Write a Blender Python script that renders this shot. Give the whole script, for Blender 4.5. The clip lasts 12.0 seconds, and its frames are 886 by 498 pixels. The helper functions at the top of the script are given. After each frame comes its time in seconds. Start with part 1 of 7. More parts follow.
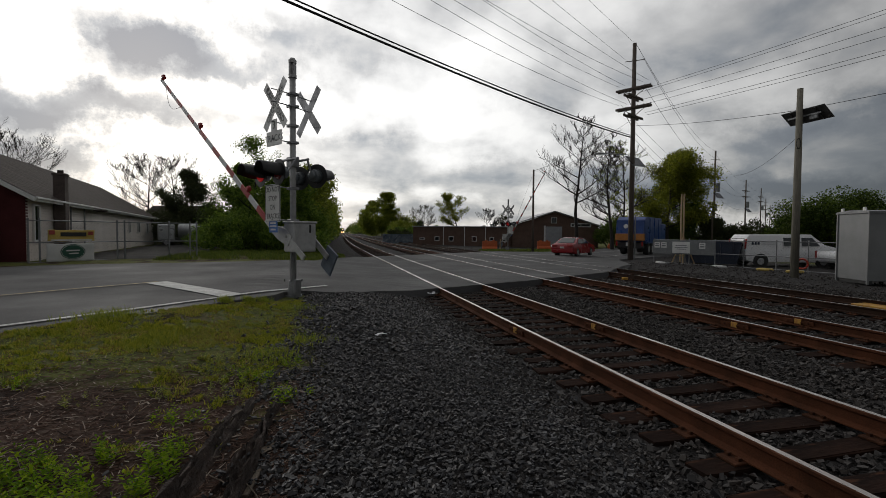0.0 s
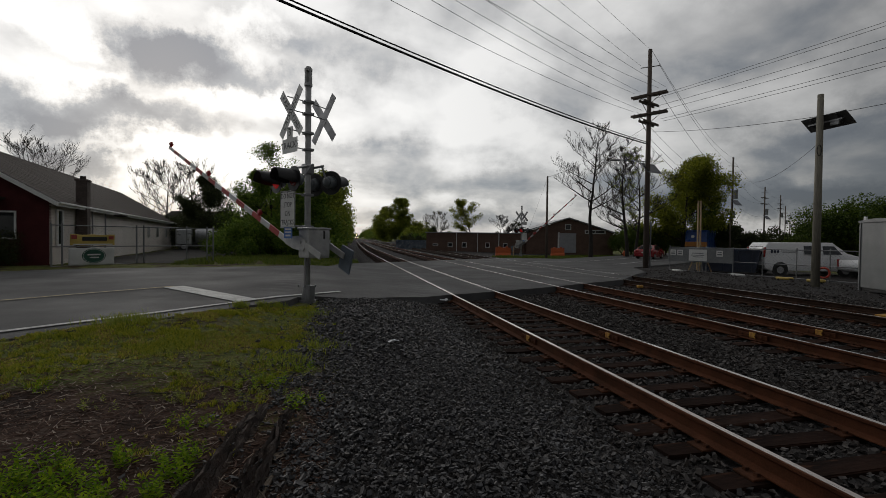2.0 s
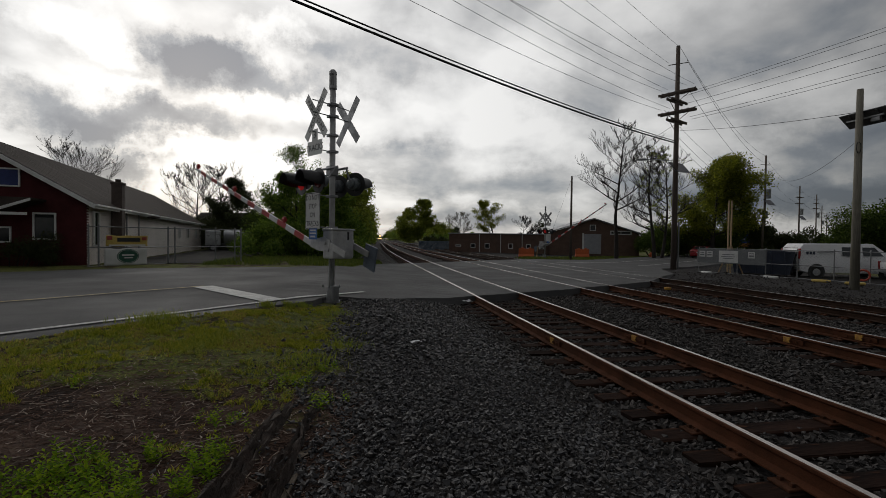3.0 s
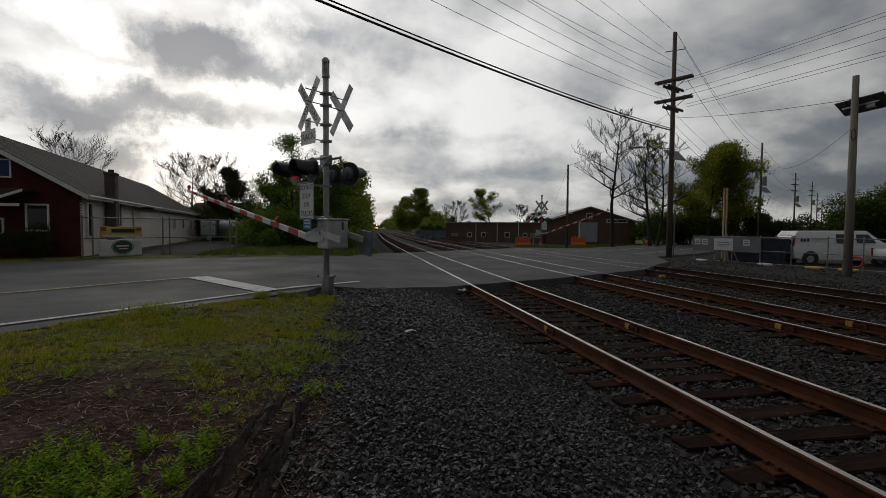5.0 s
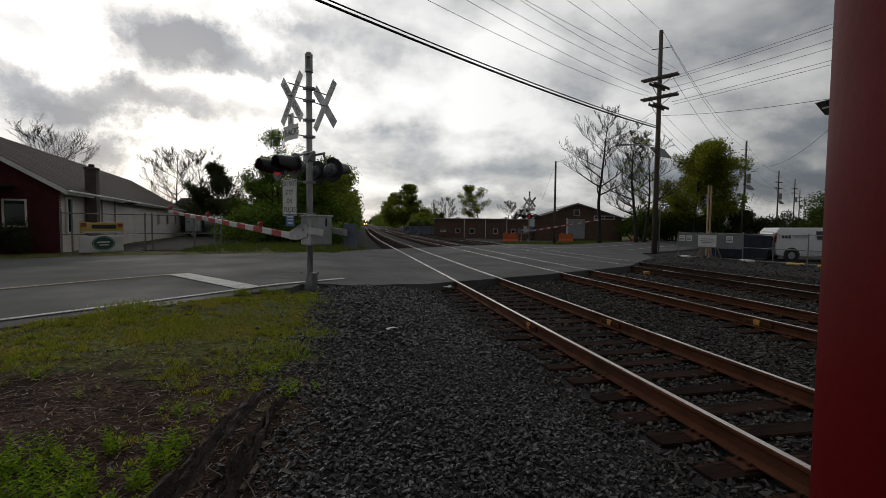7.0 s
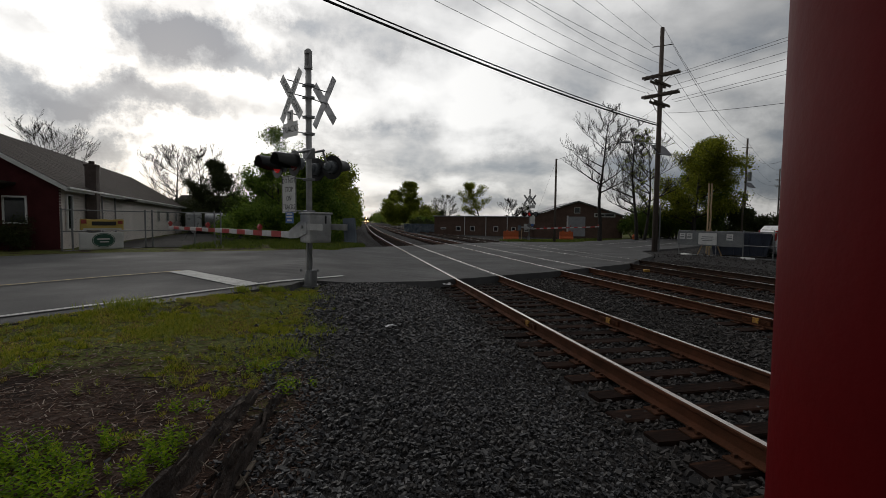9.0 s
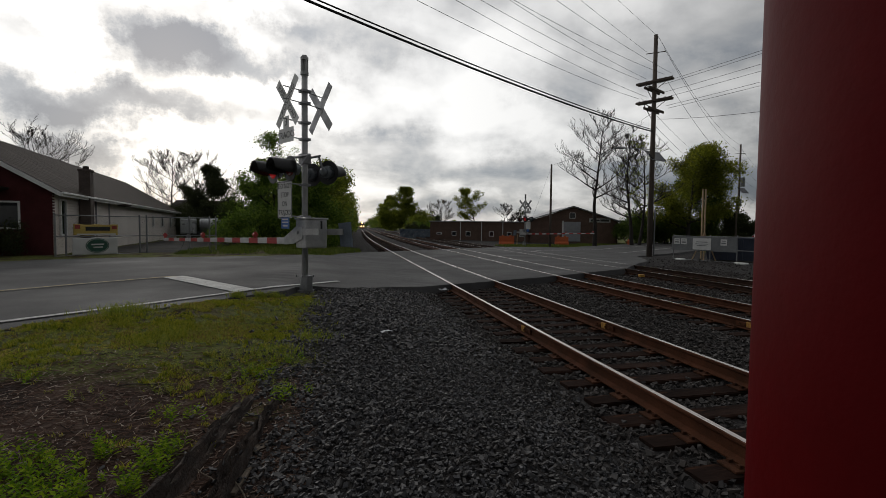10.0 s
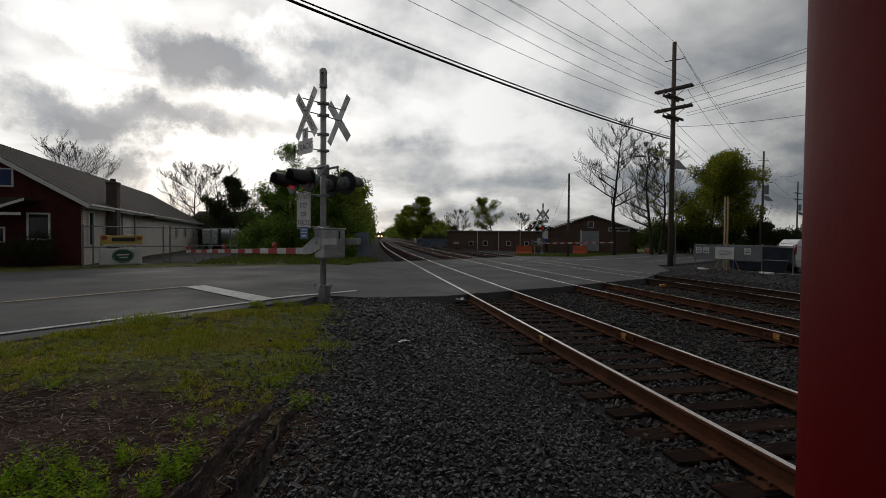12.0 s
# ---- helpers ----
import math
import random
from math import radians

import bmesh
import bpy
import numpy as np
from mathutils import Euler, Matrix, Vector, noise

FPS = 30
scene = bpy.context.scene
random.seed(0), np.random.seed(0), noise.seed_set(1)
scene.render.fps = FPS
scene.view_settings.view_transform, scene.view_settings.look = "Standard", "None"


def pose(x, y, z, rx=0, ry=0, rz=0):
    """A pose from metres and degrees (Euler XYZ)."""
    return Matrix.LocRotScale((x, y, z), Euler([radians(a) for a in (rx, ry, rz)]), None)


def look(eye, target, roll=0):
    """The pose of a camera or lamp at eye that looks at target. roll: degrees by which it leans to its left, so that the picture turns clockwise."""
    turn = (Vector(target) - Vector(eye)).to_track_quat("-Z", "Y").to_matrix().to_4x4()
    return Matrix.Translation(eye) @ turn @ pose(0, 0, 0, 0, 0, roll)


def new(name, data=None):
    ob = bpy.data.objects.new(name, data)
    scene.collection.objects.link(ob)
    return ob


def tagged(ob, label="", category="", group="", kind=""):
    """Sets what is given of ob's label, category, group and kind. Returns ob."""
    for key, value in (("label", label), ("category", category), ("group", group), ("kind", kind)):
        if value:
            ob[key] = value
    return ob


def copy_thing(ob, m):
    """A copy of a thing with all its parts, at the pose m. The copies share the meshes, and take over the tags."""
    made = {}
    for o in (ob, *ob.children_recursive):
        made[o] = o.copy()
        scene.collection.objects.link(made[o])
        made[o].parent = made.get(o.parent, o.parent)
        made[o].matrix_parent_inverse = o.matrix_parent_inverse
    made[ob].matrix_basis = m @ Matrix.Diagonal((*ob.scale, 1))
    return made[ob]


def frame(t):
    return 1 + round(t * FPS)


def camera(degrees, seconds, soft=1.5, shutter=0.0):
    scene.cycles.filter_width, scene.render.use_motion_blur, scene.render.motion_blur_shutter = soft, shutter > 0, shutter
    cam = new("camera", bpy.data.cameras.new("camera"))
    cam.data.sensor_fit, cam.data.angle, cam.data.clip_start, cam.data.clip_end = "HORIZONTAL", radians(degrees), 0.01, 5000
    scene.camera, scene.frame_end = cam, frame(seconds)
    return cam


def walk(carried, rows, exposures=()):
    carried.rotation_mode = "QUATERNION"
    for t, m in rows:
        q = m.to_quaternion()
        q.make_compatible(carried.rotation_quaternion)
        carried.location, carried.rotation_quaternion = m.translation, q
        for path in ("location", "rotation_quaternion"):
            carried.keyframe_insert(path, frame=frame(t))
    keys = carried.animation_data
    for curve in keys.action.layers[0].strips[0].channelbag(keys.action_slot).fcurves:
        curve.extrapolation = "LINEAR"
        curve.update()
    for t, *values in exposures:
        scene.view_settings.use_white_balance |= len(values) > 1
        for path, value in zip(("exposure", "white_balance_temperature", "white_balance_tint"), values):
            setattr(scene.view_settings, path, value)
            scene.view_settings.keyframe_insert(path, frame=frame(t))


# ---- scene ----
cam = camera(87.2, 12.0, soft=0.62)
PATH = [
    (0, (0.3950, 0.6520, 1.5680), (0.8880, 2.5890, 1.4990), 0.40),
    (0.5, (0.3940, 0.6590, 1.5640), (0.8980, 2.5940, 1.5000), 0.60),
    (1, (0.3910, 0.6360, 1.5800), (0.9280, 2.5620, 1.5300), 0.50),
    (1.5, (0.3890, 0.6310, 1.5890), (0.8870, 2.5670, 1.5400), 0.60),
    (2, (0.3990, 0.6470, 1.5860), (0.8370, 2.5980, 1.5420), 0.70),
    (2.5, (0.3960, 0.6580, 1.5840), (0.7840, 2.6190, 1.5430), 0.70),
    (3, (0.3990, 0.6580, 1.5860), (0.7410, 2.6280, 1.5450), 0.70),
    (5, (0.4470, 0.6450, 1.5930), (0.8020, 2.6110, 1.5050), 0.40),
    (5.5, (0.5374, 0.6301, 1.6080), (0.9134, 2.5911, 1.5030), 0.30),
    (6, (0.5494, 0.6397, 1.6050), (0.9384, 2.5987, 1.4960), 0.30),
    (6.5, (0.5409, 0.6485, 1.6089), (0.9409, 2.6045, 1.4989), 0.40),
    (7, (0.5504, 0.6473, 1.6070), (0.9514, 2.6033, 1.5030), 0.50),
    (9, (0.5739, 0.6450, 1.6091), (0.9729, 2.6010, 1.4941), 0.60),
    (9.5, (0.5705, 0.6419, 1.6110), (0.9785, 2.5969, 1.5020), 0.50),
    (10, (0.5691, 0.6313, 1.6150), (0.9861, 2.5853, 1.5220), 0.60),
    (10.5, (0.5631, 0.6344, 1.6170), (0.9791, 2.5884, 1.5300), 0.50),
    (11, (0.5714, 0.6389, 1.6130), (0.9844, 2.5939, 1.5250), 0.50),
    (11.5, (0.5719, 0.6376, 1.6130), (0.9599, 2.5976, 1.5210), 0.50),
    (12, (0.5702, 0.6436, 1.6120), (0.9152, 2.6126, 1.5600), 0.40),
]
walk(cam, [(t, look(eye, target, roll)) for t, eye, target, roll in PATH],
     [(0, -0.02), (0.5, -0.10), (1, -0.20), (3, -0.33), (5, -0.34), (6, -0.22), (7, -0.12), (9, -0.16), (10.5, -0.10), (12, -0.26)])


# ---------------------------------------------------------------- light
SUN_AZ, SUN_EL = -18.0, 17.0        # degrees from +Y towards +X, and above the horizon


CLOUDS = [
    (-13.6, 18.1, 12.3, 2.8, -8, 0.150),
    (-18.4, 19.2, 6.3, 2.0, 0, 0.070),
    (-26.8, 11.6, 9.8, 2.4, -4, 0.160),
    (-17.8, 12.1, 5.9, 1.6, -5, 0.090),
    (-3.4, 22.1, 6.2, 3.3, 0, 0.070),
    (-25.7, 7.4, 3.9, 1.3, 0, 0.130),
    (3.0, 9.2, 9.3, 2.8, 0, 0.055),
    (54.2, 8.8, 13.5, 4.9, 3, 0.120),
    (55.2, 4.1, 13.1, 2.6, 0, 0.120),
    (43.3, 20.9, 19.9, 4.1, 0, 0.040),
    (19.5, 6.5, 15.0, 2.3, 0, 0.055),
    (28.7, 17.1, 10.3, 4.2, 20, 0.030),
    (41.0, 4.7, 14.4, 2.8, 0, 0.075),
    (4.3, 22.5, 4.7, 3.4, 0, 0.030),
    (22.2, 2.8, 20.2, 1.5, 0, 0.050),
    (-25.9, 19.0, 6.8, 2.2, -5, -0.100),
    (-23.9, 15.4, 5.5, 1.2, -6, -0.070),
    (-8.8, 23.1, 5.8, 1.6, 0, -0.070),
    (-10.0, 15.0, 6.9, 1.7, 0, -0.070),
    (-18.1, 8.5, 10.9, 2.6, 0, -0.090),
    (10.8, 15.9, 8.9, 5.0, 0, -0.060),
    (19.4, 12.7, 7.5, 3.2, 0, -0.050),
    (-0.9, 13.1, 5.1, 2.8, 0, -0.030),
]


def nodes_of(tree):
    tree.nodes.clear()
    return tree.nodes, tree.links


def make_world():
    w = bpy.data.worlds.new("overcast_sky")
    scene.world = w
    w.use_nodes = True
    n, l = nodes_of(w.node_tree)
    out, bg = n.new("ShaderNodeOutputWorld"), n.new("ShaderNodeBackground")
    l.new(bg.outputs[0], out.inputs[0])
    tc = n.new("ShaderNodeTexCoord")
    sep = n.new("ShaderNodeSeparateXYZ")
    l.new(tc.outputs["Generated"], sep.inputs[0])

    def mth(op, a, b=None, clamp=False):
        m = n.new("ShaderNodeMath")
        m.operation, m.use_clamp = op, clamp
        for k, v in enumerate((a, b)):
            if v is None:
                continue
            if isinstance(v, (int, float)):
                m.inputs[k].default_value = v
            else:
                l.new(v, m.inputs[k])
        return m.outputs[0]

    def ramp(src, stops):
        r = n.new("ShaderNodeValToRGB")
        e = r.color_ramp.elements
        while len(e) < len(stops):
            e.new(0.5)
        for k, (p, c) in enumerate(stops):
            e[k].position, e[k].color = p, (*c, 1)
        l.new(src, r.inputs[0])
        return r.outputs[0]

    def mix(kind, fac, a, b):
        m = n.new("ShaderNodeMix")
        m.data_type, m.blend_type = "RGBA", kind
        for k, v in ((0, fac), (6, a), (7, b)):
            if isinstance(v, (int, float)):
                m.inputs[k].default_value = v
            elif isinstance(v, tuple):
                m.inputs[k].default_value = (*v, 1)
            else:
                l.new(v, m.inputs[k])
        return m.outputs[2]

    # the cloud layer: the way looked along meets a plane high above
    up = mth("ADD", mth("MAXIMUM", sep.outputs[2], 0.0), 0.30)
    comb = n.new("ShaderNodeCombineXYZ")
    l.new(mth("DIVIDE", sep.outputs[0], up), comb.inputs[0])
    l.new(mth("DIVIDE", sep.outputs[1], up), comb.inputs[1])

    def cloud(scale, detail, rough, off, distort=0.3):
        mp = n.new("ShaderNodeMapping")
        mp.inputs["Location"].default_value = off
        l.new(comb.outputs[0], mp.inputs[0])
        t = n.new("ShaderNodeTexNoise")
        t.inputs["Scale"].default_value = scale
        t.inputs["Detail"].default_value = detail
        t.inputs["Roughness"].default_value = rough
        t.inputs["Distortion"].default_value = distort
        l.new(mp.outputs[0], t.inputs["Vector"])
        return t.outputs[0]

    big = cloud(1.25, 2, 0.45, (3.7, 1.3, 0), 0.1)
    mid = cloud(2.6, 9, 0.5, (0.6, 5.1, 0), 0.2)
    # the single clouds and gaps that stand over the crossing, by bearing and height in degrees, with their half widths
    flat = n.new("ShaderNodeCombineXYZ")
    l.new(mth("ARCTAN2", sep.outputs[0], sep.outputs[1]), flat.inputs[0])
    l.new(mth("ARCSINE", sep.outputs[2]), flat.inputs[1])
    curl = n.new("ShaderNodeTexNoise")
    for key, v in (("Scale", 7.0), ("Detail", 6.0), ("Roughness", 0.68)):
        curl.inputs[key].default_value = v
    l.new(flat.outputs[0], curl.inputs["Vector"])
    swing = n.new("ShaderNodeVectorMath")
    swing.operation = "MULTIPLY_ADD"
    swing.inputs[1].default_value, swing.inputs[2].default_value = (0.28, 0.17, 0.0), (-0.14, -0.085, 0.0)
    l.new(curl.outputs["Color"], swing.inputs[0])
    way = n.new("ShaderNodeVectorMath")
    l.new(flat.outputs[0], way.inputs[0])
    l.new(swing.outputs[0], way.inputs[1])
    heap = None
    for az, el, wide, tall, tilt, amount in CLOUDS:
        mp = n.new("ShaderNodeMapping")
        mp.vector_type = "TEXTURE"
        mp.inputs["Location"].default_value = (radians(az), radians(el), 0)
        mp.inputs["Rotation"].default_value = (0, 0, radians(tilt))
        mp.inputs["Scale"].default_value = (radians(wide), radians(tall), 1)
        l.new(way.outputs[0], mp.inputs[0])
        ln = n.new("ShaderNodeVectorMath")
        ln.operation = "LENGTH"
        l.new(mp.outputs[0], ln.inputs[0])
        mr = n.new("ShaderNodeMapRange")
        mr.interpolation_type = "SMOOTHSTEP"
        for key, v in enumerate((0.15, 1.35, amount, 0.0)):
            mr.inputs[key + 1].default_value = v
        l.new(ln.outputs["Value"], mr.inputs[0])
        heap = mr.outputs[0] if heap is None else mth("ADD", heap, mr.outputs[0])
    dens = mth("ADD", mth("ADD", mth("MULTIPLY", big, 0.22), mth("MULTIPLY", mid, 0.5)), mth("ADD", mth("MULTIPLY", heap, 1.35), 0.125))
    # brightness round the hidden sun
    sx = math.sin(radians(SUN_AZ)) * math.cos(radians(SUN_EL))
    sy = math.cos(radians(SUN_AZ)) * math.cos(radians(SUN_EL))
    sz = math.sin(radians(SUN_EL))
    vm = n.new("ShaderNodeVectorMath")
    vm.operation = "DOT_PRODUCT"
    vm.inputs[1].default_value = (sx, sy, sz)
    l.new(tc.outputs["Generated"], vm.inputs[0])
    glow = ramp(vm.outputs["Value"], [(0.0, (0.23,) * 3), (0.25, (0.37,) * 3), (0.48, (0.58,) * 3), (0.75, (0.84,) * 3), (0.92, (1.0,) * 3), (1.0, (1.22,) * 3)])
    col = ramp(dens, [(0.40, (1.12, 1.11, 1.09)), (0.47, (0.90, 0.895, 0.885)), (0.53, (0.64, 0.64, 0.64)), (0.60, (0.37, 0.395, 0.43)), (0.70, (0.22, 0.245, 0.29))])
    sky = n.new("ShaderNodeTexSky")
    sky.sky_type, sky.sun_disc = "NISHITA", False
    sky.sun_elevation, sky.sun_rotation = radians(SUN_EL), radians(SUN_AZ)
    lit = mix("MULTIPLY", 1.0, col, glow)
    blue = mix("MULTIPLY", 1.0, sky.outputs[0], (0.10, 0.10, 0.10))
    full = mix("ADD", 0.07, lit, blue)
    l.new(full, bg.inputs[0])
    bg.inputs[1].default_value = 1.0


make_world()
sun = new("sun", bpy.data.lights.new("sun", "SUN"))
sun.data.energy, sun.data.angle, sun.data.color = 0.3, radians(14), (1.0, 0.95, 0.88)
_sd = Vector((math.sin(radians(SUN_AZ)) * math.cos(radians(SUN_EL)), math.cos(radians(SUN_AZ)) * math.cos(radians(SUN_EL)), math.sin(radians(SUN_EL))))
sun.matrix_basis = look(_sd * 60, (0, 0, 0))
scene.view_settings.exposure = 0.0


# ---------------------------------------------------------------- materials
def mat(name, base, other=None, rough=0.8, metal=0.0, scale=6.0, fine=60.0, bump=0.2, fine_amount=0.35, spot=None, spot_at=0.62,
        rand=0.0, emit=None, power=0.0, stretch=(1, 1, 1), rough_var=0.12, bump_dist=0.01, spec=0.5):
    """A painted, weathered or natural surface: two scales of colour change, spots of wear and fine relief."""
    m = bpy.data.materials.new(name)
    m.use_nodes = True
    n, l = nodes_of(m.node_tree)
    out, b = n.new("ShaderNodeOutputMaterial"), n.new("ShaderNodeBsdfPrincipled")
    l.new(b.outputs[0], out.inputs[0])
    tc, mp = n.new("ShaderNodeTexCoord"), n.new("ShaderNodeMapping")
    mp.inputs["Scale"].default_value = stretch
    l.new(tc.outputs["Object"], mp.inputs[0])

    def tex(s, d):
        t = n.new("ShaderNodeTexNoise")
        t.inputs["Scale"].default_value, t.inputs["Detail"].default_value, t.inputs["Roughness"].default_value = s, d, 0.6
        l.new(mp.outputs[0], t.inputs["Vector"])
        return t.outputs[0]

    def mixc(fac, a, c, kind="MIX"):
        x = n.new("ShaderNodeMix")
        x.data_type, x.blend_type = "RGBA", kind
        for k, v in ((0, fac), (6, a), (7, c)):
            if isinstance(v, (int, float)):
                x.inputs[k].default_value = v
            elif isinstance(v, tuple):
                x.inputs[k].default_value = (*v, 1)
            else:
                l.new(v, x.inputs[k])
        return x.outputs[2]

    def rng(src, a, c, lo=0.0, hi=1.0):
        r = n.new("ShaderNodeMapRange")
        for k, v in enumerate((a, c, lo, hi)):
            r.inputs[k + 1].default_value = v
        l.new(src, r.inputs[0])
        return r.outputs[0]

    other = other or tuple(c * 0.6 for c in base)
    coarse, grain = tex(scale, 4), tex(fine, 3)
    col = mixc(rng(coarse, 0.35, 0.68), base, other)
    g = rng(grain, 0.25, 0.75, 1 - fine_amount, 1 + fine_amount)
    gm = n.new("ShaderNodeCombineColor")
    for k in range(3):
        l.new(g, gm.inputs[k])
    col = mixc(1.0, col, gm.outputs[0], "MULTIPLY")
    if spot:
        col = mixc(rng(tex(scale * 2.7, 6), spot_at, spot_at + 0.06), col, spot)
    if rand:
        oi = n.new("ShaderNodeObjectInfo")
        r = rng(oi.outputs["Random"], 0, 1, 1 - rand, 1 + rand)
        rm = n.new("ShaderNodeCombineColor")
        for k in range(3):
            l.new(r, rm.inputs[k])
        col = mixc(1.0, col, rm.outputs[0], "MULTIPLY")
    l.new(col, b.inputs["Base Color"])
    l.new(rng(coarse, 0.3, 0.7, max(0.03, rough - rough_var), min(1, rough + rough_var)), b.inputs["Roughness"])
    b.inputs["Metallic"].default_value = metal
    b.inputs["Specular IOR Level"].default_value = spec
    if bump:
        bp = n.new("ShaderNodeBump")
        bp.inputs["Strength"].default_value, bp.inputs["Distance"].default_value = bump, bump_dist
        l.new(grain, bp.inputs["Height"])
        l.new(bp.outputs[0], b.inputs["Normal"])
    if emit:
        b.inputs["Emission Color"].default_value, b.inputs["Emission Strength"].default_value = (*emit, 1), power
    return m


def island_mat(name, cols, rough=0.9, bump=0.3, fine=80, spec=0.3, translucent=0.0):
    """For joined small pieces: each island takes its own tone."""
    m = bpy.data.materials.new(name)
    m.use_nodes = True
    n, l = nodes_of(m.node_tree)
    out, b = n.new("ShaderNodeOutputMaterial"), n.new("ShaderNodeBsdfPrincipled")
    geo, r = n.new("ShaderNodeNewGeometry"), n.new("ShaderNodeValToRGB")
    e = r.color_ramp.elements
    while len(e) < len(cols):
        e.new(0.5)
    for k, c in enumerate(cols):
        e[k].position, e[k].color = k / (len(cols) - 1), (*c, 1)
    l.new(geo.outputs["Random Per Island"], r.inputs[0])
    l.new(r.outputs[0], b.inputs["Base Color"])
    b.inputs["Roughness"].default_value, b.inputs["Specular IOR Level"].default_value = rough, spec
    if translucent:
        tr, mx = n.new("ShaderNodeBsdfTranslucent"), n.new("ShaderNodeMixShader")
        l.new(r.outputs[0], tr.inputs[0])
        mx.inputs[0].default_value = translucent
        l.new(b.outputs[0], mx.inputs[1])
        l.new(tr.outputs[0], mx.inputs[2])
        l.new(mx.outputs[0], out.inputs[0])
    else:
        l.new(b.outputs[0], out.inputs[0])
    return m


def glass_mat(name, tint=(0.03, 0.035, 0.04), rough=0.06):
    return mat(name, tint, tuple(c * 0.7 for c in tint), rough=rough, scale=1.5, fine=8, bump=0.02, fine_amount=0.1, rough_var=0.03, spec=0.4)


M = {}
M["rail_side"] = mat("rusty_rail", (0.085, 0.031, 0.015), (0.046, 0.020, 0.011), spec=0.1, rough=0.85, scale=3, fine=90, bump=0.3, bump_dist=0.002)
M["rail_dark"] = mat("old_brown_rail", (0.040, 0.022, 0.015), (0.024, 0.014, 0.010), spec=0.1, rough=0.88, scale=3, fine=90, bump=0.3, bump_dist=0.002)
M["rail_top"] = mat("polished_rail", (0.62, 0.58, 0.55), (0.46, 0.41, 0.38), rough=0.24, metal=1.0, scale=4, fine=30, bump=0.03, fine_amount=0.12, stretch=(1, 0.1, 1))
M["tie"] = mat("tarred_timber", (0.032, 0.016, 0.011), (0.012, 0.008, 0.007), rough=0.95, spec=0.06, scale=3, fine=40, bump=0.6, rand=0.3, stretch=(0.25, 1, 1), spot=(0.05, 0.024, 0.015), spot_at=0.62)
M["plate"] = mat("rusty_plate", (0.075, 0.030, 0.016), (0.042, 0.020, 0.012), spec=0.1, rough=0.85, scale=9, fine=90, bump=0.3, rand=0.2)
M["yellow_clip"] = mat("yellow_paint", (0.50, 0.27, 0.02), (0.28, 0.13, 0.03), rough=0.6, scale=12, fine=60)
M["asphalt"] = mat("asphalt", (0.054, 0.053, 0.054), (0.038, 0.037, 0.038), rough=0.85, scale=0.5, fine=120, bump=0.5, fine_amount=0.35, spot=(0.036, 0.036, 0.038), spot_at=0.66, bump_dist=0.004)
M["drive"] = mat("dark_drive", (0.034, 0.032, 0.030), (0.022, 0.021, 0.020), rough=0.95, scale=0.6, fine=60, bump=0.6, spec=0.1, spot=(0.05, 0.055, 0.02), spot_at=0.62)
M["road_white"] = mat("road_paint_white", (0.52, 0.52, 0.50), (0.38, 0.38, 0.37), rough=0.75, scale=5, fine=90, spot=(0.10, 0.10, 0.10), spot_at=0.62)
M["road_yellow"] = mat("road_paint_yellow", (0.35, 0.25, 0.08), (0.22, 0.17, 0.08), rough=0.75, scale=5, fine=90, spot=(0.09, 0.09, 0.09), spot_at=0.58)
M["stone"] = island_mat("ballast_stone", [(0.013, 0.013, 0.015), (0.030, 0.030, 0.034), (0.08, 0.08, 0.085), (0.035, 0.029, 0.025), (0.115, 0.11, 0.108), (0.014, 0.014, 0.018), (0.046, 0.042, 0.039)], rough=0.6, spec=0.45)
M["stone_track"] = island_mat("ballast_stone_rusty", [(0.010, 0.009, 0.009), (0.022, 0.019, 0.018), (0.046, 0.041, 0.039), (0.028, 0.021, 0.017), (0.075, 0.068, 0.064), (0.015, 0.013, 0.013), (0.036, 0.028, 0.023)], rough=0.75, spec=0.4)
M["chimney_brick"] = mat("chimney_brick", (0.11, 0.085, 0.075), (0.08, 0.062, 0.056), rough=0.9, scale=3, fine=25, bump=0.4)
M["silver"] = mat("aluminium_paint", (0.46, 0.46, 0.46), (0.34, 0.34, 0.34), rough=0.5, metal=0.35, scale=5, fine=50, bump=0.08, fine_amount=0.12, spot=(0.22, 0.20, 0.18), spot_at=0.7)
M["black"] = mat("black_paint", (0.018, 0.018, 0.019), (0.012, 0.012, 0.013), rough=0.45, scale=6, fine=60, bump=0.08)
M["sign_white"] = mat("sign_sheet_white", (0.62, 0.62, 0.61), (0.50, 0.50, 0.49), rough=0.45, scale=3, fine=40, bump=0.03, fine_amount=0.08)
M["sign_back"] = mat("sign_back_metal", (0.30, 0.30, 0.31), (0.22, 0.22, 0.23), rough=0.45, metal=0.6, scale=4, fine=40, bump=0.05, fine_amount=0.15)
M["sign_black"] = mat("sign_letter_black", (0.02, 0.02, 0.02), rough=0.5, scale=4, bump=0)
M["sign_blue"] = mat("sign_blue", (0.03, 0.13, 0.42), (0.025, 0.10, 0.34), rough=0.45, scale=4, bump=0)
M["sign_navy"] = mat("sign_navy", (0.016, 0.035, 0.16), (0.012, 0.026, 0.12), rough=0.5, scale=3, fine=30, bump=0.02)
M["red_refl"] = mat("red_reflector", (0.42, 0.035, 0.03), (0.33, 0.03, 0.03), rough=0.4, scale=6, fine=60, bump=0.03)
M["red_lens"] = mat("red_lamp_lens", (0.16, 0.02, 0.02), rough=0.2, scale=6, fine=40, bump=0.2)
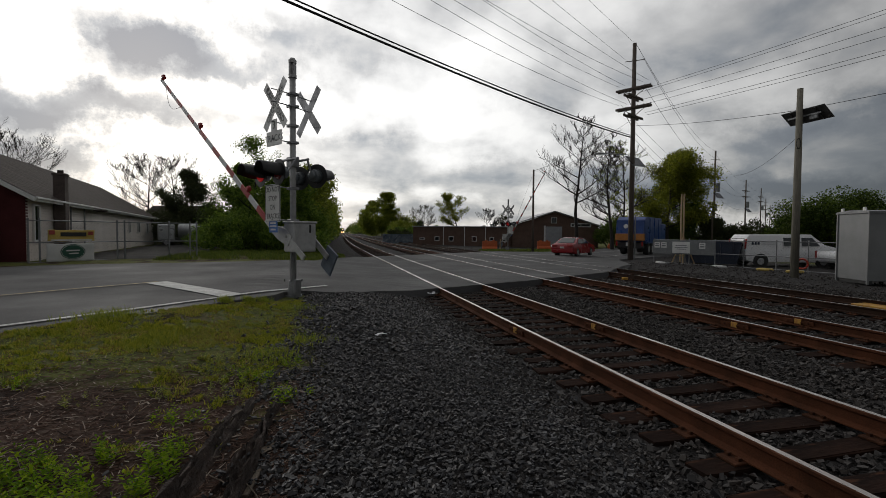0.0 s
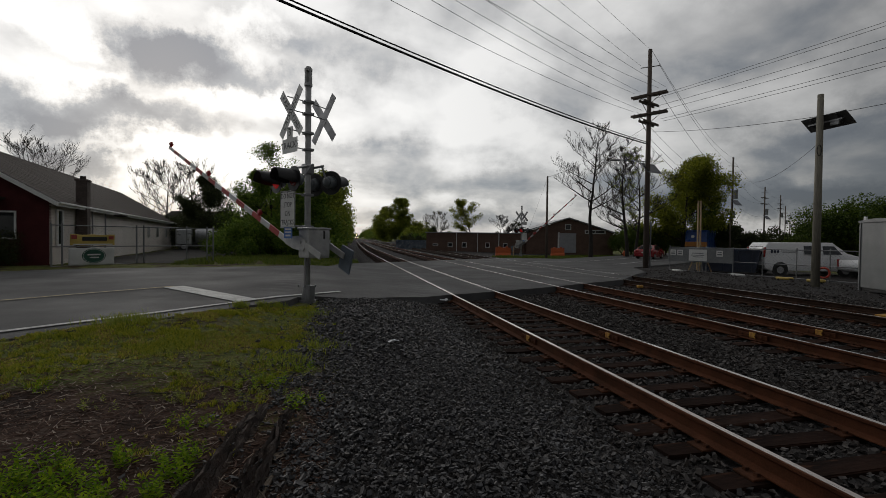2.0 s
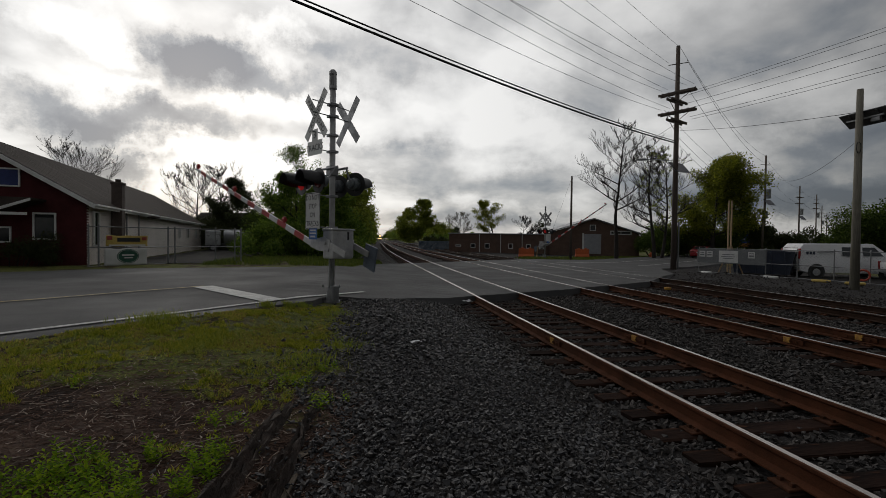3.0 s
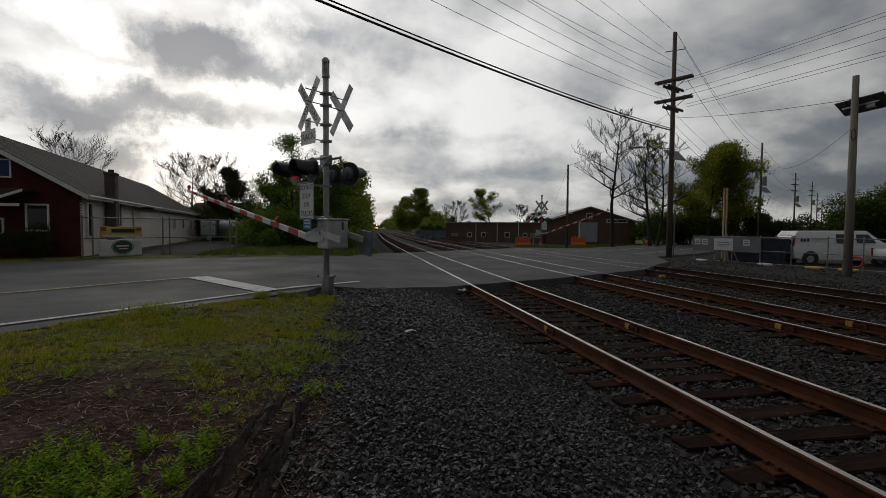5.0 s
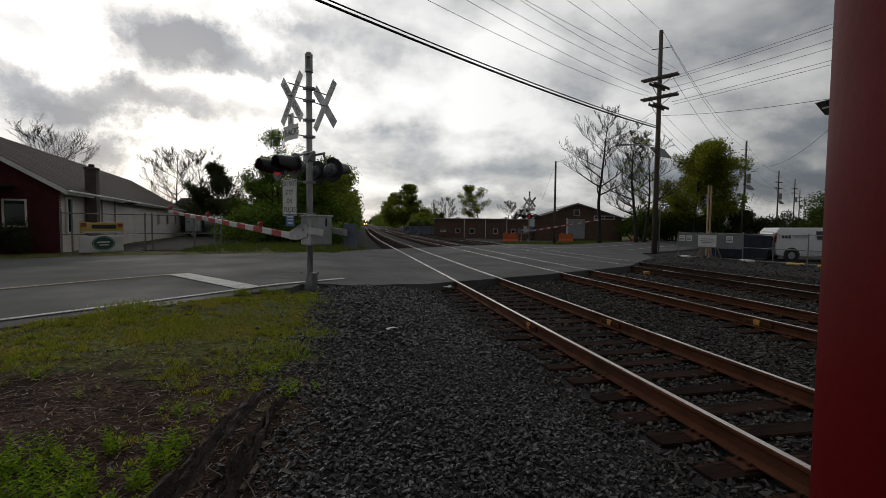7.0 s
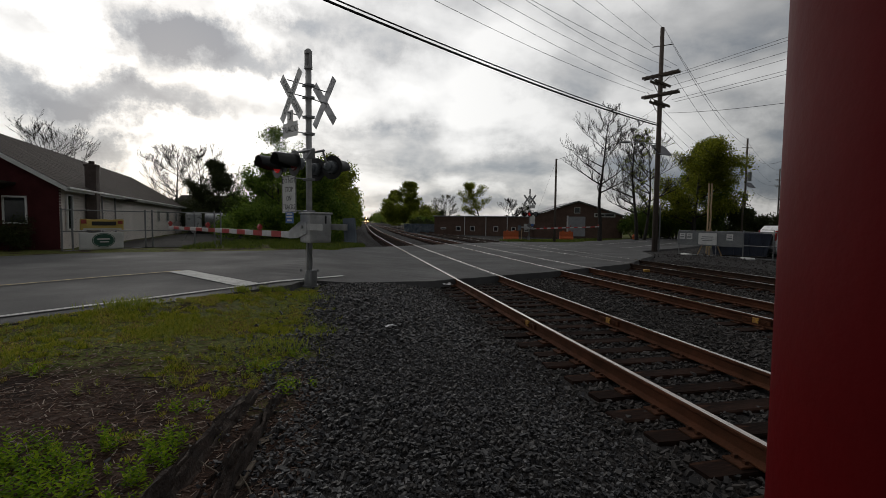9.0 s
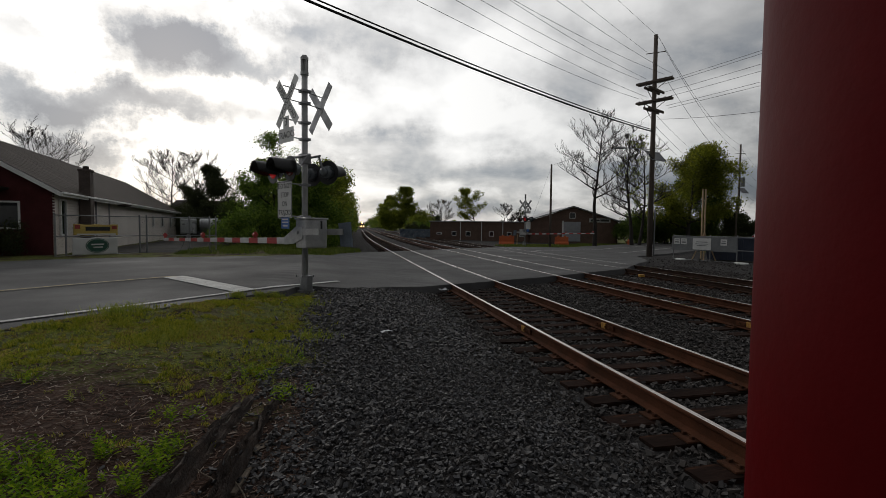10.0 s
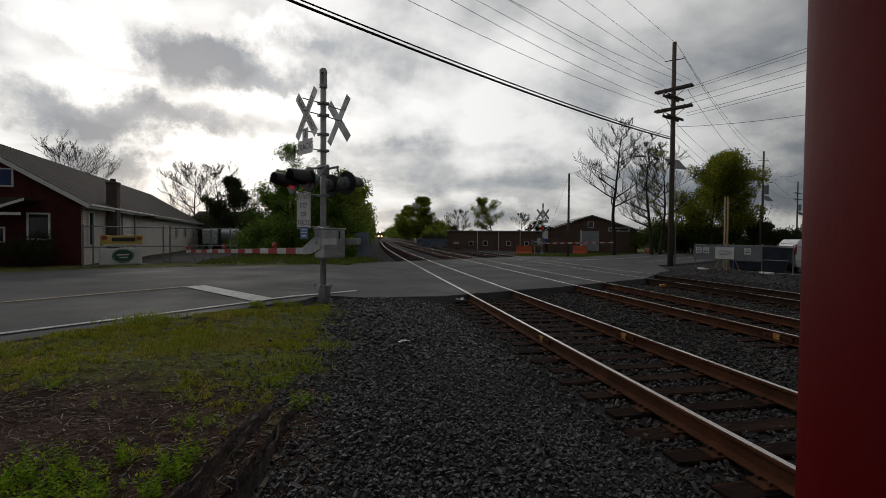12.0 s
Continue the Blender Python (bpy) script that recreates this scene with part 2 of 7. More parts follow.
M["red_lens_lit"] = mat("red_lamp_lit", (0.5, 0.02, 0.02), rough=0.2, bump=0.1, emit=(1, 0.05, 0.05), power=0.12)
M["glass_dull"] = mat("dull_lens", (0.14, 0.16, 0.17), (0.10, 0.11, 0.12), rough=0.25, scale=5, fine=50, bump=0.1)
M["soil"] = mat("bare_soil", (0.085, 0.062, 0.047), (0.055, 0.041, 0.033), rough=0.95, scale=1.3, fine=50, bump=0.8, spot=(0.15, 0.12, 0.09), spot_at=0.68, bump_dist=0.02)
M["brick_red"] = mat("painted_brick_red", (0.085, 0.020, 0.021), (0.062, 0.016, 0.018), rough=0.85, spec=0.2, scale=2, fine=40, bump=0.4)
M["siding"] = mat("cream_siding", (0.68, 0.62, 0.58), (0.60, 0.55, 0.51), rough=0.6, scale=0.9, fine=30, bump=0.1, fine_amount=0.1, rand=0.04)
M["trim_white"] = mat("trim_paint_white", (0.76, 0.76, 0.75), (0.62, 0.62, 0.61), rough=0.5, scale=2, fine=30, bump=0.08, fine_amount=0.1)
M["shingle"] = mat("roof_shingle", (0.066, 0.054, 0.047), (0.046, 0.039, 0.035), rough=0.95, scale=1.2, fine=45, bump=0.6, spec=0.12)
M["glass"] = glass_mat("window_glass")
M["galv"] = mat("galvanised_steel", (0.22, 0.225, 0.23), (0.16, 0.165, 0.17), rough=0.5, metal=0.5, scale=5, fine=50, bump=0.05, fine_amount=0.12)
M["wood_pole"] = mat("pole_timber", (0.115, 0.09, 0.075), (0.075, 0.06, 0.05), rough=0.9, scale=5, fine=50, bump=0.5, stretch=(1, 1, 0.06))
M["wood_grey"] = mat("grey_pole_timber", (0.21, 0.195, 0.155), (0.15, 0.14, 0.115), rough=0.9, scale=5, fine=50, bump=0.4, stretch=(1, 1, 0.06))
M["wood_new"] = mat("raw_timber", (0.42, 0.30, 0.17), (0.33, 0.23, 0.13), rough=0.8, scale=5, fine=40, stretch=(1, 1, 0.1))
M["wood_old"] = mat("rotten_timber", (0.050, 0.032, 0.024), (0.014, 0.009, 0.007), rough=0.95, scale=7, fine=50, bump=1.0, stretch=(1, 0.12, 1), bump_dist=0.02, spot=(0.13, 0.095, 0.072), spot_at=0.62)
M["bark"] = mat("bark", (0.034, 0.028, 0.024), (0.02, 0.017, 0.015), rough=0.95, scale=5, fine=30, bump=0.6, stretch=(1, 1, 0.2))
M["cable"] = mat("cable_black", (0.02, 0.02, 0.021), rough=0.7, bump=0)
M["brown_brick"] = mat("brown_brick", (0.135, 0.083, 0.062), (0.105, 0.066, 0.052), rough=0.9, scale=1.2, fine=20, bump=0.3)
M["red_paint"] = mat("red_gloss_paint", (0.080, 0.0018, 0.003), (0.064, 0.0015, 0.0025), rough=0.6, spec=0.04, scale=3, fine=120, bump=0.12, fine_amount=0.06, bump_dist=0.002)


# ---------------------------------------------------------------- helpers for building
def mesh_of(name, bm, materials, smooth=False):
    me = bpy.data.meshes.new(name)
    bm.to_mesh(me)
    bm.free()
    for m in materials if isinstance(materials, (list, tuple)) else [materials]:
        me.materials.append(m)
    if smooth:
        me.polygons.foreach_set("use_smooth", [True] * len(me.polygons))
    return me


def part(name, bm, material, parent=None, label="", smooth=False):
    """One mesh object, under a thing or a part of it."""
    ob = new(name, mesh_of(name, bm, material, smooth))
    if parent is not None:
        ob.parent = parent
    if label:
        ob["label"] = label
    return ob


def piece(name, mesh, parent, m):
    """One of many alike pieces: an object of its own on a shared mesh."""
    ob = new(name, mesh)
    ob.parent = parent
    ob.matrix_basis = m
    return ob


def empty(name, m, label, category, group="", kind=""):
    ob = new(name)
    ob.matrix_basis = m
    return tagged(ob, label, category, group, kind)


def box(bm, size, at=(0, 0, 0), rot=(0, 0, 0), bevel=0.0, mat_index=0, segments=2):
    """Adds a box, with rounded edges if asked."""
    m = pose(*at, *rot) @ Matrix.Diagonal((*size, 1))
    r = bmesh.ops.create_cube(bm, size=1.0, matrix=m)
    faces = list({f for v in r["verts"] for f in v.link_faces})
    if bevel:
        es = list({e for f in faces for e in f.edges})
        rb = bmesh.ops.bevel(bm, geom=es, offset=bevel, segments=segments, affect="EDGES", profile=0.5)
        faces = list({f for f in faces if f.is_valid} | set(rb["faces"]))
    for f in faces:
        f.material_index = mat_index
    return faces


def rod(bm, a, b, r1, r2=None, sides=10, caps=True, mat_index=0):
    """A round bar from a to b, tapering from r1 to r2."""
    a, b = Vector(a), Vector(b)
    r2 = r1 if r2 is None else r2
    d = b - a
    m = Matrix.Translation((a + b) / 2) @ d.to_track_quat("Z", "Y").to_matrix().to_4x4()
    r = bmesh.ops.create_cone(bm, cap_ends=caps, segments=sides, radius1=r1, radius2=max(r2, 1e-4), depth=d.length, matrix=m)
    for f in {f for v in r["verts"] for f in v.link_faces}:
        f.material_index = mat_index


def prism(bm, outline, y0, y1, m=Matrix.Identity(4), mat_index=0):
    """An outline in x and z, pushed from y0 to y1."""
    lo = [bm.verts.new(m @ Vector((x, y0, z))) for x, z in outline]
    hi = [bm.verts.new(m @ Vector((x, y1, z))) for x, z in outline]
    k = len(outline)
    fs = [bm.faces.new(lo), bm.faces.new(hi[::-1])]
    fs += [bm.faces.new((lo[i], hi[i], hi[(i + 1) % k], lo[(i + 1) % k])) for i in range(k)]
    for f in fs:
        f.material_index = mat_index
    bmesh.ops.recalc_face_normals(bm, faces=fs)
    return fs


def sweep(name, pts, r, material, sides=5):
    """A cable along points, as a tube mesh."""
    bm = bmesh.new()
    rings = []
    for i, p in enumerate(pts):
        d = (Vector(pts[min(i + 1, len(pts) - 1)]) - Vector(pts[max(i - 1, 0)])).normalized()
        q = d.to_track_quat("Z", "Y")
        rings.append([bm.verts.new(Vector(p) + q @ Vector((r * math.cos(2 * math.pi * k / sides), r * math.sin(2 * math.pi * k / sides), 0))) for k in range(sides)])
    for u, v in zip(rings, rings[1:]):
        for k in range(sides):
            bm.faces.new((u[k], u[(k + 1) % sides], v[(k + 1) % sides], v[k]))
    return mesh_of(name, bm, material, True)


def lerp_table(table, x):
    xs, ys = zip(*table)
    return float(np.interp(x, xs, ys))


def mesh_np(name, verts, faces, material, smooth=False):
    """A mesh from arrays; every face has the same number of corners."""
    verts, faces = np.asarray(verts, dtype=np.float32), np.asarray(faces, dtype=np.int32)
    me = bpy.data.meshes.new(name)
    me.vertices.add(len(verts))
    me.vertices.foreach_set("co", verts.ravel())
    k = faces.shape[1]
    me.loops.add(faces.size)
    me.loops.foreach_set("vertex_index", faces.ravel())
    me.polygons.add(len(faces))
    me.polygons.foreach_set("loop_start", np.arange(0, faces.size, k, dtype=np.int32))
    me.polygons.foreach_set("loop_total", np.full(len(faces), k, dtype=np.int32))
    me.polygons.foreach_set("use_smooth", np.full(len(faces), smooth))
    me.materials.append(material)
    me.update(calc_edges=True)
    return me


# ---------------------------------------------------------------- the lie of the land
RAIL_X = (3.585, 5.09, 7.735, 9.24, 11.93, 13.435)      # rail heads, z = 0
TRACK_X = (4.338, 8.488, 12.683)
ROAD_O = Vector((-1.2, 10.65))                            # on the near edge line
ROAD_U = Vector((0.688, 0.725)).normalized()
ROAD_N = Vector((-ROAD_U.y, ROAD_U.x))
NEAR_EDGE = [(-90, -0.7), (-1, -0.6), (0.4, -0.45), (0.9, 0.0), (1.5, 0.0), (2.0, -0.5), (2.3, -0.62), (3.4, -0.85), (4.7, -1.22), (8.7, -2.9), (14, -4.6), (21, -4.6), (28, -2.9), (32, -3.5), (36, -4.7), (40, -5.3), (60, -8.0), (100, -13.4), (200, -28.4)]
FAR_EDGE = [(-90, 9.0), (-14, 12.8), (-3, 13.2), (2, 12.6), (7, 9.0), (10, 8.0), (13, 9.6), (17, 11.0), (29, 8.6), (40, 5.6), (60, 2.6), (100, -3.4), (200, -18.4)]
ROAD_Z = [(-80, 0.3), (-1, 0.3), (2.7, -0.006), (14.6, -0.006), (22, -0.26), (80, -0.35)]


def road_uv(x, y):
    d = Vector((x, y)) - ROAD_O
    return d.dot(ROAD_U), d.dot(ROAD_N)


def road_z(x):
    return lerp_table(ROAD_Z, x)


def bend(y):
    """How far the line swings over beyond the crossing."""
    if y < 24:
        return 0.0
    k, s = 68.0, math.tan(radians(1.85))
    return s * (y - 24) ** 2 / (2 * k) if y < 24 + k else s * (y - 24 - k / 2)


def ground_z(x, y):
    xs = x - bend(y)
    z = lerp_table([(-60, 0.27), (-3, 0.28), (-1.4, 0.25), (-0.4, 0.15), (0.9, 0.12), (2.75, -0.20), (3.2, -0.235), (14.3, -0.235), (16.4, -0.14), (22, -0.3), (27, -0.42), (60, -0.45)], xs)
    if y > 30 and xs < 2.8:
        z -= 0.1 * min(1, (y - 30) / 20)
    if 7.0 < y < 13.0 and x < -0.65:
        z += 0.055 * min(1, (-0.65 - x) / 0.6) * min(1, (y - 7.0) / 1.5)
    z -= 0.07 * math.exp(-((x - 0.95) ** 2 / 0.5 + (y - 6.3) ** 2 / 1.1))
    z += 0.05 * noise.noise((x * 0.6, y * 0.6, 0)) * (1 if x < 2.5 else 0.3)
    return z


def make_ground():
    gx = np.concatenate([np.linspace(-2500, -120, 9), np.linspace(-100, -12, 23), np.linspace(-11, 18, 146), np.linspace(19, 100, 41), np.linspace(130, 2500, 9)])
    gy = np.concatenate([np.linspace(-1500, -40, 7), np.linspace(-30, -2, 15), np.linspace(-1.5, 16, 100), np.linspace(17, 120, 80), np.linspace(128, 900, 78), np.linspace(1000, 3500, 8)])
    V = []
    for y in gy:
        for x in gx:
            z = ground_z(x, y)
            u, n_ = road_uv(x, y)
            if -95 < u < 205 and lerp_table(NEAR_EDGE, u) + 0.02 < n_ < lerp_table(FAR_EDGE, u) - 0.02:
                z = min(z, road_z(x) - 0.12)
            elif -95 < u < 205 and lerp_table(NEAR_EDGE, u) - 0.6 < n_ < lerp_table(FAR_EDGE, u) + 0.6:
                z = min(z, road_z(x) - 0.015)
            V.append((x, y, z))
    w = len(gx)
    F = [(j * w + i, j * w + i + 1, (j + 1) * w + i + 1, (j + 1) * w + i) for j in range(len(gy) - 1) for i in range(w - 1)]
    ob = new("ground", mesh_np("ground", V, F, ground_mat(), True))
    return tagged(ob, "bare earth, thin grass and track gravel dark as its shaded gaps", "ground", kind="structure")


def ground_mat():
    m = bpy.data.materials.new("earth_and_gravel")
    m.use_nodes = True
    n, l = nodes_of(m.node_tree)
    out, b = n.new("ShaderNodeOutputMaterial"), n.new("ShaderNodeBsdfPrincipled")
    l.new(b.outputs[0], out.inputs[0])
    tc, sep = n.new("ShaderNodeTexCoord"), n.new("ShaderNodeSeparateXYZ")
    l.new(tc.outputs["Object"], sep.inputs[0])

    def tex(kind, s, d=4):
        t = n.new(kind)
        t.inputs["Scale"].default_value = s
        if "Detail" in t.inputs:
            t.inputs["Detail"].default_value = d
        l.new(tc.outputs["Object"], t.inputs["Vector"])
        return t

    def ramp(src, stops):
        r = n.new("ShaderNodeValToRGB")
        e = r.color_ramp.elements
        while len(e) < len(stops):
            e.new(0.5)
        for k, (p, c) in enumerate(stops):
            e[k].position, e[k].color = p, (*c, 1)
        l.new(src, r.inputs[0])
        return r.outputs[0]

    def mixc(fac, a, c):
        x = n.new("ShaderNodeMix")
        x.data_type = "RGBA"
        l.new(fac, x.inputs[0])
        l.new(a, x.inputs[6])
        l.new(c, x.inputs[7])
        return x.outputs[2]

    def mth(op, a, c):
        x = n.new("ShaderNodeMath")
        x.operation = op
        for k, v in enumerate((a, c)):
            if isinstance(v, (int, float)):
                x.inputs[k].default_value = v
            else:
                l.new(v, x.inputs[k])
        return x.outputs[0]

    def rng(src, a, c):
        r = n.new("ShaderNodeMapRange")
        r.inputs[1].default_value, r.inputs[2].default_value = a, c
        l.new(src, r.inputs[0])
        return r.outputs[0]

    earth = ramp(tex("ShaderNodeTexNoise", 2.2, 8).outputs[0], [(0.3, (0.022, 0.012, 0.009)), (0.5, (0.058, 0.034, 0.024)), (0.7, (0.125, 0.080, 0.060))])
    sward = ramp(tex("ShaderNodeTexNoise", 9.0, 8).outputs[0], [(0.3, (0.055, 0.070, 0.014)), (0.55, (0.115, 0.125, 0.026)), (0.75, (0.15, 0.125, 0.05))])
    vor = tex("ShaderNodeTexVoronoi", 17.0)
    # near black, so the shade between the loose stones is in its colour
    pebble = ramp(vor.outputs["Color"], [(0.1, (0.005, 0.005, 0.006)), (0.5, (0.013, 0.012, 0.013)), (0.9, (0.034, 0.031, 0.030))])
    wob = tex("ShaderNodeTexNoise", 0.9, 6).outputs[0]
    # grass where the noise says so, gravel to the track's side of x = 0.1
    rise = n.new("ShaderNodeMapRange")
    for k, v in enumerate((4.2, 6.4, -0.14, 0.08)):
        rise.inputs[k + 1].default_value = v
    l.new(sep.outputs[1], rise.inputs[0])
    green = rng(mth("ADD", tex("ShaderNodeTexNoise", 1.1, 8).outputs[0], rise.outputs[0]), 0.44, 0.58)
    soil = mixc(green, earth, sward)
    edge = mth("ADD", sep.outputs[0], mth("MULTIPLY", mth("SUBTRACT", wob, 0.5), 1.6))
    grav = rng(edge, -0.1, 0.5)
    col = mixc(grav, soil, pebble)
    lot = rng(mth("ADD", sep.outputs[0], mth("MULTIPLY", wob, 3.0)), 33, 36)
    col = mixc(lot, col, sward)
    l.new(col, b.inputs["Base Color"])
    b.inputs["Roughness"].default_value = 0.95
    b.inputs["Specular IOR Level"].default_value = 0.2
    bp = n.new("ShaderNodeBump")
    bp.inputs["Strength"].default_value, bp.inputs["Distance"].default_value = 0.9, 0.035
    l.new(mth("ADD", mth("MULTIPLY", vor.outputs["Distance"], -1.0), mth("MULTIPLY", tex("ShaderNodeTexNoise", 40, 4).outputs[0], 0.5)), bp.inputs["Height"])
    l.new(bp.outputs[0], b.inputs["Normal"])
    return m


def make_road():
    us = np.concatenate([np.linspace(-90, -16, 20), np.linspace(-15, 45, 121), np.linspace(48, 200, 30)])
    V, F, cols = [], [], 22
    for u in us:
        a, c = lerp_table(NEAR_EDGE, u), lerp_table(FAR_EDGE, u)
        a += 0.10 * noise.noise((u * 1.7, 3, 0)) + 0.05 * noise.noise((u * 6, 5, 0))
        c += 0.15 * noise.noise((u * 0.9, 9, 0))
        for k in range(cols):
            off = a + (c - a) * max(0, min(1, (k - 1) / (cols - 3)))
            p = ROAD_O + ROAD_U * u + ROAD_N * off
            z = road_z(p.x)
            if not 2.7 < p.x < 14.6:
                z += 0.012 * noise.noise((p.x * 0.5, p.y * 0.5, 1))
            if k in (0, cols - 1):
                z -= 0.28
                p = p - ROAD_N * (0.12 if k == 0 else -0.12)
            V.append((p.x, p.y, z))
    for j in range(len(us) - 1):
        for k in range(cols - 1):
            F.append((j * cols + k, (j + 1) * cols + k, (j + 1) * cols + k + 1, j * cols + k + 1))
    F = [f[::-1] for f in F]
    ob = new("road", mesh_np("road", V, F, M["asphalt"], False))
    return tagged(ob, "worn grey asphalt road over the crossing", "road", kind="structure")


def road_line(name, u0, u1, off, width, material, label, skew=0.0, lift=0.016):
    """A painted line that follows the road's surface."""
    bm = bmesh.new()
    k = max(2, int(abs(u1 - u0) / 0.5))
    prev = None
    for i in range(k + 1):
        u = u0 + (u1 - u0) * i / k
        row = []
        for s in (-0.5, 0.5):
            p = ROAD_O + ROAD_U * u + ROAD_N * (off + s * width + skew * i / k)
            z = road_z(p.x) + lift
            if not 2.7 < p.x < 14.6:
                z += 0.012 * noise.noise((p.x * 0.5, p.y * 0.5, 1)) + 0.004
            row.append(bm.verts.new((p.x, p.y, z)))
        if prev:
            bm.faces.new((prev[0], row[0], row[1], prev[1]))
        prev = row
    ob = part(name, bm, material)
    return tagged(ob, label, "road marking", kind="structure")


make_ground()
make_road()
road_line("edge_line", -60, -0.6, -0.05, 0.12, M["road_white"], "worn white edge line on the asphalt")
road_line("edge_line", -0.58, 2.75, -0.05, 0.12, M["road_white"], "worn white edge line bending past the signal", skew=0.40)
road_line("center_line", -60, 0.42, 3.72, 0.10, M["road_yellow"], "faded yellow centre line on the asphalt")
road_line("center_line", 26, 120, 3.6, 0.12, M["road_white"], "faded white line on the asphalt beyond the crossing", skew=-14.1)
road_line("edge_line", 31, 120, -0.9, 0.11, M["road_white"], "worn white edge line on the asphalt", skew=-13.3)


def make_stop_line():
    bm = bmesh.new()
    q = [(-0.45, 0.06), (0.05, 0.06), (0.6, 3.66), (0.1, 3.66)]
    vs = []
    for u, off in q:
        p = ROAD_O + ROAD_U * u + ROAD_N * off
        vs.append(bm.verts.new((p.x, p.y, road_z(p.x) + 0.014)))
    bm.faces.new(vs)
    bmesh.ops.subdivide_edges(bm, edges=bm.edges[:], cuts=6, use_grid_fill=True)
    tagged(part("stop_line", bm, M["road_white"]), "worn white stop line across the lane", "road marking", kind="structure")


make_stop_line()


# ---------------------------------------------------------------- the railway
def rail_mesh(x, ys, side="rail_side"):
    prof = [(-0.022, 0.0), (0.033, 0.0), (0.037, -0.007), (0.037, -0.03), (0.010, -0.05), (0.009, -0.135), (0.073, -0.158), (0.073, -0.17),
            (-0.073, -0.17), (-0.073, -0.158), (-0.009, -0.135), (-0.010, -0.05), (-0.037, -0.03), (-0.037, -0.006)]
    bm = bmesh.new()
    rows = []
    for y in ys:
        rows.append([bm.verts.new((x + bend(y) + px, y, pz)) for px, pz in prof])
    for a, c in zip(rows, rows[1:]):
        for k in range(len(prof)):
            f = bm.faces.new((a[k], c[k], c[(k + 1) % len(prof)], a[(k + 1) % len(prof)]))
            f.material_index = 1 if k == 0 else 0
    bmesh.ops.recalc_face_normals(bm, faces=bm.faces[:])
    return mesh_of("rail", bm, [M[side], M["rail_top"]])


def tie_meshes():
    out = []
    for k in range(4):
        rnd = random.Random(40 + k)
        bm = bmesh.new()
        box(bm, (2.59 + rnd.uniform(-.06, .06), 0.225, 0.18), (rnd.uniform(-.05, .05), 0, -0.28), (0, 0, 0), 0.012, segments=1)
        for v in bm.verts:
            v.co += Vector((rnd.uniform(-.012, .012), rnd.uniform(-.012, .012), rnd.uniform(-.006, .004)))
        out.append(mesh_of("tie", bm, M["tie"]))
    return out


def plate_mesh():
    bm = bmesh.new()
    box(bm, (0.36, 0.19, 0.02), (0, 0, -0.18), (0, 0, 0), 0.004, segments=1)
    for sx in (-0.105, 0.105):
        for sy in (-0.05, 0.05):
            box(bm, (0.035, 0.03, 0.03), (sx, sy, -0.16), (0, 0, 0))
    return mesh_of("tie_plate", bm, M["plate"])


def crossing_span(x):
    """Where the asphalt covers the line at x: from y to y."""
    ys = []
    for k in range(0, 900):
        y = 5 + k * 0.05
        u, n_ = road_uv(x, y)
        if lerp_table(NEAR_EDGE, u) < n_ < lerp_table(FAR_EDGE, u):
            ys.append(y)
    return ys[0], ys[-1]


TIE_Y = {}


def make_tracks():
    ties, plate = tie_meshes(), plate_mesh()
    rnd = random.Random(7)
    ys = [-40, -20, -8] + [24 + 4 * k for k in range(18)] + [100 + 25 * k for k in range(60)]
    for t, cx in enumerate(TRACK_X):
        root = empty("railway_track", Matrix.Identity(4), "rusty steel rails on tarred timber ties", "railway track", "tracks over the crossing", "structure")
        for rx in RAIL_X[2 * t:2 * t + 2]:
            r = new("rail", rail_mesh(rx, ys, "rail_dark" if t == 2 else "rail_side"))
            r.parent = root
        a, c = crossing_span(cx)
        y = -1.5 + 0.1 * t
        TIE_Y[t] = []
        while y < a - 0.2:
            if y > 0.3:
                TIE_Y[t].append(y)
                m = pose(cx + rnd.uniform(-.04, .04), y, rnd.uniform(-.012, .004), 0, 0, rnd.uniform(-1.6, 1.6))
                piece("tie", ties[rnd.randrange(4)], root, m)
                for rx in RAIL_X[2 * t:2 * t + 2]:
                    piece("tie_plate", plate, root, pose(rx, y, 0.0, 0, 0, rnd.uniform(-1, 1)))
            y += 0.515 + rnd.uniform(-.03, .03)
        bm = bmesh.new()
        y = c + 0.3
        while y < 170:
            box(bm, (2.6, 0.23, 0.18), (cx + bend(y) + rnd.uniform(-.06, .06), y, -0.275), (0, 0, rnd.uniform(-2, 2)))
            y += 0.52
        part("far_ties", bm, M["tie"], root)["kind"] = "stuff"
        # black strips on the asphalt for shade in the flange grooves beside the rails
        for rx, s in zip(RAIL_X[2 * t:2 * t + 2], (1, -1)):
            a1, c1 = crossing_span(rx)
            bm = bmesh.new()
            box(bm, (0.062, c1 - a1 - 0.4, 0.03), (rx + s * 0.07, (a1 + c1) / 2, -0.0175))
            part("flangeway", bm, M["black"], root, "black strip for the shaded groove beside the rail")


make_tracks()


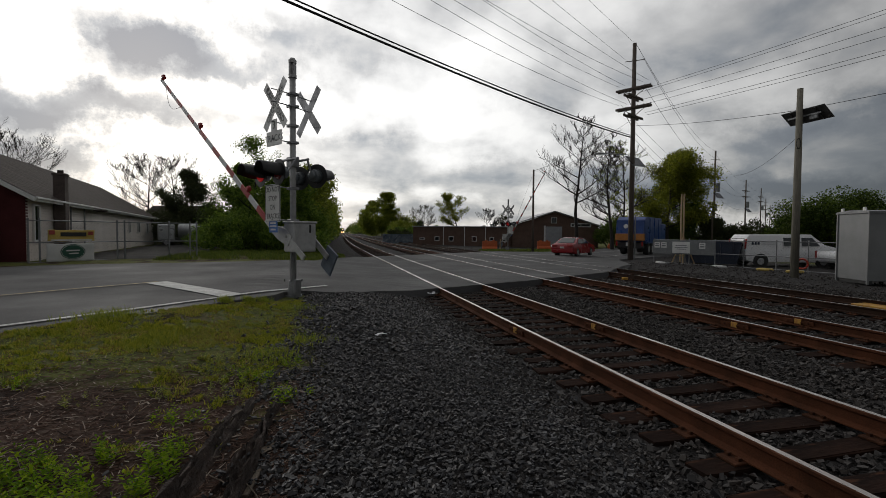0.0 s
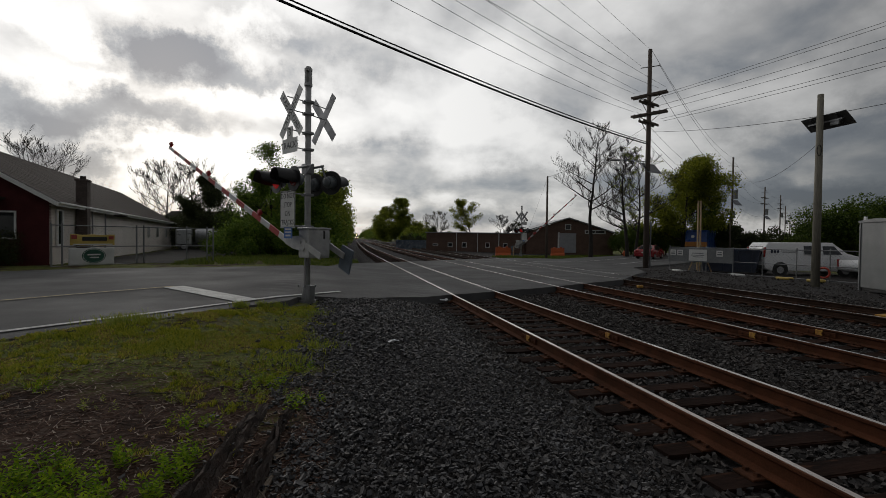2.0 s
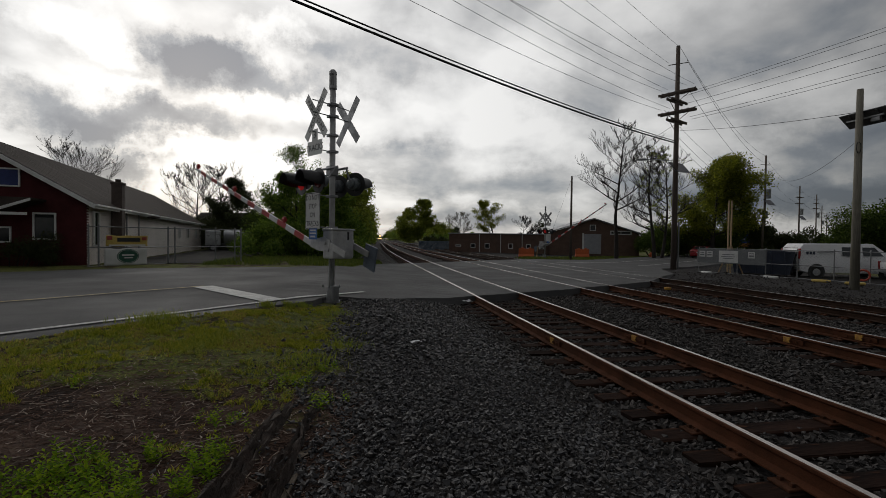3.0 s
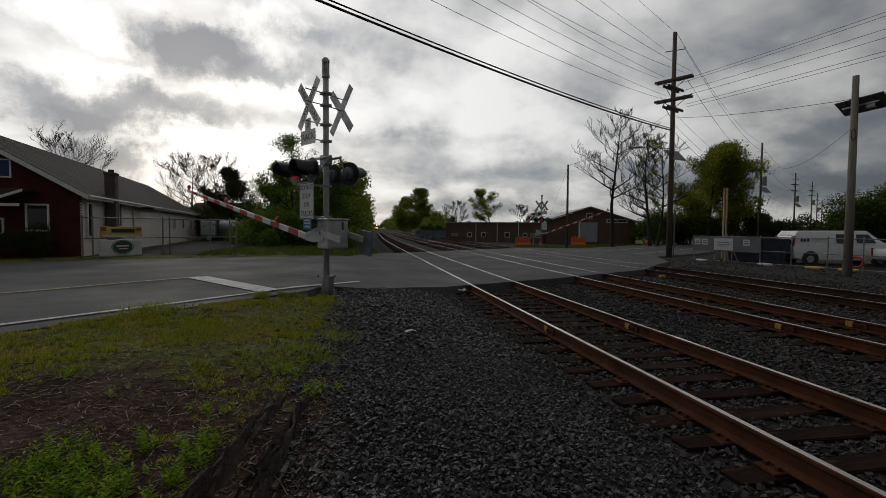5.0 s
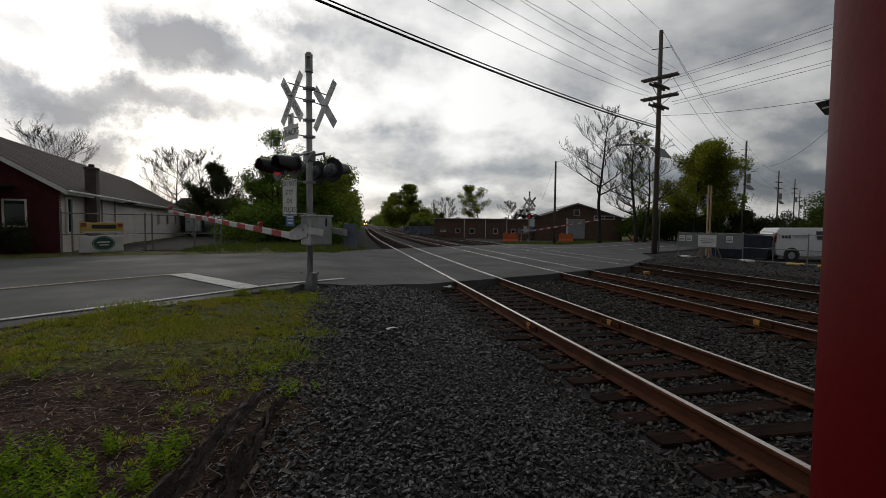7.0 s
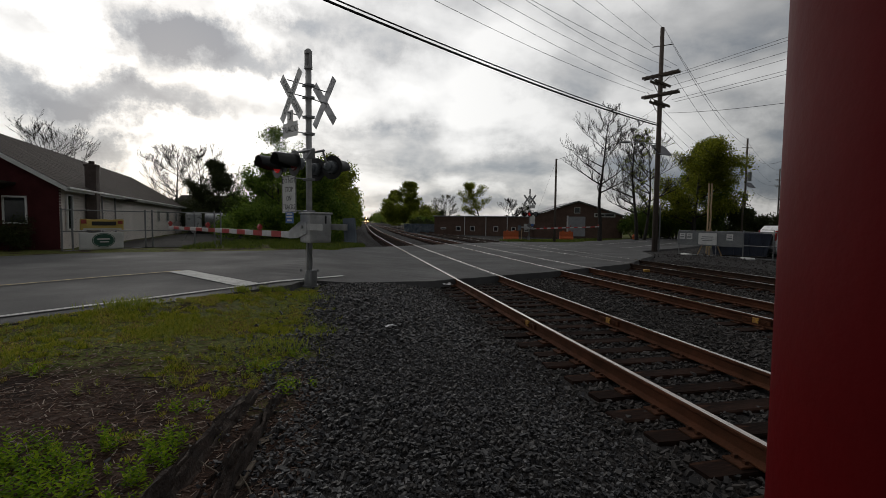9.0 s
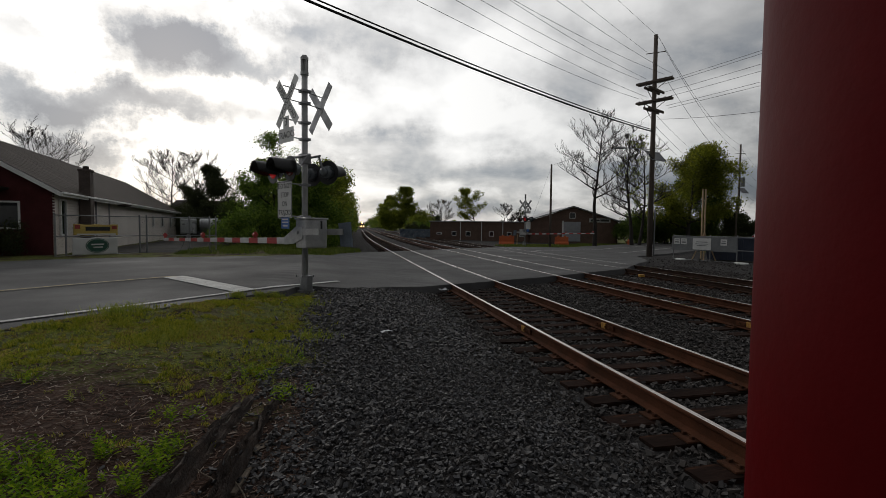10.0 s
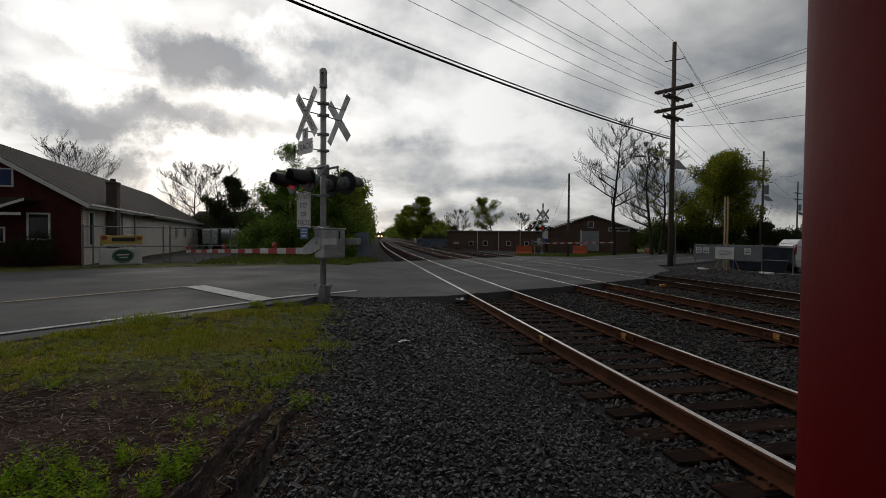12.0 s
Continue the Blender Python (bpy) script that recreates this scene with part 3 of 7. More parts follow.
def yard_drive():
    """The dark drive into the yard beside the workshop."""
    bm = bmesh.new()
    prev = None
    for i in range(25):
        f = i / 24
        y = 24.6 + 32 * f
        a, c = -10.6 - 0.174 * (y - 23) + 0.25 * noise.noise((y, 1, 0)), -5.4 - 0.13 * (y - 23) + 0.5 * noise.noise((y * 0.6, 2, 0))
        row = [bm.verts.new((x, y, ground_z(x, y) + 0.03)) for x in (a, a + (c - a) * 0.33, a + (c - a) * 0.66, c)]
        if prev:
            for k in range(3):
                bm.faces.new((prev[k], prev[k + 1], row[k + 1], row[k]))
        prev = row
    ob = part("yard_drive", bm, M["drive"])
    return tagged(ob, "dark worn asphalt drive into the yard", "driveway", kind="structure")


yard_drive()


# ---------------------------------------------------------------- writing
def text_bm(words, height, depth=0.002, font_scale=1.0):
    """The words as a thin mesh, standing in x and z, centred on the origin, facing -y."""
    cu = bpy.data.curves.new("words", "FONT")
    cu.body, cu.align_x, cu.align_y, cu.size, cu.extrude, cu.resolution_u = words, "CENTER", "CENTER", height * 1.38 * font_scale, depth / 2, 2
    ob = bpy.data.objects.new("words", cu)
    scene.collection.objects.link(ob)
    me = bpy.data.meshes.new_from_object(ob.evaluated_get(bpy.context.evaluated_depsgraph_get()))
    bm = bmesh.new()
    bm.from_mesh(me)
    bmesh.ops.transform(bm, matrix=pose(0, 0, 0, 90, 0, 0), verts=bm.verts)
    bpy.data.objects.remove(ob)
    bpy.data.curves.remove(cu)
    bpy.data.meshes.remove(me)
    return bm


def letters(words, height, parent, m, material, squeeze=1.0, depth=0.002):
    """The words letter by letter, each one a mesh of its own."""
    bm = text_bm(words, height, depth)
    seen, islands = set(), []
    for v in bm.verts:
        if v in seen:
            continue
        stack, group = [v], []
        seen.add(v)
        while stack:
            w = stack.pop()
            group.append(w)
            for e in w.link_edges:
                o = e.other_vert(w)
                if o not in seen:
                    seen.add(o)
                    stack.append(o)
        xs = [w.co.x for w in group]
        islands.append((min(xs), max(xs), [w.index for w in group]))
    islands.sort(key=lambda q: q[0])
    glyphs = []
    for x0, x1, group in islands:
        if glyphs and x0 < glyphs[-1][0] - 1e-4:
            glyphs[-1] = (max(glyphs[-1][0], x1), glyphs[-1][1] | set(group))
        else:
            glyphs.append((x1, set(group)))
    for _, keep in glyphs:
        one = bm.copy()
        bmesh.ops.delete(one, geom=[v for v in one.verts if v.index not in keep], context="VERTS")
        bmesh.ops.transform(one, matrix=m @ Matrix.Diagonal((squeeze, 1, 1, 1)), verts=one.verts)
        part("letter", one, material, parent)
    bm.free()


def bars(parent, m, rows, material, name="lettering_bar"):
    """Plain bars in place of writing: rows of x, z, width, height. A border is one piece."""
    bm = bmesh.new()
    for x, z, w, h in rows:
        box(bm, (w, 0.003, h), (x, 0, z))
        if name != "border":
            bmesh.ops.transform(bm, matrix=m, verts=bm.verts)
            part(name, bm, material, parent)
            bm = bmesh.new()
    if name != "border":
        bm.free()
        return
    bmesh.ops.transform(bm, matrix=m, verts=bm.verts)
    part(name, bm, material, parent)


# ---------------------------------------------------------------- crossing signal
FACE = pose(0, 0, 0, 0, 0, 90)      # turns what faces -y to face +x


def lamp_head(root, at, turn, lit):
    """One round lamp: backing disc, housing, hood and lens, facing +x before its turn."""
    m = pose(*at, 0, 0, turn)
    bm = bmesh.new()
    rod(bm, (0.0, 0, 0), (0.012, 0, 0), 0.255, 0.255, 32)
    bmesh.ops.transform(bm, matrix=m, verts=bm.verts)
    disc = part("lamp_backing", bm, M["black"], root, "round black backing disc of the lamp")
    bm = bmesh.new()
    rod(bm, (-0.16, 0, 0), (-0.002, 0, 0), 0.115, 0.15, 24)
    rod(bm, (-0.20, 0, 0), (-0.16, 0, 0), 0.06, 0.11, 16)
    bmesh.ops.transform(bm, matrix=m, verts=bm.verts)
    part("lamp_housing", bm, M["glass_dull"], disc, "grey round lamp housing", True)
    bm = bmesh.new()
    rod(bm, (0.012, 0, 0), (0.035, 0, 0), 0.155, 0.13, 28)
    bmesh.ops.transform(bm, matrix=m, verts=bm.verts)
    part("lens", bm, M["red_lens_lit"] if lit else M["red_lens"], disc, "red lamp lens")
    bm = bmesh.new()
    rings = []
    for k, x in enumerate((0.012, 0.14, 0.30, 0.42)):
        ring = []
        for i in range(21):
            a = radians(-28 + (236 if k < 2 else 236 - 24 * (k - 1)) * i / 20 + (0 if k < 2 else 12 * (k - 1)))
            for r in (0.185, 0.176):
                ring.append(bm.verts.new((x, r * math.cos(a), r * math.sin(a))))
        rings.append(ring)
    for p, q in zip(rings, rings[1:]):
        for i in range(20):
            for s in (0, 1):
                bm.faces.new((p[2 * i + s], q[2 * i + s], q[2 * i + 2 + s], p[2 * i + 2 + s]))
    bmesh.ops.transform(bm, matrix=m, verts=bm.verts)
    part("hood", bm, M["black"], disc, "long black lamp hood", True)


def crossbuck(root, at, turn, words=True):
    m = pose(*at, 0, 0, turn) @ FACE
    for ang, text in ((48, "CROSSING"), (-48, "RAIL   ROAD")):
        bm = bmesh.new()
        box(bm, (1.22, 0.004, 0.20), (0, 0.006 if ang < 0 else 0, 0), (0, -ang, 0), 0.002, segments=1)
        for f in bm.faces:
            f.normal_update()
            f.material_index = 0 if f.normal.y < 0.5 else 1
        bmesh.ops.transform(bm, matrix=m, verts=bm.verts)
        b = part("blade", bm, [M["sign_white"], M["sign_back"]], root, "white crossbuck blade")
        if words:
            letters(text, 0.115, b, m @ pose(0, -0.004 + (0.006 if ang < 0 else 0), 0, 0, -ang, 0), M["sign_black"], 1.12)


def flat_sign(root, name, at, turn, w, h, material, label):
    m = pose(*at, 0, 0, turn) @ FACE
    bm = bmesh.new()
    box(bm, (w, 0.004, h), (0, 0, 0), (0, 0, 0), 0.0015, segments=1)
    bmesh.ops.transform(bm, matrix=m, verts=bm.verts)
    return part(name, bm, material, root, label), m


DROP = -0.18       # the striped arm hangs this far below its pivot


def gate_arm(root, length, pivot, turn, el):
    """The arm lies along +x from its pivot; the counterweights hang behind it."""
    bm = bmesh.new()
    for y in (-0.05, -0.62):
        prism(bm, [(-0.16, -0.14), (0.20, -0.24), (0.52, DROP - 0.08), (0.52, DROP + 0.08), (0.10, 0.10), (-0.16, 0.11)], y - 0.02, y + 0.02)
        box(bm, (0.62, 0.03, 0.13), (-0.42, y, 0), (0, 0, 0), 0.004)
    box(bm, (0.07, 0.60, 0.10), (0.47, -0.33, DROP))
    rod(bm, (0, 0.0, 0), (0, -0.66, 0), 0.035, sides=12)
    arm = part("gate_arm", bm, M["silver"], root, "red and white striped gate arm with counterweights")
    for y in (-0.62,):
        bm = bmesh.new()
        prism(bm, [(-0.98, -0.30), (-0.62, -0.30), (-0.55, 0.18), (-0.92, 0.20)], y - 0.06 if y < -0.3 else y + 0.03, y - 0.02 if y < -0.3 else y + 0.09)
        part("counterweight", bm, M["counterweight"], arm, "blue-grey steel counterweight plate")
    n_, x0 = 17, 0.42
    step = (length - x0) / n_
    for k in range(n_):
        a = x0 + k * step
        h = 0.135 - 0.055 * k / n_
        bm = bmesh.new()
        box(bm, (step - 0.002, 0.032, h), (a + step / 2, -0.05, DROP), (0, 0, 0), 0.003, segments=1)
        part("stripe", bm, M["red_refl"] if k % 2 else M["arm_white"], arm)
    for f in (0.24, 0.62, 0.985):
        bm = bmesh.new()
        x = f * length
        rod(bm, (x, -0.05, DROP + 0.05), (x, -0.05, DROP + 0.10), 0.035, sides=12)
        rod(bm, (x - 0.045, -0.05, DROP + 0.13), (x + 0.045, -0.05, DROP + 0.13), 0.05, sides=14)
        box(bm, (0.04, 0.06, 0.04), (x, -0.05, DROP + 0.18), (0, 0, 0), 0.01)
        part("arm_lamp", bm, M["red_refl"], arm, "small red lamp on the arm")
    pts = [(length * (0.80 + 0.16 * s), -0.09, DROP - 0.03 - 0.35 * math.sin(math.pi * s)) for s in np.linspace(0, 1, 12)]
    w = new("lamp_wire", sweep("lamp_wire", pts, 0.006, M["cable"]))
    w.parent = arm
    arm.matrix_basis = pose(*pivot, 0, -el, turn)
    return arm


M["counterweight"] = mat("blue_grey_steel", (0.13, 0.16, 0.20), (0.10, 0.12, 0.15), rough=0.55, metal=0.2, scale=4, fine=50, spot=(0.07, 0.06, 0.05), spot_at=0.66)
M["arm_white"] = mat("white_reflector", (0.58, 0.58, 0.58), (0.48, 0.48, 0.48), rough=0.4, scale=6, fine=60, bump=0.03, fine_amount=0.1)


def crossing_signal(m, label, length, arm_turn):
    root = empty("crossing_signal", m, label, "crossing signal", "crossing signals")
    bm = bmesh.new()
    rod(bm, (0, 0, 0.30), (0, 0, 4.62), 0.064, 0.064, 18)
    part("mast", bm, M["silver"], root, "", True)
    bm = bmesh.new()
    for z, r in ((4.62, 0.085), (4.93, 0.082)):
        rod(bm, (0, 0, z), (0, 0, z + 0.06), r, r, 18)
    for a in range(4):
        box(bm, (0.05, 0.035, 0.26), (0.055 * math.cos(a * 1.571), 0.055 * math.sin(a * 1.571), 4.8), (0, 0, 90 * a))
    rod(bm, (0, 0, 4.68), (0, 0, 4.93), 0.03, 0.03, 10)
    rod(bm, (0, 0, 4.99), (0, 0, 5.03), 0.07, 0.05, 18)
    part("bell", bm, M["silver"], root, "pierced metal cap with the warning bell")
    bm = bmesh.new()
    rod(bm, (0, 0, 0.0), (0, 0, 0.06), 0.19, 0.18, 20)
    rod(bm, (0, 0, 0.06), (0, 0, 0.36), 0.125, 0.085, 18)
    box(bm, (0.13, 0.17, 0.34), (0.03, 0.17, 0.22), (0, 0, 0), 0.012)
    for sx in (-0.13, 0.13):
        for sy in (-0.13, 0.13):
            rod(bm, (sx, sy, 0.34), (sx, sy, 0.39), 0.016, sides=6)
    part("base", bm, M["galv"], root, "cast metal base bolted to its footing")
    bm = bmesh.new()
    rod(bm, (0.06, 0.13, 0.30), (0.10, 0.10, 1.0), 0.03, 0.03, 10)
    part("conduit", bm, M["galv"], root, "steel cable conduit")
    # clamps and brackets
    for z in (4.28, 4.03, 3.62, 3.27, 2.31, 1.63):
        bm = bmesh.new()
        box(bm, (0.19, 0.19, 0.055), (0, 0, z), (0, 0, 0), 0.008)
        rod(bm, (0, 0, z), (0.48, 0, z + 0.02), 0.012, sides=6)
        if z > 4:
            rod(bm, (0, 0, z), (-0.45, 0, z - 0.05), 0.012, sides=6)
        part("bracket", bm, M["sign_back"], root, "dark clamp and sign bracket")
    crossbuck(root, (0.40, 0, 3.98), 0)
    crossbuck(root, (-0.38, 0, 3.98), 180)
    # number of tracks
    s, fm = flat_sign(root, "track_count_sign", (0.42, 0, 3.30), 0, 0.62, 0.30, M["sign_white"], "white sign that reads 3 TRACKS")
    bm = bmesh.new()
    box(bm, (0.24, 0.004, 0.24), (0, 0, 0.27), (0, 0, 0), 0.0015, segments=1)
    bmesh.ops.transform(bm, matrix=fm, verts=bm.verts)
    part("upper_plate", bm, M["sign_white"], s)
    letters("3", 0.17, s, fm @ pose(0, -0.004, 0.27), M["sign_black"])
    letters("TRACKS", 0.14, s, fm @ pose(0, -0.004, 0), M["sign_black"], 1.0)
    # lamps on their crossarm
    bm = bmesh.new()
    box(bm, (0.20, 0.20, 0.22), (0, 0, 2.86), (0, 0, 0), 0.02)
    rod(bm, (0.12, -0.40, 2.90), (0.12, 0.40, 2.90), 0.026, sides=10)
    rod(bm, (-0.12, -0.40, 2.90), (-0.12, 0.40, 2.90), 0.026, sides=10)
    for sx in (-1, 1):
        for sy in (-0.36, 0.36):
            rod(bm, (sx * 0.12, sy, 2.90), (sx * (0.34 if sx > 0 else 0.22), sy, 2.60), 0.022, sides=8)
    part("crossarm", bm, M["sign_back"], root, "grey steel crossarm that holds the lamps")
    lamp_head(root, (0.52, -0.36, 2.58), 0, True)
    lamp_head(root, (0.52, 0.36, 2.58), 0, False)
    lamp_head(root, (-0.36, -0.33, 2.58), 203, True)
    lamp_head(root, (-0.36, 0.33, 2.58), 203, False)
    # plates below
    s, fm = flat_sign(root, "stop_sign_plate", (0.46, 0, 1.98), 0, 0.61, 0.77, M["sign_white"], "white plate that reads DO NOT STOP ON TRACKS")
    for k, t in enumerate(("DO NOT", "STOP", "ON", "TRACKS")):
        letters(t, 0.11, s, fm @ pose(0, -0.004, 0.27 - 0.18 * k), M["sign_black"], 0.92)
    bars(s, fm @ pose(0, -0.0035, 0), [(0, 0.365, 0.56, 0.012), (0, -0.365, 0.56, 0.012), (-0.285, 0, 0.012, 0.72), (0.285, 0, 0.012, 0.72)], M["sign_black"], "border")
    s, fm = flat_sign(root, "notice_plate", (0.46, 0.02, 1.50), 0, 0.34, 0.24, M["sign_blue"], "small blue notice plate")
    bars(s, fm @ pose(0, -0.004, 0), [(0, 0.07, 0.24, 0.03), (0, 0.01, 0.26, 0.025), (0, -0.06, 0.2, 0.035)], M["sign_white"])
    # gate mechanism
    bm = bmesh.new()
    box(bm, (0.50, 0.42, 0.60), (0.02, 0.30, 1.28), (0, 0, 0), 0.03)
    box(bm, (0.54, 0.46, 0.04), (0.02, 0.30, 1.59), (0, 0, 0), 0.012)
    mech = part("gate_mechanism", bm, M["silver"], root, "grey cast box with the gate drive")
    bm = bmesh.new()
    box(bm, (0.42, 0.012, 0.50), (0.02, 0.515, 1.28), (0, 0, 0), 0.004)
    part("cover", bm, M["silver"], mech)
    bm = bmesh.new()
    box(bm, (0.035, 0.03, 0.17), (-0.08, 0.525, 1.46), (0, 0, 0), 0.008)
    part("latch", bm, M["black"], mech, "dark latch of the box")
    arm = gate_arm(root, length, (0.33, 0.24, 1.31), arm_turn, 35)
    return root, arm


near_signal, near_arm = crossing_signal(pose(-0.28, 11.45, 0.115, 0, 0, 214) @ Matrix.Diagonal((1.042, 1.042, 1.042, 1)), "silver crossing signal with crossbucks, red lamps and lowering gate", 7.5, -86.5)
far_signal = copy_thing(near_signal, pose(18.7, 45.5, -0.16, 0, 0, 27))
far_signal["label"] = "silver crossing signal with lit red lamp beyond the tracks"
far_arm = next(o for o in far_signal.children if o.name.startswith("gate_arm"))

# the steel post close by
def red_post():
    bm = bmesh.new()
    rod(bm, (0, 0, 0.0), (0, 0, 2.75), 0.11, 0.11, 64)
    rod(bm, (0, 0, 2.75), (0, 0, 2.79), 0.11, 0.07, 64)
    root = part("steel_post", bm, M["red_paint"], None, smooth=True)
    root.matrix_basis = pose(0.844, 0.745, 0.03)
    tagged(root, "dark red painted round steel post with small paint chips", "post")
    bm = bmesh.new()
    rod(bm, (0, 0, 0.09), (0, 0, 0.11), 0.19, 0.19, 32)
    part("base_plate", bm, M["red_paint"], root, "round red base flange")
    rnd = random.Random(3)
    for k in range(5):
        a, z = radians(rnd.uniform(185, 235)), rnd.uniform(1.35, 1.75)
        bm = bmesh.new()
        bmesh.ops.create_circle(bm, cap_ends=True, segments=7, radius=rnd.uniform(0.0007, 0.0014), matrix=Matrix.Translation((0.1104 * math.cos(a), 0.1104 * math.sin(a), z)) @ Vector((math.cos(a), math.sin(a), 0)).to_track_quat("Z", "Y").to_matrix().to_4x4())
        part("paint_chip", bm, M["sign_back"], root, "bare metal chip in the paint")


red_post()


# ---------------------------------------------------------------- the workshop beside the road
def frame_window(parent, m, w, h, name="window"):
    """A framed pane that faces -y, set in a wall."""
    bm = bmesh.new()
    t = 0.07
    for x, z, sx, sz in ((0, h / 2, w + t, t), (0, -h / 2, w + t, t), (-w / 2, 0, t, h - t), (w / 2, 0, t, h - t)):
        box(bm, (sx, 0.09, sz), (x, 0, z), (0, 0, 0), 0.006)
    bmesh.ops.transform(bm, matrix=m, verts=bm.verts)
    win = part(name, bm, M["trim_white"], parent, "window in a white frame")
    bm = bmesh.new()
    box(bm, (w - t, 0.012, h - t), (0, 0.01, 0))
    bmesh.ops.transform(bm, matrix=m, verts=bm.verts)
    part("pane", bm, M["glass"], win, "dark window glass")
    return win


def workshop():
    # x along the side wall away from the road, y towards the far side of the house, z up; origin at the near corner
    wdir = Vector((-0.174, 0.985))
    m = pose(-11.29, 23.0, 0.12, 0, 0, math.degrees(math.atan2(wdir.y, wdir.x)))
    root = empty("workshop", m, "long low workshop with red gable front, cream siding and brown roof", "building")
    L, W, E, R = 33.0, 9.0, 2.88, 5.61
    bm = bmesh.new()
    prism(bm, [(0, -0.2), (W, -0.2), (W, E), (W / 2, R), (0, E)], 0, 0.25, Matrix(((0, 1, 0, 0), (1, 0, 0, 0), (0, 0, 1, 0), (0, 0, 0, 1))))
    gable = part("gable_wall", bm, M["brick_red"], root, "dark red painted gable wall")
    bm = bmesh.new()
    box(bm, (L - 0.25, 0.22, E + 0.2), (L / 2 + 0.12, 0.14, E / 2 - 0.1))
    box(bm, (0.22, W - 0.25, E + 0.2), (L - 0.11, W / 2 + 0.12, E / 2 - 0.1))
    box(bm, (L - 0.25, 0.22, E + 0.2), (L / 2 + 0.12, W - 0.11, E / 2 - 0.1))
    side = part("side_wall", bm, M["siding"], root)
    # lapped boards
    n_, h = 24, E / 24
    bm = bmesh.new()
    prism(bm, [(0.0, 0.0), (-0.042, 0.0), (-0.042, 0.012), (-0.006, h * 1.04), (0.0, h * 1.04)], 0.02, L - 0.02, Matrix(((0, 1, 0, 0), (1, 0, 0, 0.03), (0, 0, 1, 0), (0, 0, 0, 1))))
    me = mesh_of("siding_board", bm, M["siding"])
    for k in range(n_):
        piece("siding_board", me, side, pose(0, 0, k * h + 0.004))
    # roof slopes with their edge boards
    for s in (0, 1):
        bm = bmesh.new()
        o = 0.38
        sl = (R - E) / (W / 2)
        q = [(-o, E - o * sl), (W / 2, R), (W / 2, R + 0.10), (-o, E - o * sl + 0.10)]
        if s:
            q = [(W - x, z) for x, z in q]
        prism(bm, q, -0.35, L + 0.3, Matrix(((0, 1, 0, 0), (1, 0, 0, 0), (0, 0, 1, 0.06), (0, 0, 0, 1))))
        roof = part("roof_slope", bm, M["shingle"], root, "brown shingle roof slope")
        n2 = 26
        run = math.hypot(W / 2 + o, R - E + o * sl)
        bm = bmesh.new()
        prism(bm, [(0.0, 0.0), (run / n2 * 1.1, 0.0), (run / n2 * 1.1, 0.004), (0.0, 0.010)], -0.34, L + 0.29)
        me = mesh_of("shingle_course", bm, M["shingle"])
        a = math.degrees(math.atan2(sl, 1))
        for k in range(n2):
            f = k / n2
            y, z = -o + f * (W / 2 + o), E - o * sl + 0.162 + f * (R - E + o * sl)
            mm = Matrix(((0, 1, 0, 0), (1, 0, 0, 0), (0, 0, 1, 0), (0, 0, 0, 1))) @ Matrix.Translation((y if not s else W - y, 0, z)) @ pose(0, 0, 0, 0, -a if not s else a, 0)
            if s:
                mm = mm @ Matrix.Diagonal((-1, 1, 1, 1))
            piece("shingle_course", me, roof, mm)
        bm = bmesh.new()
        q = [(-o - 0.02, E - o * sl - 0.10), (W / 2, R - 0.10), (W / 2, R + 0.09), (-o - 0.02, E - o * sl + 0.09)]
        if s:
            q = [(W - x, z) for x, z in q]
        prism(bm, q, -0.40, -0.352, Matrix(((0, 1, 0, 0), (1, 0, 0, 0), (0, 0, 1, 0.05), (0, 0, 0, 1))))
        part("rake_board", bm, M["trim_white"], root, "white painted rake board")
    bm = bmesh.new()
    box(bm, (L + 0.65, 0.03, 0.17), (L / 2, -0.40, E - 0.18), (0, 0, 0), 0.004)
    box(bm, (L + 0.60, 0.10, 0.09), (L / 2, -0.46, E - 0.13), (0, 0, 0), 0.02)
    part("gutter", bm, M["trim_white"], root, "white gutter and eave board")
    bm = bmesh.new()
    box(bm, (1.5, 0.42, 0.07), (9.2, -0.55, E - 0.27), (-6, 0, 0), 0.008)
    part("eave_canopy", bm, M["shingle"], root, "small dark canopy below the eave")
    # chimney up the side wall
    bm = bmesh.new()
    box(bm, (0.50, 0.46, 4.15), (3.35, -0.26, 2.0), (0, 0, 0), 0.015)
    box(bm, (0.58, 0.54, 0.10), (3.35, -0.26, 4.05), (0, 0, 0), 0.015)
    chim = part("chimney", bm, M["chimney_brick"], root, "brown brick chimney on the side wall")
    bm = bmesh.new()
    rod(bm, (3.35, -0.26, 4.05), (3.35, -0.26, 4.26), 0.13, 0.12, 14)
    part("chimney_pot", bm, M["shingle"], chim)
    # windows and door of the side wall
    for x, w, h, z in ((1.0, 0.62, 1.5, 1.75), (20.5, 0.5, 0.9, 1.75), (24.5, 0.9, 0.9, 1.75), (29.0, 0.9, 0.9, 1.7)):
        frame_window(root, pose(x, -0.055, z), w, h)
    for x in (5.6, 8.0):
        bm = bmesh.new()
        rod(bm, (x, -0.05, 0.1), (x, -0.05, E - 0.1), 0.04, sides=8)
        part("downpipe", bm, M["sign_back"], root, "dark downpipe on the siding")
    # front of the house: windows, sign board, porch roof
    fm = pose(-0.005, 0, 0, 0, 0, -90)
    frame_window(root, fm @ pose(-1.46, 0, 1.81), 0.74, 1.08)
    frame_window(root, fm @ pose(-3.0, 0, 1.45), 0.8, 0.6)
    bm = bmesh.new()
    box(bm, (1.6, 0.06, 0.66), (-3.12, -0.02, 3.80), (0, 0, 0), 0.01)
    bmesh.ops.transform(bm, matrix=fm, verts=bm.verts)
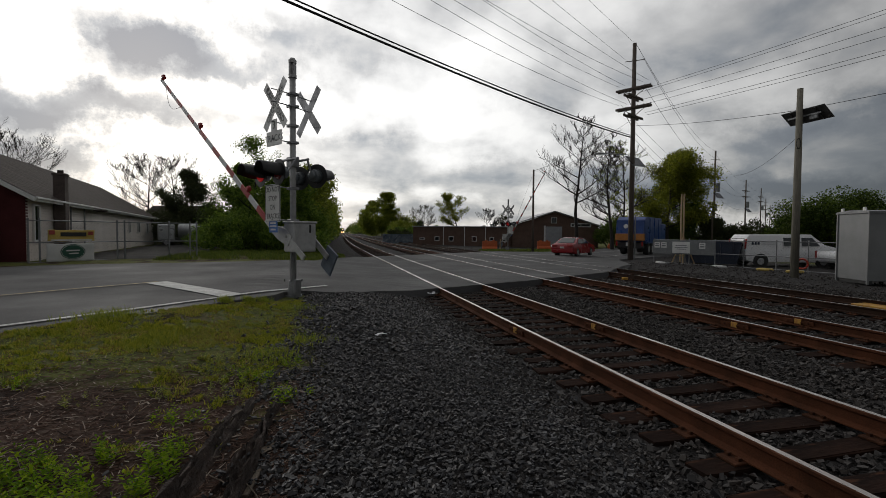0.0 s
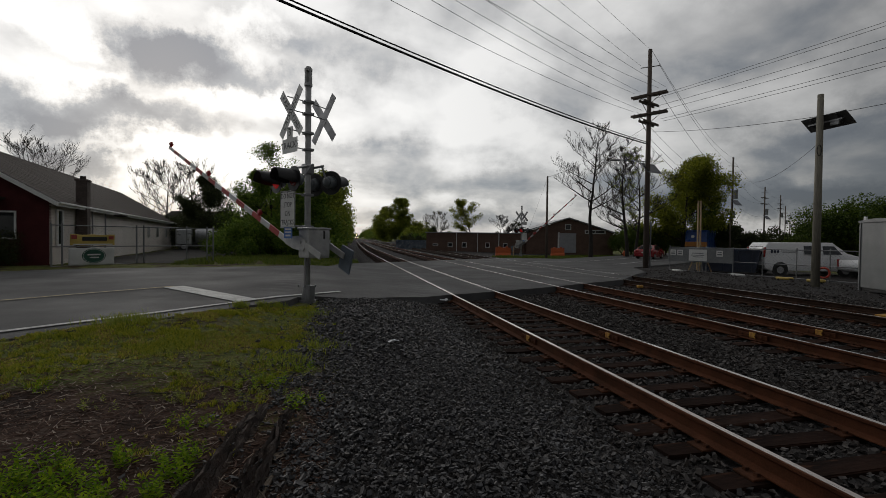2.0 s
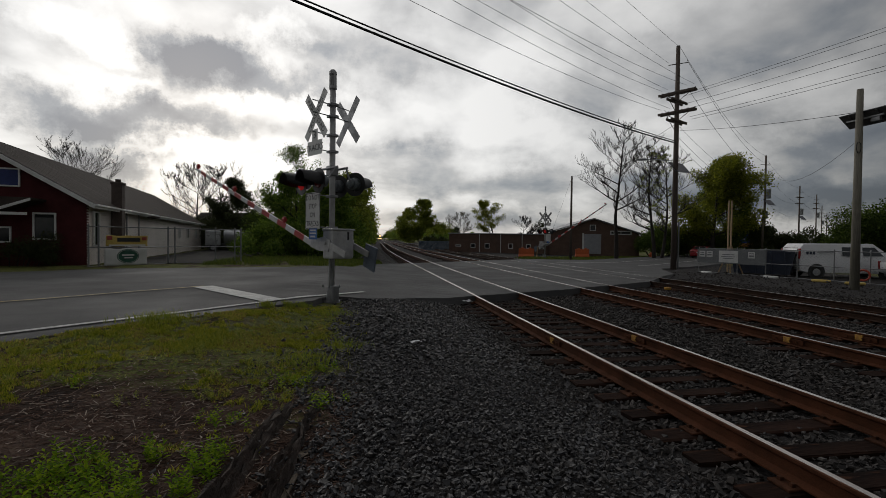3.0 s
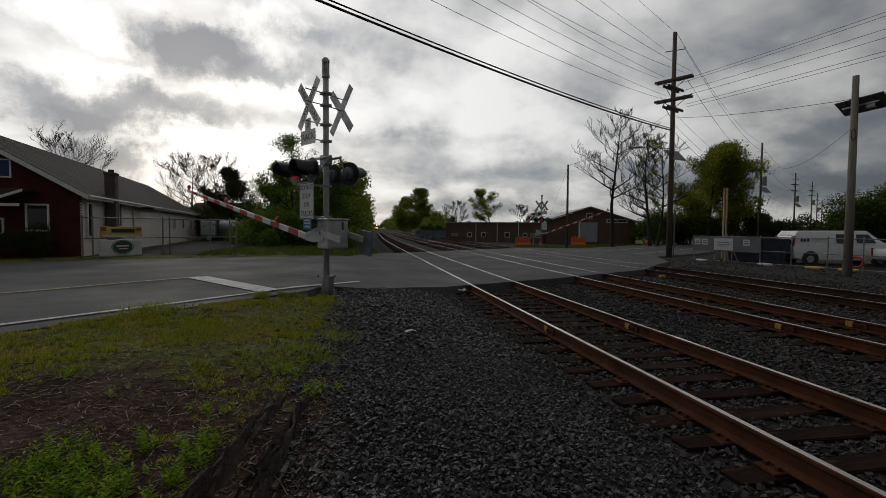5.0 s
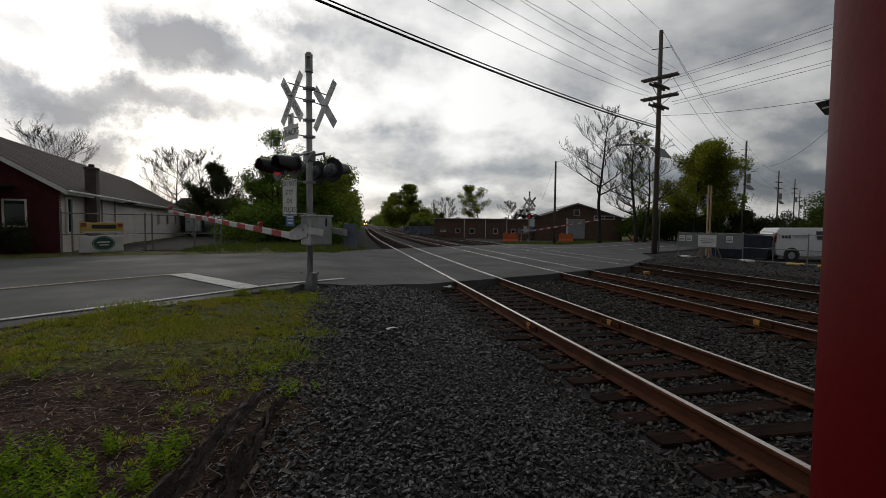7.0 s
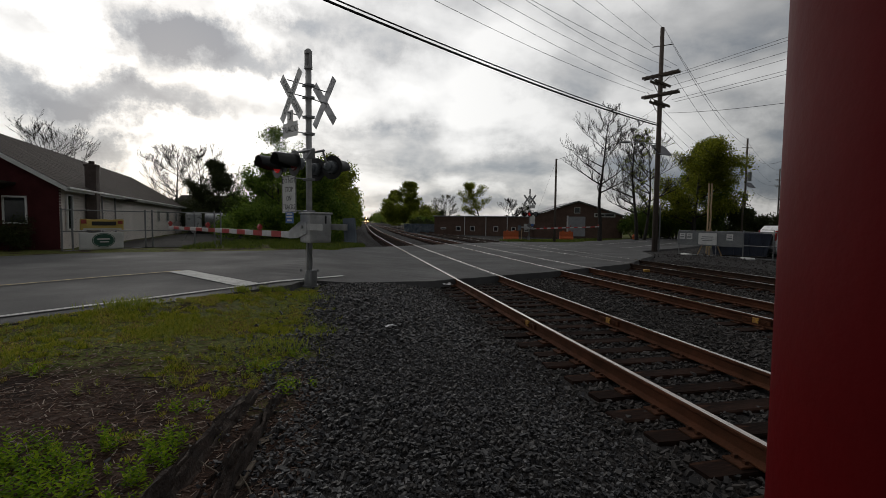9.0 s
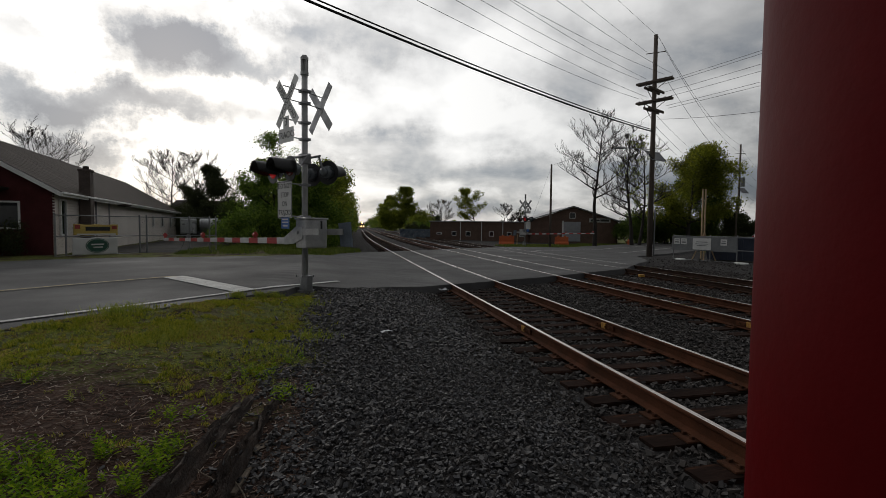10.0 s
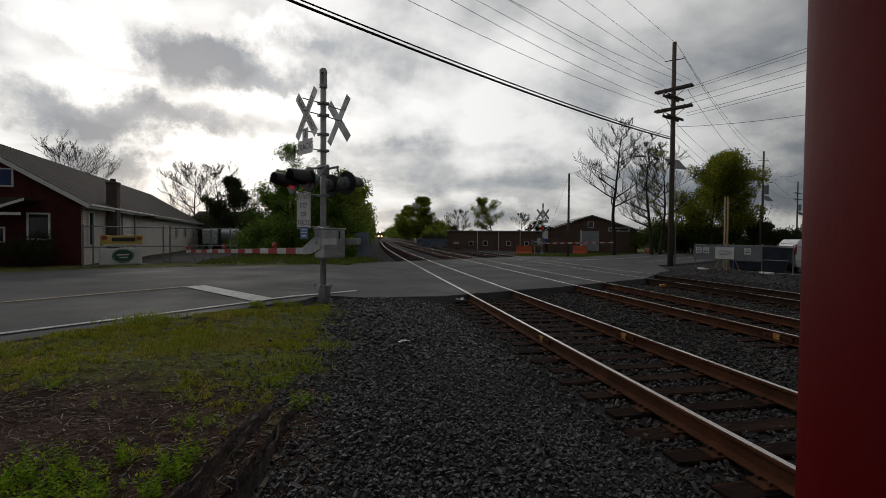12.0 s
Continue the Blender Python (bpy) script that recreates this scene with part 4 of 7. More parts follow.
    b = part("sign_board", bm, M["sign_navy"], root, "dark blue sign board in a white frame")
    bm = bmesh.new()
    for x, z, sx, sz in ((-3.12, 4.15, 1.72, 0.06), (-3.12, 3.45, 1.72, 0.06), (-3.95, 3.80, 0.06, 0.64), (-2.29, 3.80, 0.06, 0.64)):
        box(bm, (sx, 0.08, sz), (x, -0.02, z))
    bmesh.ops.transform(bm, matrix=fm, verts=bm.verts)
    part("border", bm, M["trim_white"], b)
    bm = bmesh.new()
    prism(bm, [(-5.4, 2.42), (-2.5, 2.42), (-1.42, 2.84), (-1.38, 2.92), (-5.4, 2.95)], -1.3, 0.0)
    bmesh.ops.transform(bm, matrix=fm, verts=bm.verts)
    p = part("porch_roof", bm, M["shingle"], root, "small shingled porch roof")
    bm = bmesh.new()
    prism(bm, [(-2.6, 2.32), (-1.42, 2.80), (-1.42, 2.90), (-2.6, 2.44)], -1.36, -1.302)
    box(bm, (3.8, 0.05, 0.11), (-3.42, -1.34, 2.28), (0, 0, 0), 0.004)
    bmesh.ops.transform(bm, matrix=fm, verts=bm.verts)
    part("porch_trim", bm, M["trim_white"], p)


workshop()


# ---------------------------------------------------------------- chain-link fences
M["chain"] = mat("chain_wire", (0.10, 0.10, 0.105), (0.07, 0.07, 0.072), rough=0.6, metal=0.4, bump=0)


def chain_panel(a, b, base, height, pitch, wire, parent, label="grey chain-link mesh"):
    """Crossed wires between two posts."""
    a, b = Vector(a), Vector(b)
    L = (b - a).length
    d = (b - a) / L
    nrm = Vector((-d.y, d.x)) * wire
    V, F = [], []

    def strip(s0, z0, s1, z1, side):
        for s, z in ((s0, z0), (s1, z1)):
            p = a + d * s
            for o in (-0.5, 0.5):
                V.append((p.x + nrm.x * side, p.y + nrm.y * side, base + z + o * wire * 1.4))
        k = len(V)
        F.append((k - 4, k - 3, k - 1, k - 2))

    s = -height
    while s < L:
        for sg in (1, -1):
            s0, z0, s1, z1 = s, 0.0, s + height, height
            if s0 < 0:
                z0, s0 = -s0, 0.0
            if s1 > L:
                z1, s1 = height - (s1 - L), L
            if s1 - s0 > 0.02:
                if sg > 0:
                    strip(s0, z0, s1, z1, 0.5)
                else:
                    strip(s0, height - z0, s1, height - z1, -0.5)
        s += pitch
    ob = new("chain_link_mesh", mesh_np("chain_link_mesh", V, F, M["chain"]))
    ob.parent = parent
    ob["label"], ob["kind"] = label, "stuff"
    return ob


def fence(name, pts, base, height, label, pitch=0.11, wire=0.004, mid=True, post_r=0.035):
    root = empty(name, Matrix.Identity(4), label, "fence")
    for k, p in enumerate(pts):
        bm = bmesh.new()
        rod(bm, (p[0], p[1], base - 0.2), (p[0], p[1], base + height + 0.06), post_r, sides=10)
        rod(bm, (p[0], p[1], base + height + 0.06), (p[0], p[1], base + height + 0.10), post_r * 1.2, post_r * 0.5, 10)
        part("post", bm, M["galv"], root)
    for p, q in zip(pts, pts[1:]):
        for z in (height, height * 0.5, 0.08) if mid else (height, 0.08):
            bm = bmesh.new()
            rod(bm, (p[0], p[1], base + z), (q[0], q[1], base + z), 0.022, sides=8)
            part("rail", bm, M["galv"], root)
        chain_panel(p[:2], q[:2], base + 0.06, height - 0.06, pitch, wire, root)
    return root


fence("yard_fence", [(-10.75, 22.1), (-10.55, 22.45), (-8.72, 24.75), (-8.5, 24.95), (-6.9, 25.75), (-6.1, 26.2), (-5.85, 26.4)], 0.2, 1.75, "galvanised chain-link yard fence with a closed gate", 0.13, 0.0022)


def banner(name, a, b, z0, z1, material, label):
    a, b = Vector(a), Vector(b)
    d = (b - a).normalized()
    w = (b - a).length
    m = Matrix.Translation((*((a + b) / 2), (z0 + z1) / 2)) @ pose(0, 0, 0, 0, 0, math.degrees(math.atan2(d.y, d.x)))
    bm = bmesh.new()
    bmesh.ops.create_grid(bm, x_segments=24, y_segments=10, size=0.5, matrix=pose(0, 0, 0, 90, 0, 0))
    for v in bm.verts:
        v.co.x *= w
        v.co.z *= z1 - z0
        v.co.y += 0.018 * math.sin(v.co.x * 5) + 0.012 * math.sin(v.co.z * 9 + v.co.x * 3)
        v.co.z += 0.012 * math.cos(v.co.x * 9)
    ob = part(name, bm, material, None, smooth=True)
    ob.matrix_basis = m
    sol = ob.modifiers.new("thickness", "SOLIDIFY")
    sol.thickness = 0.004
    return tagged(ob, label, "banner", "banners on the yard fence")


M["banner_yellow"] = mat("banner_yellow", (0.55, 0.40, 0.10), (0.47, 0.33, 0.08), rough=0.6, scale=3, fine=30, bump=0.05, fine_amount=0.1)
M["banner_red"] = mat("banner_red", (0.34, 0.05, 0.04), rough=0.6, bump=0)
M["banner_green"] = mat("banner_green", (0.02, 0.09, 0.06), rough=0.6, bump=0)
M["banner_white"] = mat("banner_white", (0.60, 0.60, 0.59), (0.52, 0.52, 0.51), rough=0.6, scale=3, fine=30, bump=0.05, fine_amount=0.08)
_fa, _fd = Vector((-10.55, 22.45)), (Vector((-8.72, 24.75)) - Vector((-10.55, 22.45))).normalized()
_fn = Vector((_fd.y, -_fd.x))
b = banner("banner", _fa + _fd * 0.25 + _fn * 0.06, _fa + _fd * 1.95 + _fn * 0.06, 1.12, 1.58, M["banner_yellow"], "yellow banner with dark bars of lettering on the fence")
bars(b, pose(0, -0.03, 0), [(0.05, 0.05, 0.95, 0.17)], M["black"])
bars(b, pose(0, -0.03, 0), [(0.0, -0.185, 1.5, 0.06)], M["banner_white"], "lower_band")
for _q in ((-0.72, 0.13, 0.2, 0.17), (0.7, 0.1, 0.2, 0.14)):
    bars(b, pose(0, -0.031, 0), [_q], M["banner_red"], "corner_patch")
b = banner("banner", _fa + _fd * 0.20 + _fn * 0.06, _fa + _fd * 1.93 + _fn * 0.06, 0.28, 1.02, M["banner_white"], "white banner with a dark green oval on the fence")
bm = bmesh.new()
bmesh.ops.create_circle(bm, cap_ends=True, segments=40, radius=0.5, matrix=pose(0.05, -0.035, 0.03, 90, 0, 0) @ Matrix.Diagonal((0.92, 0.62, 1, 1)))
part("oval", bm, M["banner_green"], b, "dark green oval")
bm = bmesh.new()
for r0, r1 in ((0.46, 0.44),):
    vs = []
    for k in range(40):
        a = 2 * math.pi * k / 40
        vs.append([bm.verts.new((0.05 + r * 0.92 * math.cos(a), -0.039, 0.03 + r * 0.62 * math.sin(a))) for r in (r0, r1)])
    for k in range(40):
        bm.faces.new((vs[k][0], vs[(k + 1) % 40][0], vs[(k + 1) % 40][1], vs[k][1]))
part("oval_ring", bm, M["banner_white"], b)
bars(b, pose(0.05, -0.039, 0.03), [(0, 0.05, 0.5, 0.06), (0.02, -0.07, 0.36, 0.05)], M["banner_white"])


# ---------------------------------------------------------------- brick hall beyond the crossing
def brick_hall():
    c, ax = Vector((26.0, 62.3)), Vector((12.0, -3.1)).normalized()     # gable front from its left corner
    m = pose(c.x, c.y, -0.25, 0, 0, math.degrees(math.atan2(ax.y, ax.x)))
    root = empty("brick_hall", m, "brown brick hall with a low gable roof and roll-up door", "building")
    W, E, R, D = 12.4, 2.9, 4.85, 16.0
    bm = bmesh.new()
    prism(bm, [(0, -0.3), (W, -0.3), (W, E), (W * 0.5, R), (0, E)], 0, 0.3)
    box(bm, (0.3, D, E + 0.3), (0.15, D / 2, E / 2 - 0.15))
    box(bm, (0.3, D, E + 0.3), (W - 0.15, D / 2, E / 2 - 0.15))
    part("wall", bm, M["brown_brick"], root)
    for s in (0, 1):
        bm = bmesh.new()
        q = [(-0.3, E - 0.05), (W / 2, R + 0.05), (W / 2, R + 0.2), (-0.3, E + 0.1)]
        if s:
            q = [(W - x, z) for x, z in q]
        prism(bm, q, -0.35, D)
        part("roof_slope", bm, M["sign_back"], root, "grey metal roof slope")
    bm = bmesh.new()
    box(bm, (2.3, 0.06, 2.75), (6.1, -0.03, 1.45), (0, 0, 0), 0.01)
    d = part("roll_up_door", bm, M["door_grey"], root, "pale grey roll-up door")
    for k in range(9):
        bm = bmesh.new()
        box(bm, (2.2, 0.03, 0.025), (6.1, -0.07, 0.3 + 0.3 * k))
        part("door_rib", bm, M["door_grey"], d)
    bm = bmesh.new()
    box(bm, (0.22, 0.12, 2.9), (4.8, -0.04, 1.5))
    part("door_jamb", bm, M["trim_white"], d)
    frame_window(root, pose(6.1, -0.02, 3.7), 0.75, 0.75)
    bm = bmesh.new()
    box(bm, (2.9, 0.06, 0.55), (9.9, -0.05, 3.05), (0, 0, 0), 0.01)
    s = part("sign_board", bm, M["sign_white"], root, "long white sign board with dark bars")
    bars(s, pose(0, -0.09, 0), [(8.75, 3.05, 0.3, 0.3), (9.5, 3.05, 0.7, 0.26), (10.55, 3.05, 1.2, 0.3)], M["sign_black"])
    bm = bmesh.new()
    prism(bm, [(W, 2.6), (W + 2.2, 1.9), (W + 2.2, 2.0), (W, 2.75)], 1.0, 5.0)
    part("lean_to_roof", bm, M["brick_red"], root, "dark red lean-to roof")
    # long low wing
    wm = pose(12.6, 65.9, -0.3, 0, 0, math.degrees(math.atan2(-3.4, 13.3)))
    wing = empty("brick_wing", wm, "long low flat-roofed brown brick wing with small windows", "building")
    WL, H = 13.9, 2.72
    bm = bmesh.new()
    box(bm, (WL, 8, H), (WL / 2, 4.0, H / 2))
    part("wall", bm, M["brown_brick"], wing)
    bm = bmesh.new()
    box(bm, (WL + 0.3, 8.3, 0.14), (WL / 2, 3.98, H + 0.06), (0, 0, 0), 0.02)
    part("roof_edge", bm, M["sign_back"], wing, "grey metal roof edge")
    for x, w, h in ((1.3, 0.7, 0.2), (3.4, 0.6, 0.55), (5.4, 0.6, 0.65), (8.7, 0.6, 0.65), (11.2, 0.55, 0.5), (13.0, 0.6, 0.65)):
        frame_window(wing, pose(x, -0.03, 1.05), w, h)
    for x in (4.3, 7.3, 10.3):
        bm = bmesh.new()
        rod(bm, (x, -0.06, 0), (x, -0.06, H), 0.05, sides=8)
        part("downpipe", bm, M["trim_white"], wing, "pale downpipe")


M["door_grey"] = mat("door_grey", (0.36, 0.37, 0.40), (0.30, 0.31, 0.33), rough=0.5, scale=2, fine=20, bump=0.05, fine_amount=0.06)
M["graffiti"] = mat("painted_wall", (0.16, 0.20, 0.24), (0.05, 0.07, 0.10), rough=0.8, scale=1.6, fine=20, spot=(0.34, 0.36, 0.37), spot_at=0.58)
brick_hall()
bm = bmesh.new()
box(bm, (5.4, 0.3, 1.9), (0, 0, 0.85), (0, 0, 0), 0.03)
wall_ob = part("garden_wall", bm, M["graffiti"])
wall_ob.matrix_basis = pose(12.6, 79.5, -0.5, 0, 0, -14)
tagged(wall_ob, "low grey wall with faded blue paint beside the line", "wall")
# a grey house roof far behind the yard
bm = bmesh.new()
prism(bm, [(-6, 0), (6, 0), (6, 2.4), (0, 5.4), (-6, 2.4)], -4, 4)
hs = part("far_house", bm, M["shingle"])
hs.matrix_basis = pose(-19.5, 75, -0.2, 0, 0, 80)
tagged(hs, "dark grey far house seen over the yard", "house")


# ---------------------------------------------------------------- trees and shrubs
LEAF = {
    "green": island_mat("leaf_green", [(0.052, 0.098, 0.012), (0.114, 0.190, 0.023), (0.218, 0.299, 0.040)], rough=0.6, translucent=0.50),
    "lime": island_mat("leaf_lime", [(0.091, 0.120, 0.013), (0.196, 0.235, 0.025), (0.321, 0.345, 0.044)], rough=0.6, translucent=0.55),
    "dark": island_mat("leaf_dark", [(0.022, 0.034, 0.010), (0.042, 0.055, 0.015), (0.065, 0.068, 0.02)], rough=0.65, translucent=0.25),
    # leaf green at about 0.6, the dim light there put into its colour
    "dim_green": island_mat("leaf_dim_green", [(0.031, 0.053, 0.007), (0.066, 0.111, 0.014), (0.124, 0.168, 0.023)], rough=0.65, translucent=0.45),
    "olive": island_mat("leaf_olive", [(0.086, 0.103, 0.009), (0.185, 0.207, 0.017), (0.333, 0.345, 0.029)], rough=0.65, translucent=0.55),
    "bud": island_mat("leaf_bud", [(0.07, 0.055, 0.025), (0.11, 0.10, 0.04), (0.13, 0.13, 0.05)], rough=0.7, translucent=0.3),
}


def grow(seed, height, spread, trunk_r, levels=4, trunk_share=0.3, bend_up=0.25, lean=(0, 0), forks=0):
    """The limbs of a tree: a leader with side branches that fork again. Gives (start, end, radius, radius) and the tips."""
    rnd = random.Random(seed)
    limbs, tips = [], []

    def go(p, d, length, r, level):
        n_ = 3
        for k in range(n_):
            q = p + d * (length / n_)
            r2 = r * 0.8
            limbs.append((p.copy(), q.copy(), r, r2))
            p, r = q, r2
            d = (d + Vector((rnd.uniform(-1, 1), rnd.uniform(-1, 1), rnd.uniform(-0.3, 0.8))) * 0.2).normalized()
            if level < levels:
                for _ in range(rnd.randint(1, 2) if level < 4 else 2):
                    side = (d + Vector((rnd.uniform(-1, 1), rnd.uniform(-1, 1), rnd.uniform(-0.05, 0.85))) * 0.9).normalized()
                    go(p.copy(), side, length * rnd.uniform(0.42, 0.62), r * 0.6, level + 1)
        tips.append(p)

    n_ = 15
    p, d, r = Vector((0, 0, -0.2)), Vector((lean[0], lean[1], 1)).normalized(), trunk_r
    for k in range(n_):
        q = p + d * (height / n_)
        r2 = trunk_r * (1 - 0.93 * ((k + 1) / n_) ** 0.8)
        limbs.append((p.copy(), q.copy(), r, r2))
        p, r = q, r2
        d = (d + Vector((rnd.uniform(-1, 1), rnd.uniform(-1, 1), 0.9)) * 0.09).normalized()
        f = (k + 1) / n_
        if f >= trunk_share:
            for _ in range(rnd.randint(1, 2)):
                a = rnd.uniform(0, 2 * math.pi)
                wide = math.sin(math.pi * min(1, 0.22 + 0.78 * (f - trunk_share) / (1 - trunk_share)) ** 0.9)
                nd = Vector((math.cos(a), math.sin(a), bend_up + 0.55 * f)).normalized()
                go(p.copy(), nd, height * 0.36 * spread * (0.25 + 0.75 * wide), r * 0.62, 3 if levels < 5 else 2)
    tips.append(p)
    return limbs, tips


def limb_mesh(limbs, thin=0.012):
    V, F = [], []
    for a, b, r1, r2 in limbs:
        d = (b - a)
        if d.length < 1e-5:
            continue
        q = d.to_track_quat("Z", "Y")
        k = 7 if r1 > 0.06 else 4 if r1 > 0.02 else 3
        o = len(V)
        for p, r in ((a, max(r1, thin)), (b, max(r2, thin * 0.8))):
            for i in range(k):
                V.append(tuple(p + q @ Vector((r * math.cos(2 * math.pi * i / k), r * math.sin(2 * math.pi * i / k), 0))))
        for i in range(k):
            F.append((o + i, o + (i + 1) % k, o + k + (i + 1) % k, o + k + i))
    return mesh_np("trunk", V, F, M["bark"], True)


def leaf_mesh(name, centres, size, material, seed, up=0.0):
    """Small four-cornered leaves, folded along the middle, at the given places."""
    rng_ = np.random.default_rng(seed)
    c = np.asarray(centres, dtype=np.float32)
    n_ = len(c)
    a = rng_.normal(size=(n_, 3))
    a[:, 2] += up
    a /= np.linalg.norm(a, axis=1)[:, None]
    b = np.cross(a, rng_.normal(size=(n_, 3)))
    b /= np.linalg.norm(b, axis=1)[:, None]
    s = (size * rng_.uniform(0.6, 1.35, n_))[:, None]
    nn = np.cross(a, b) * s * 0.16
    V = np.stack([c - a * s, c + b * s * 0.55 + nn, c + a * s, c - b * s * 0.55 + nn], axis=1).reshape(-1, 3)
    F = np.arange(n_ * 4).reshape(-1, 4)
    return mesh_np(name, V, F, material)


def tree(at, height, spread, trunk_r, leaf, leaves, size, seed, label, levels=4, trunk_share=0.3, clump=0.6, lean=(0, 0), thin=0.012, bend_up=0.25, group=""):
    limbs, tips = grow(seed, height, spread, trunk_r, levels, trunk_share, bend_up, lean=lean)
    leaves, size = int(leaves * 1.9), size * 0.72
    root = empty("tree", pose(*at, 0, 0, seed * 47 % 360), label, "tree", group)
    t = new("trunk", limb_mesh(limbs, thin))
    t.parent = root
    if leaf:
        rng_ = np.random.default_rng(seed)
        tp = [tuple(p) for p in tips]
        for a, b, r1, r2 in limbs:
            if r1 < trunk_r * 0.3 and b.z > height * trunk_share * 0.7:
                tp += [tuple(a.lerp(b, 0.5)), tuple(b)]
        tp = np.array(tp)
        # the leaves sit in flattened clumps on some of the tips, so that sky shows between them
        k = len(tp) if leaf == "bud" else min(len(tp), max(60, leaves // 40))
        cen = tp[rng_.choice(len(tp), k, replace=False)]
        rad = clump * rng_.uniform(0.3, 0.9, k)
        share = rad ** 2 / np.sum(rad ** 2)
        who = rng_.choice(k, leaves, p=share)
        v = rng_.normal(size=(leaves, 3))
        v /= np.linalg.norm(v, axis=1)[:, None]
        off = v * (rad[who] * rng_.uniform(0.25, 1.15, leaves) ** 0.7)[:, None] * np.array([1.0, 1.0, 0.7])
        pick = cen[who]
        c = new("crown", leaf_mesh("crown", pick + off, size, LEAF[leaf], seed))
        c.parent = root
    return root


def shrub(at, w, d, h, leaf, leaves, size, seed, label, name="shrub"):
    """A mass of leaves with an uneven top, on many thin stems."""
    rng_ = np.random.default_rng(seed)
    rnd = random.Random(seed)
    leaves, size = int(leaves * 1.7), size * 0.74
    root = empty(name, pose(*at, 0, 0, rnd.uniform(-8, 8)), label, name)
    k = 26
    cen = np.stack([rng_.uniform(-0.5, 0.5, k) * w, rng_.uniform(-0.5, 0.5, k) * d, rng_.uniform(0.25, 0.8, k) * h * (0.65 + 0.35 * rng_.random(k))], axis=1)
    rad = np.minimum(rng_.uniform(0.16, 0.30, k) * h, 0.3 * max(w, 1))
    pick = rng_.integers(0, k, leaves)
    v = rng_.normal(size=(leaves, 3))
    v /= np.linalg.norm(v, axis=1)[:, None]
    p = cen[pick] + v * (rad[pick] * rng_.uniform(0.35, 1.08, leaves))[:, None]
    p[:, 2] = np.abs(p[:, 2])
    c = new("crown", leaf_mesh("crown", p, size, LEAF[leaf], seed))
    c.parent = root
    limbs = []
    for i in range(k):
        a = Vector((cen[i][0] * 0.6, cen[i][1] * 0.6, -0.15))
        limbs.append((a, Vector(cen[i]), 0.03 * h / 4 + 0.01, 0.012))
    s = new("stem", limb_mesh(limbs))
    s.parent = root
    s["kind"] = "stuff"
    return root


# beside the workshop's yard
tree((-4.4, 37.0, 0.0), 8.0, 0.7, 0.16, "green", 2400, 0.085, 11, "green spring tree with a loose open top", clump=0.85)
tree((-2.4, 36.0, 0.0), 5.6, 0.9, 0.15, "green", 11000, 0.12, 12, "dense green tree beside the yard", clump=0.85, trunk_share=0.2)
tree((-5.8, 41.0, 0.0), 6.4, 0.9, 0.14, "green", 10000, 0.12, 13, "dense green tree beside the yard", clump=0.85, trunk_share=0.2)
tree((-1.1, 41.0, 0.0), 5.8, 0.9, 0.15, "lime", 11000, 0.12, 14, "yellow-green tree by the railway line", clump=0.85, trunk_share=0.18)
tree((-1.8, 47.0, 0.0), 7.2, 0.9, 0.15, "lime", 10000, 0.14, 15, "yellow-green tree by the railway line", clump=0.95, trunk_share=0.2)
shrub((-3.6, 33.8, 0.0), 7.5, 3.0, 3.2, "green", 9000, 0.11, 16, "dark green thicket at the yard's edge")
shrub((-1.8, 35.5, 0.0), 4.0, 4.0, 4.4, "green", 9000, 0.12, 17, "dense green thicket beside the line")
for k, (x, y, h) in enumerate(((-1.7, 56, 8.0), (-1.5, 68, 8.5), (-1.0, 82, 9.0), (-0.5, 100, 9.0), (0.2, 125, 9.5), (1.3, 160, 10.0))):
    shrub((x - 1.0, y, -0.2), 6.5, 12.0, h, "lime" if k % 2 else "green", 7000, 0.2 + 0.03 * k, 30 + k, "green trees along the railway line", "tree_row")
# bare and dark trees behind the workshop
tree((-19.8, 62.0, 0.0), 9.6, 0.95, 0.2, "bud", 540, 0.045, 21, "bare tree with fine twigs", levels=5, trunk_share=0.22, clump=0.5, thin=0.013)
tree((-16.6, 62.0, 0.0), 9.6, 0.95, 0.2, "bud", 540, 0.045, 22, "bare tree with fine twigs", levels=5, trunk_share=0.22, clump=0.5, thin=0.013)
tree((-13.6, 57.0, 0.0), 7.8, 0.9, 0.22, "dark", 12000, 0.13, 28, "dark leafed tree behind the yard", clump=0.85, trunk_share=0.2)
tree((-30.0, 58.0, 0.0), 10.8, 0.95, 0.22, "bud", 900, 0.045, 24, "bare budding tree behind the roof", levels=5, clump=0.5, thin=0.013)
shrub((-9.2, 46.0, 0.0), 3.2, 2.6, 2.6, "green", 5000, 0.09, 25, "clipped green bush beside the yard")
shrub((-11.5, 63.0, 0.0), 16.0, 5.0, 3.6, "dark", 8000, 0.14, 26, "dark hedge behind the yard", "hedge")
shrub((-13.7, 22.3, 0.15), 3.4, 1.5, 1.65, "dark", 7000, 0.05, 27, "dark low shrub before the red wall")
# middle distance, beyond the line
shrub((30.0, 225.0, -0.4), 26.0, 14.0, 13.0, "lime", 9000, 0.5, 40, "green thicket beyond the line", "thicket")
tree((30.0, 226.0, -0.4), 19.5, 0.85, 0.4, "lime", 12000, 0.4, 41, "broad green tree beyond the line", clump=2.2, trunk_share=0.2)
tree((24.5, 250.0, -0.4), 17.0, 0.75, 0.35, "lime", 9000, 0.42, 42, "green tree beyond the line", clump=1.9, trunk_share=0.2)
tree((23.4, 112.0, -0.3), 8.0, 0.9, 0.2, "bud", 900, 0.09, 43, "bare budding tree behind the brick wing", levels=5, thin=0.016)
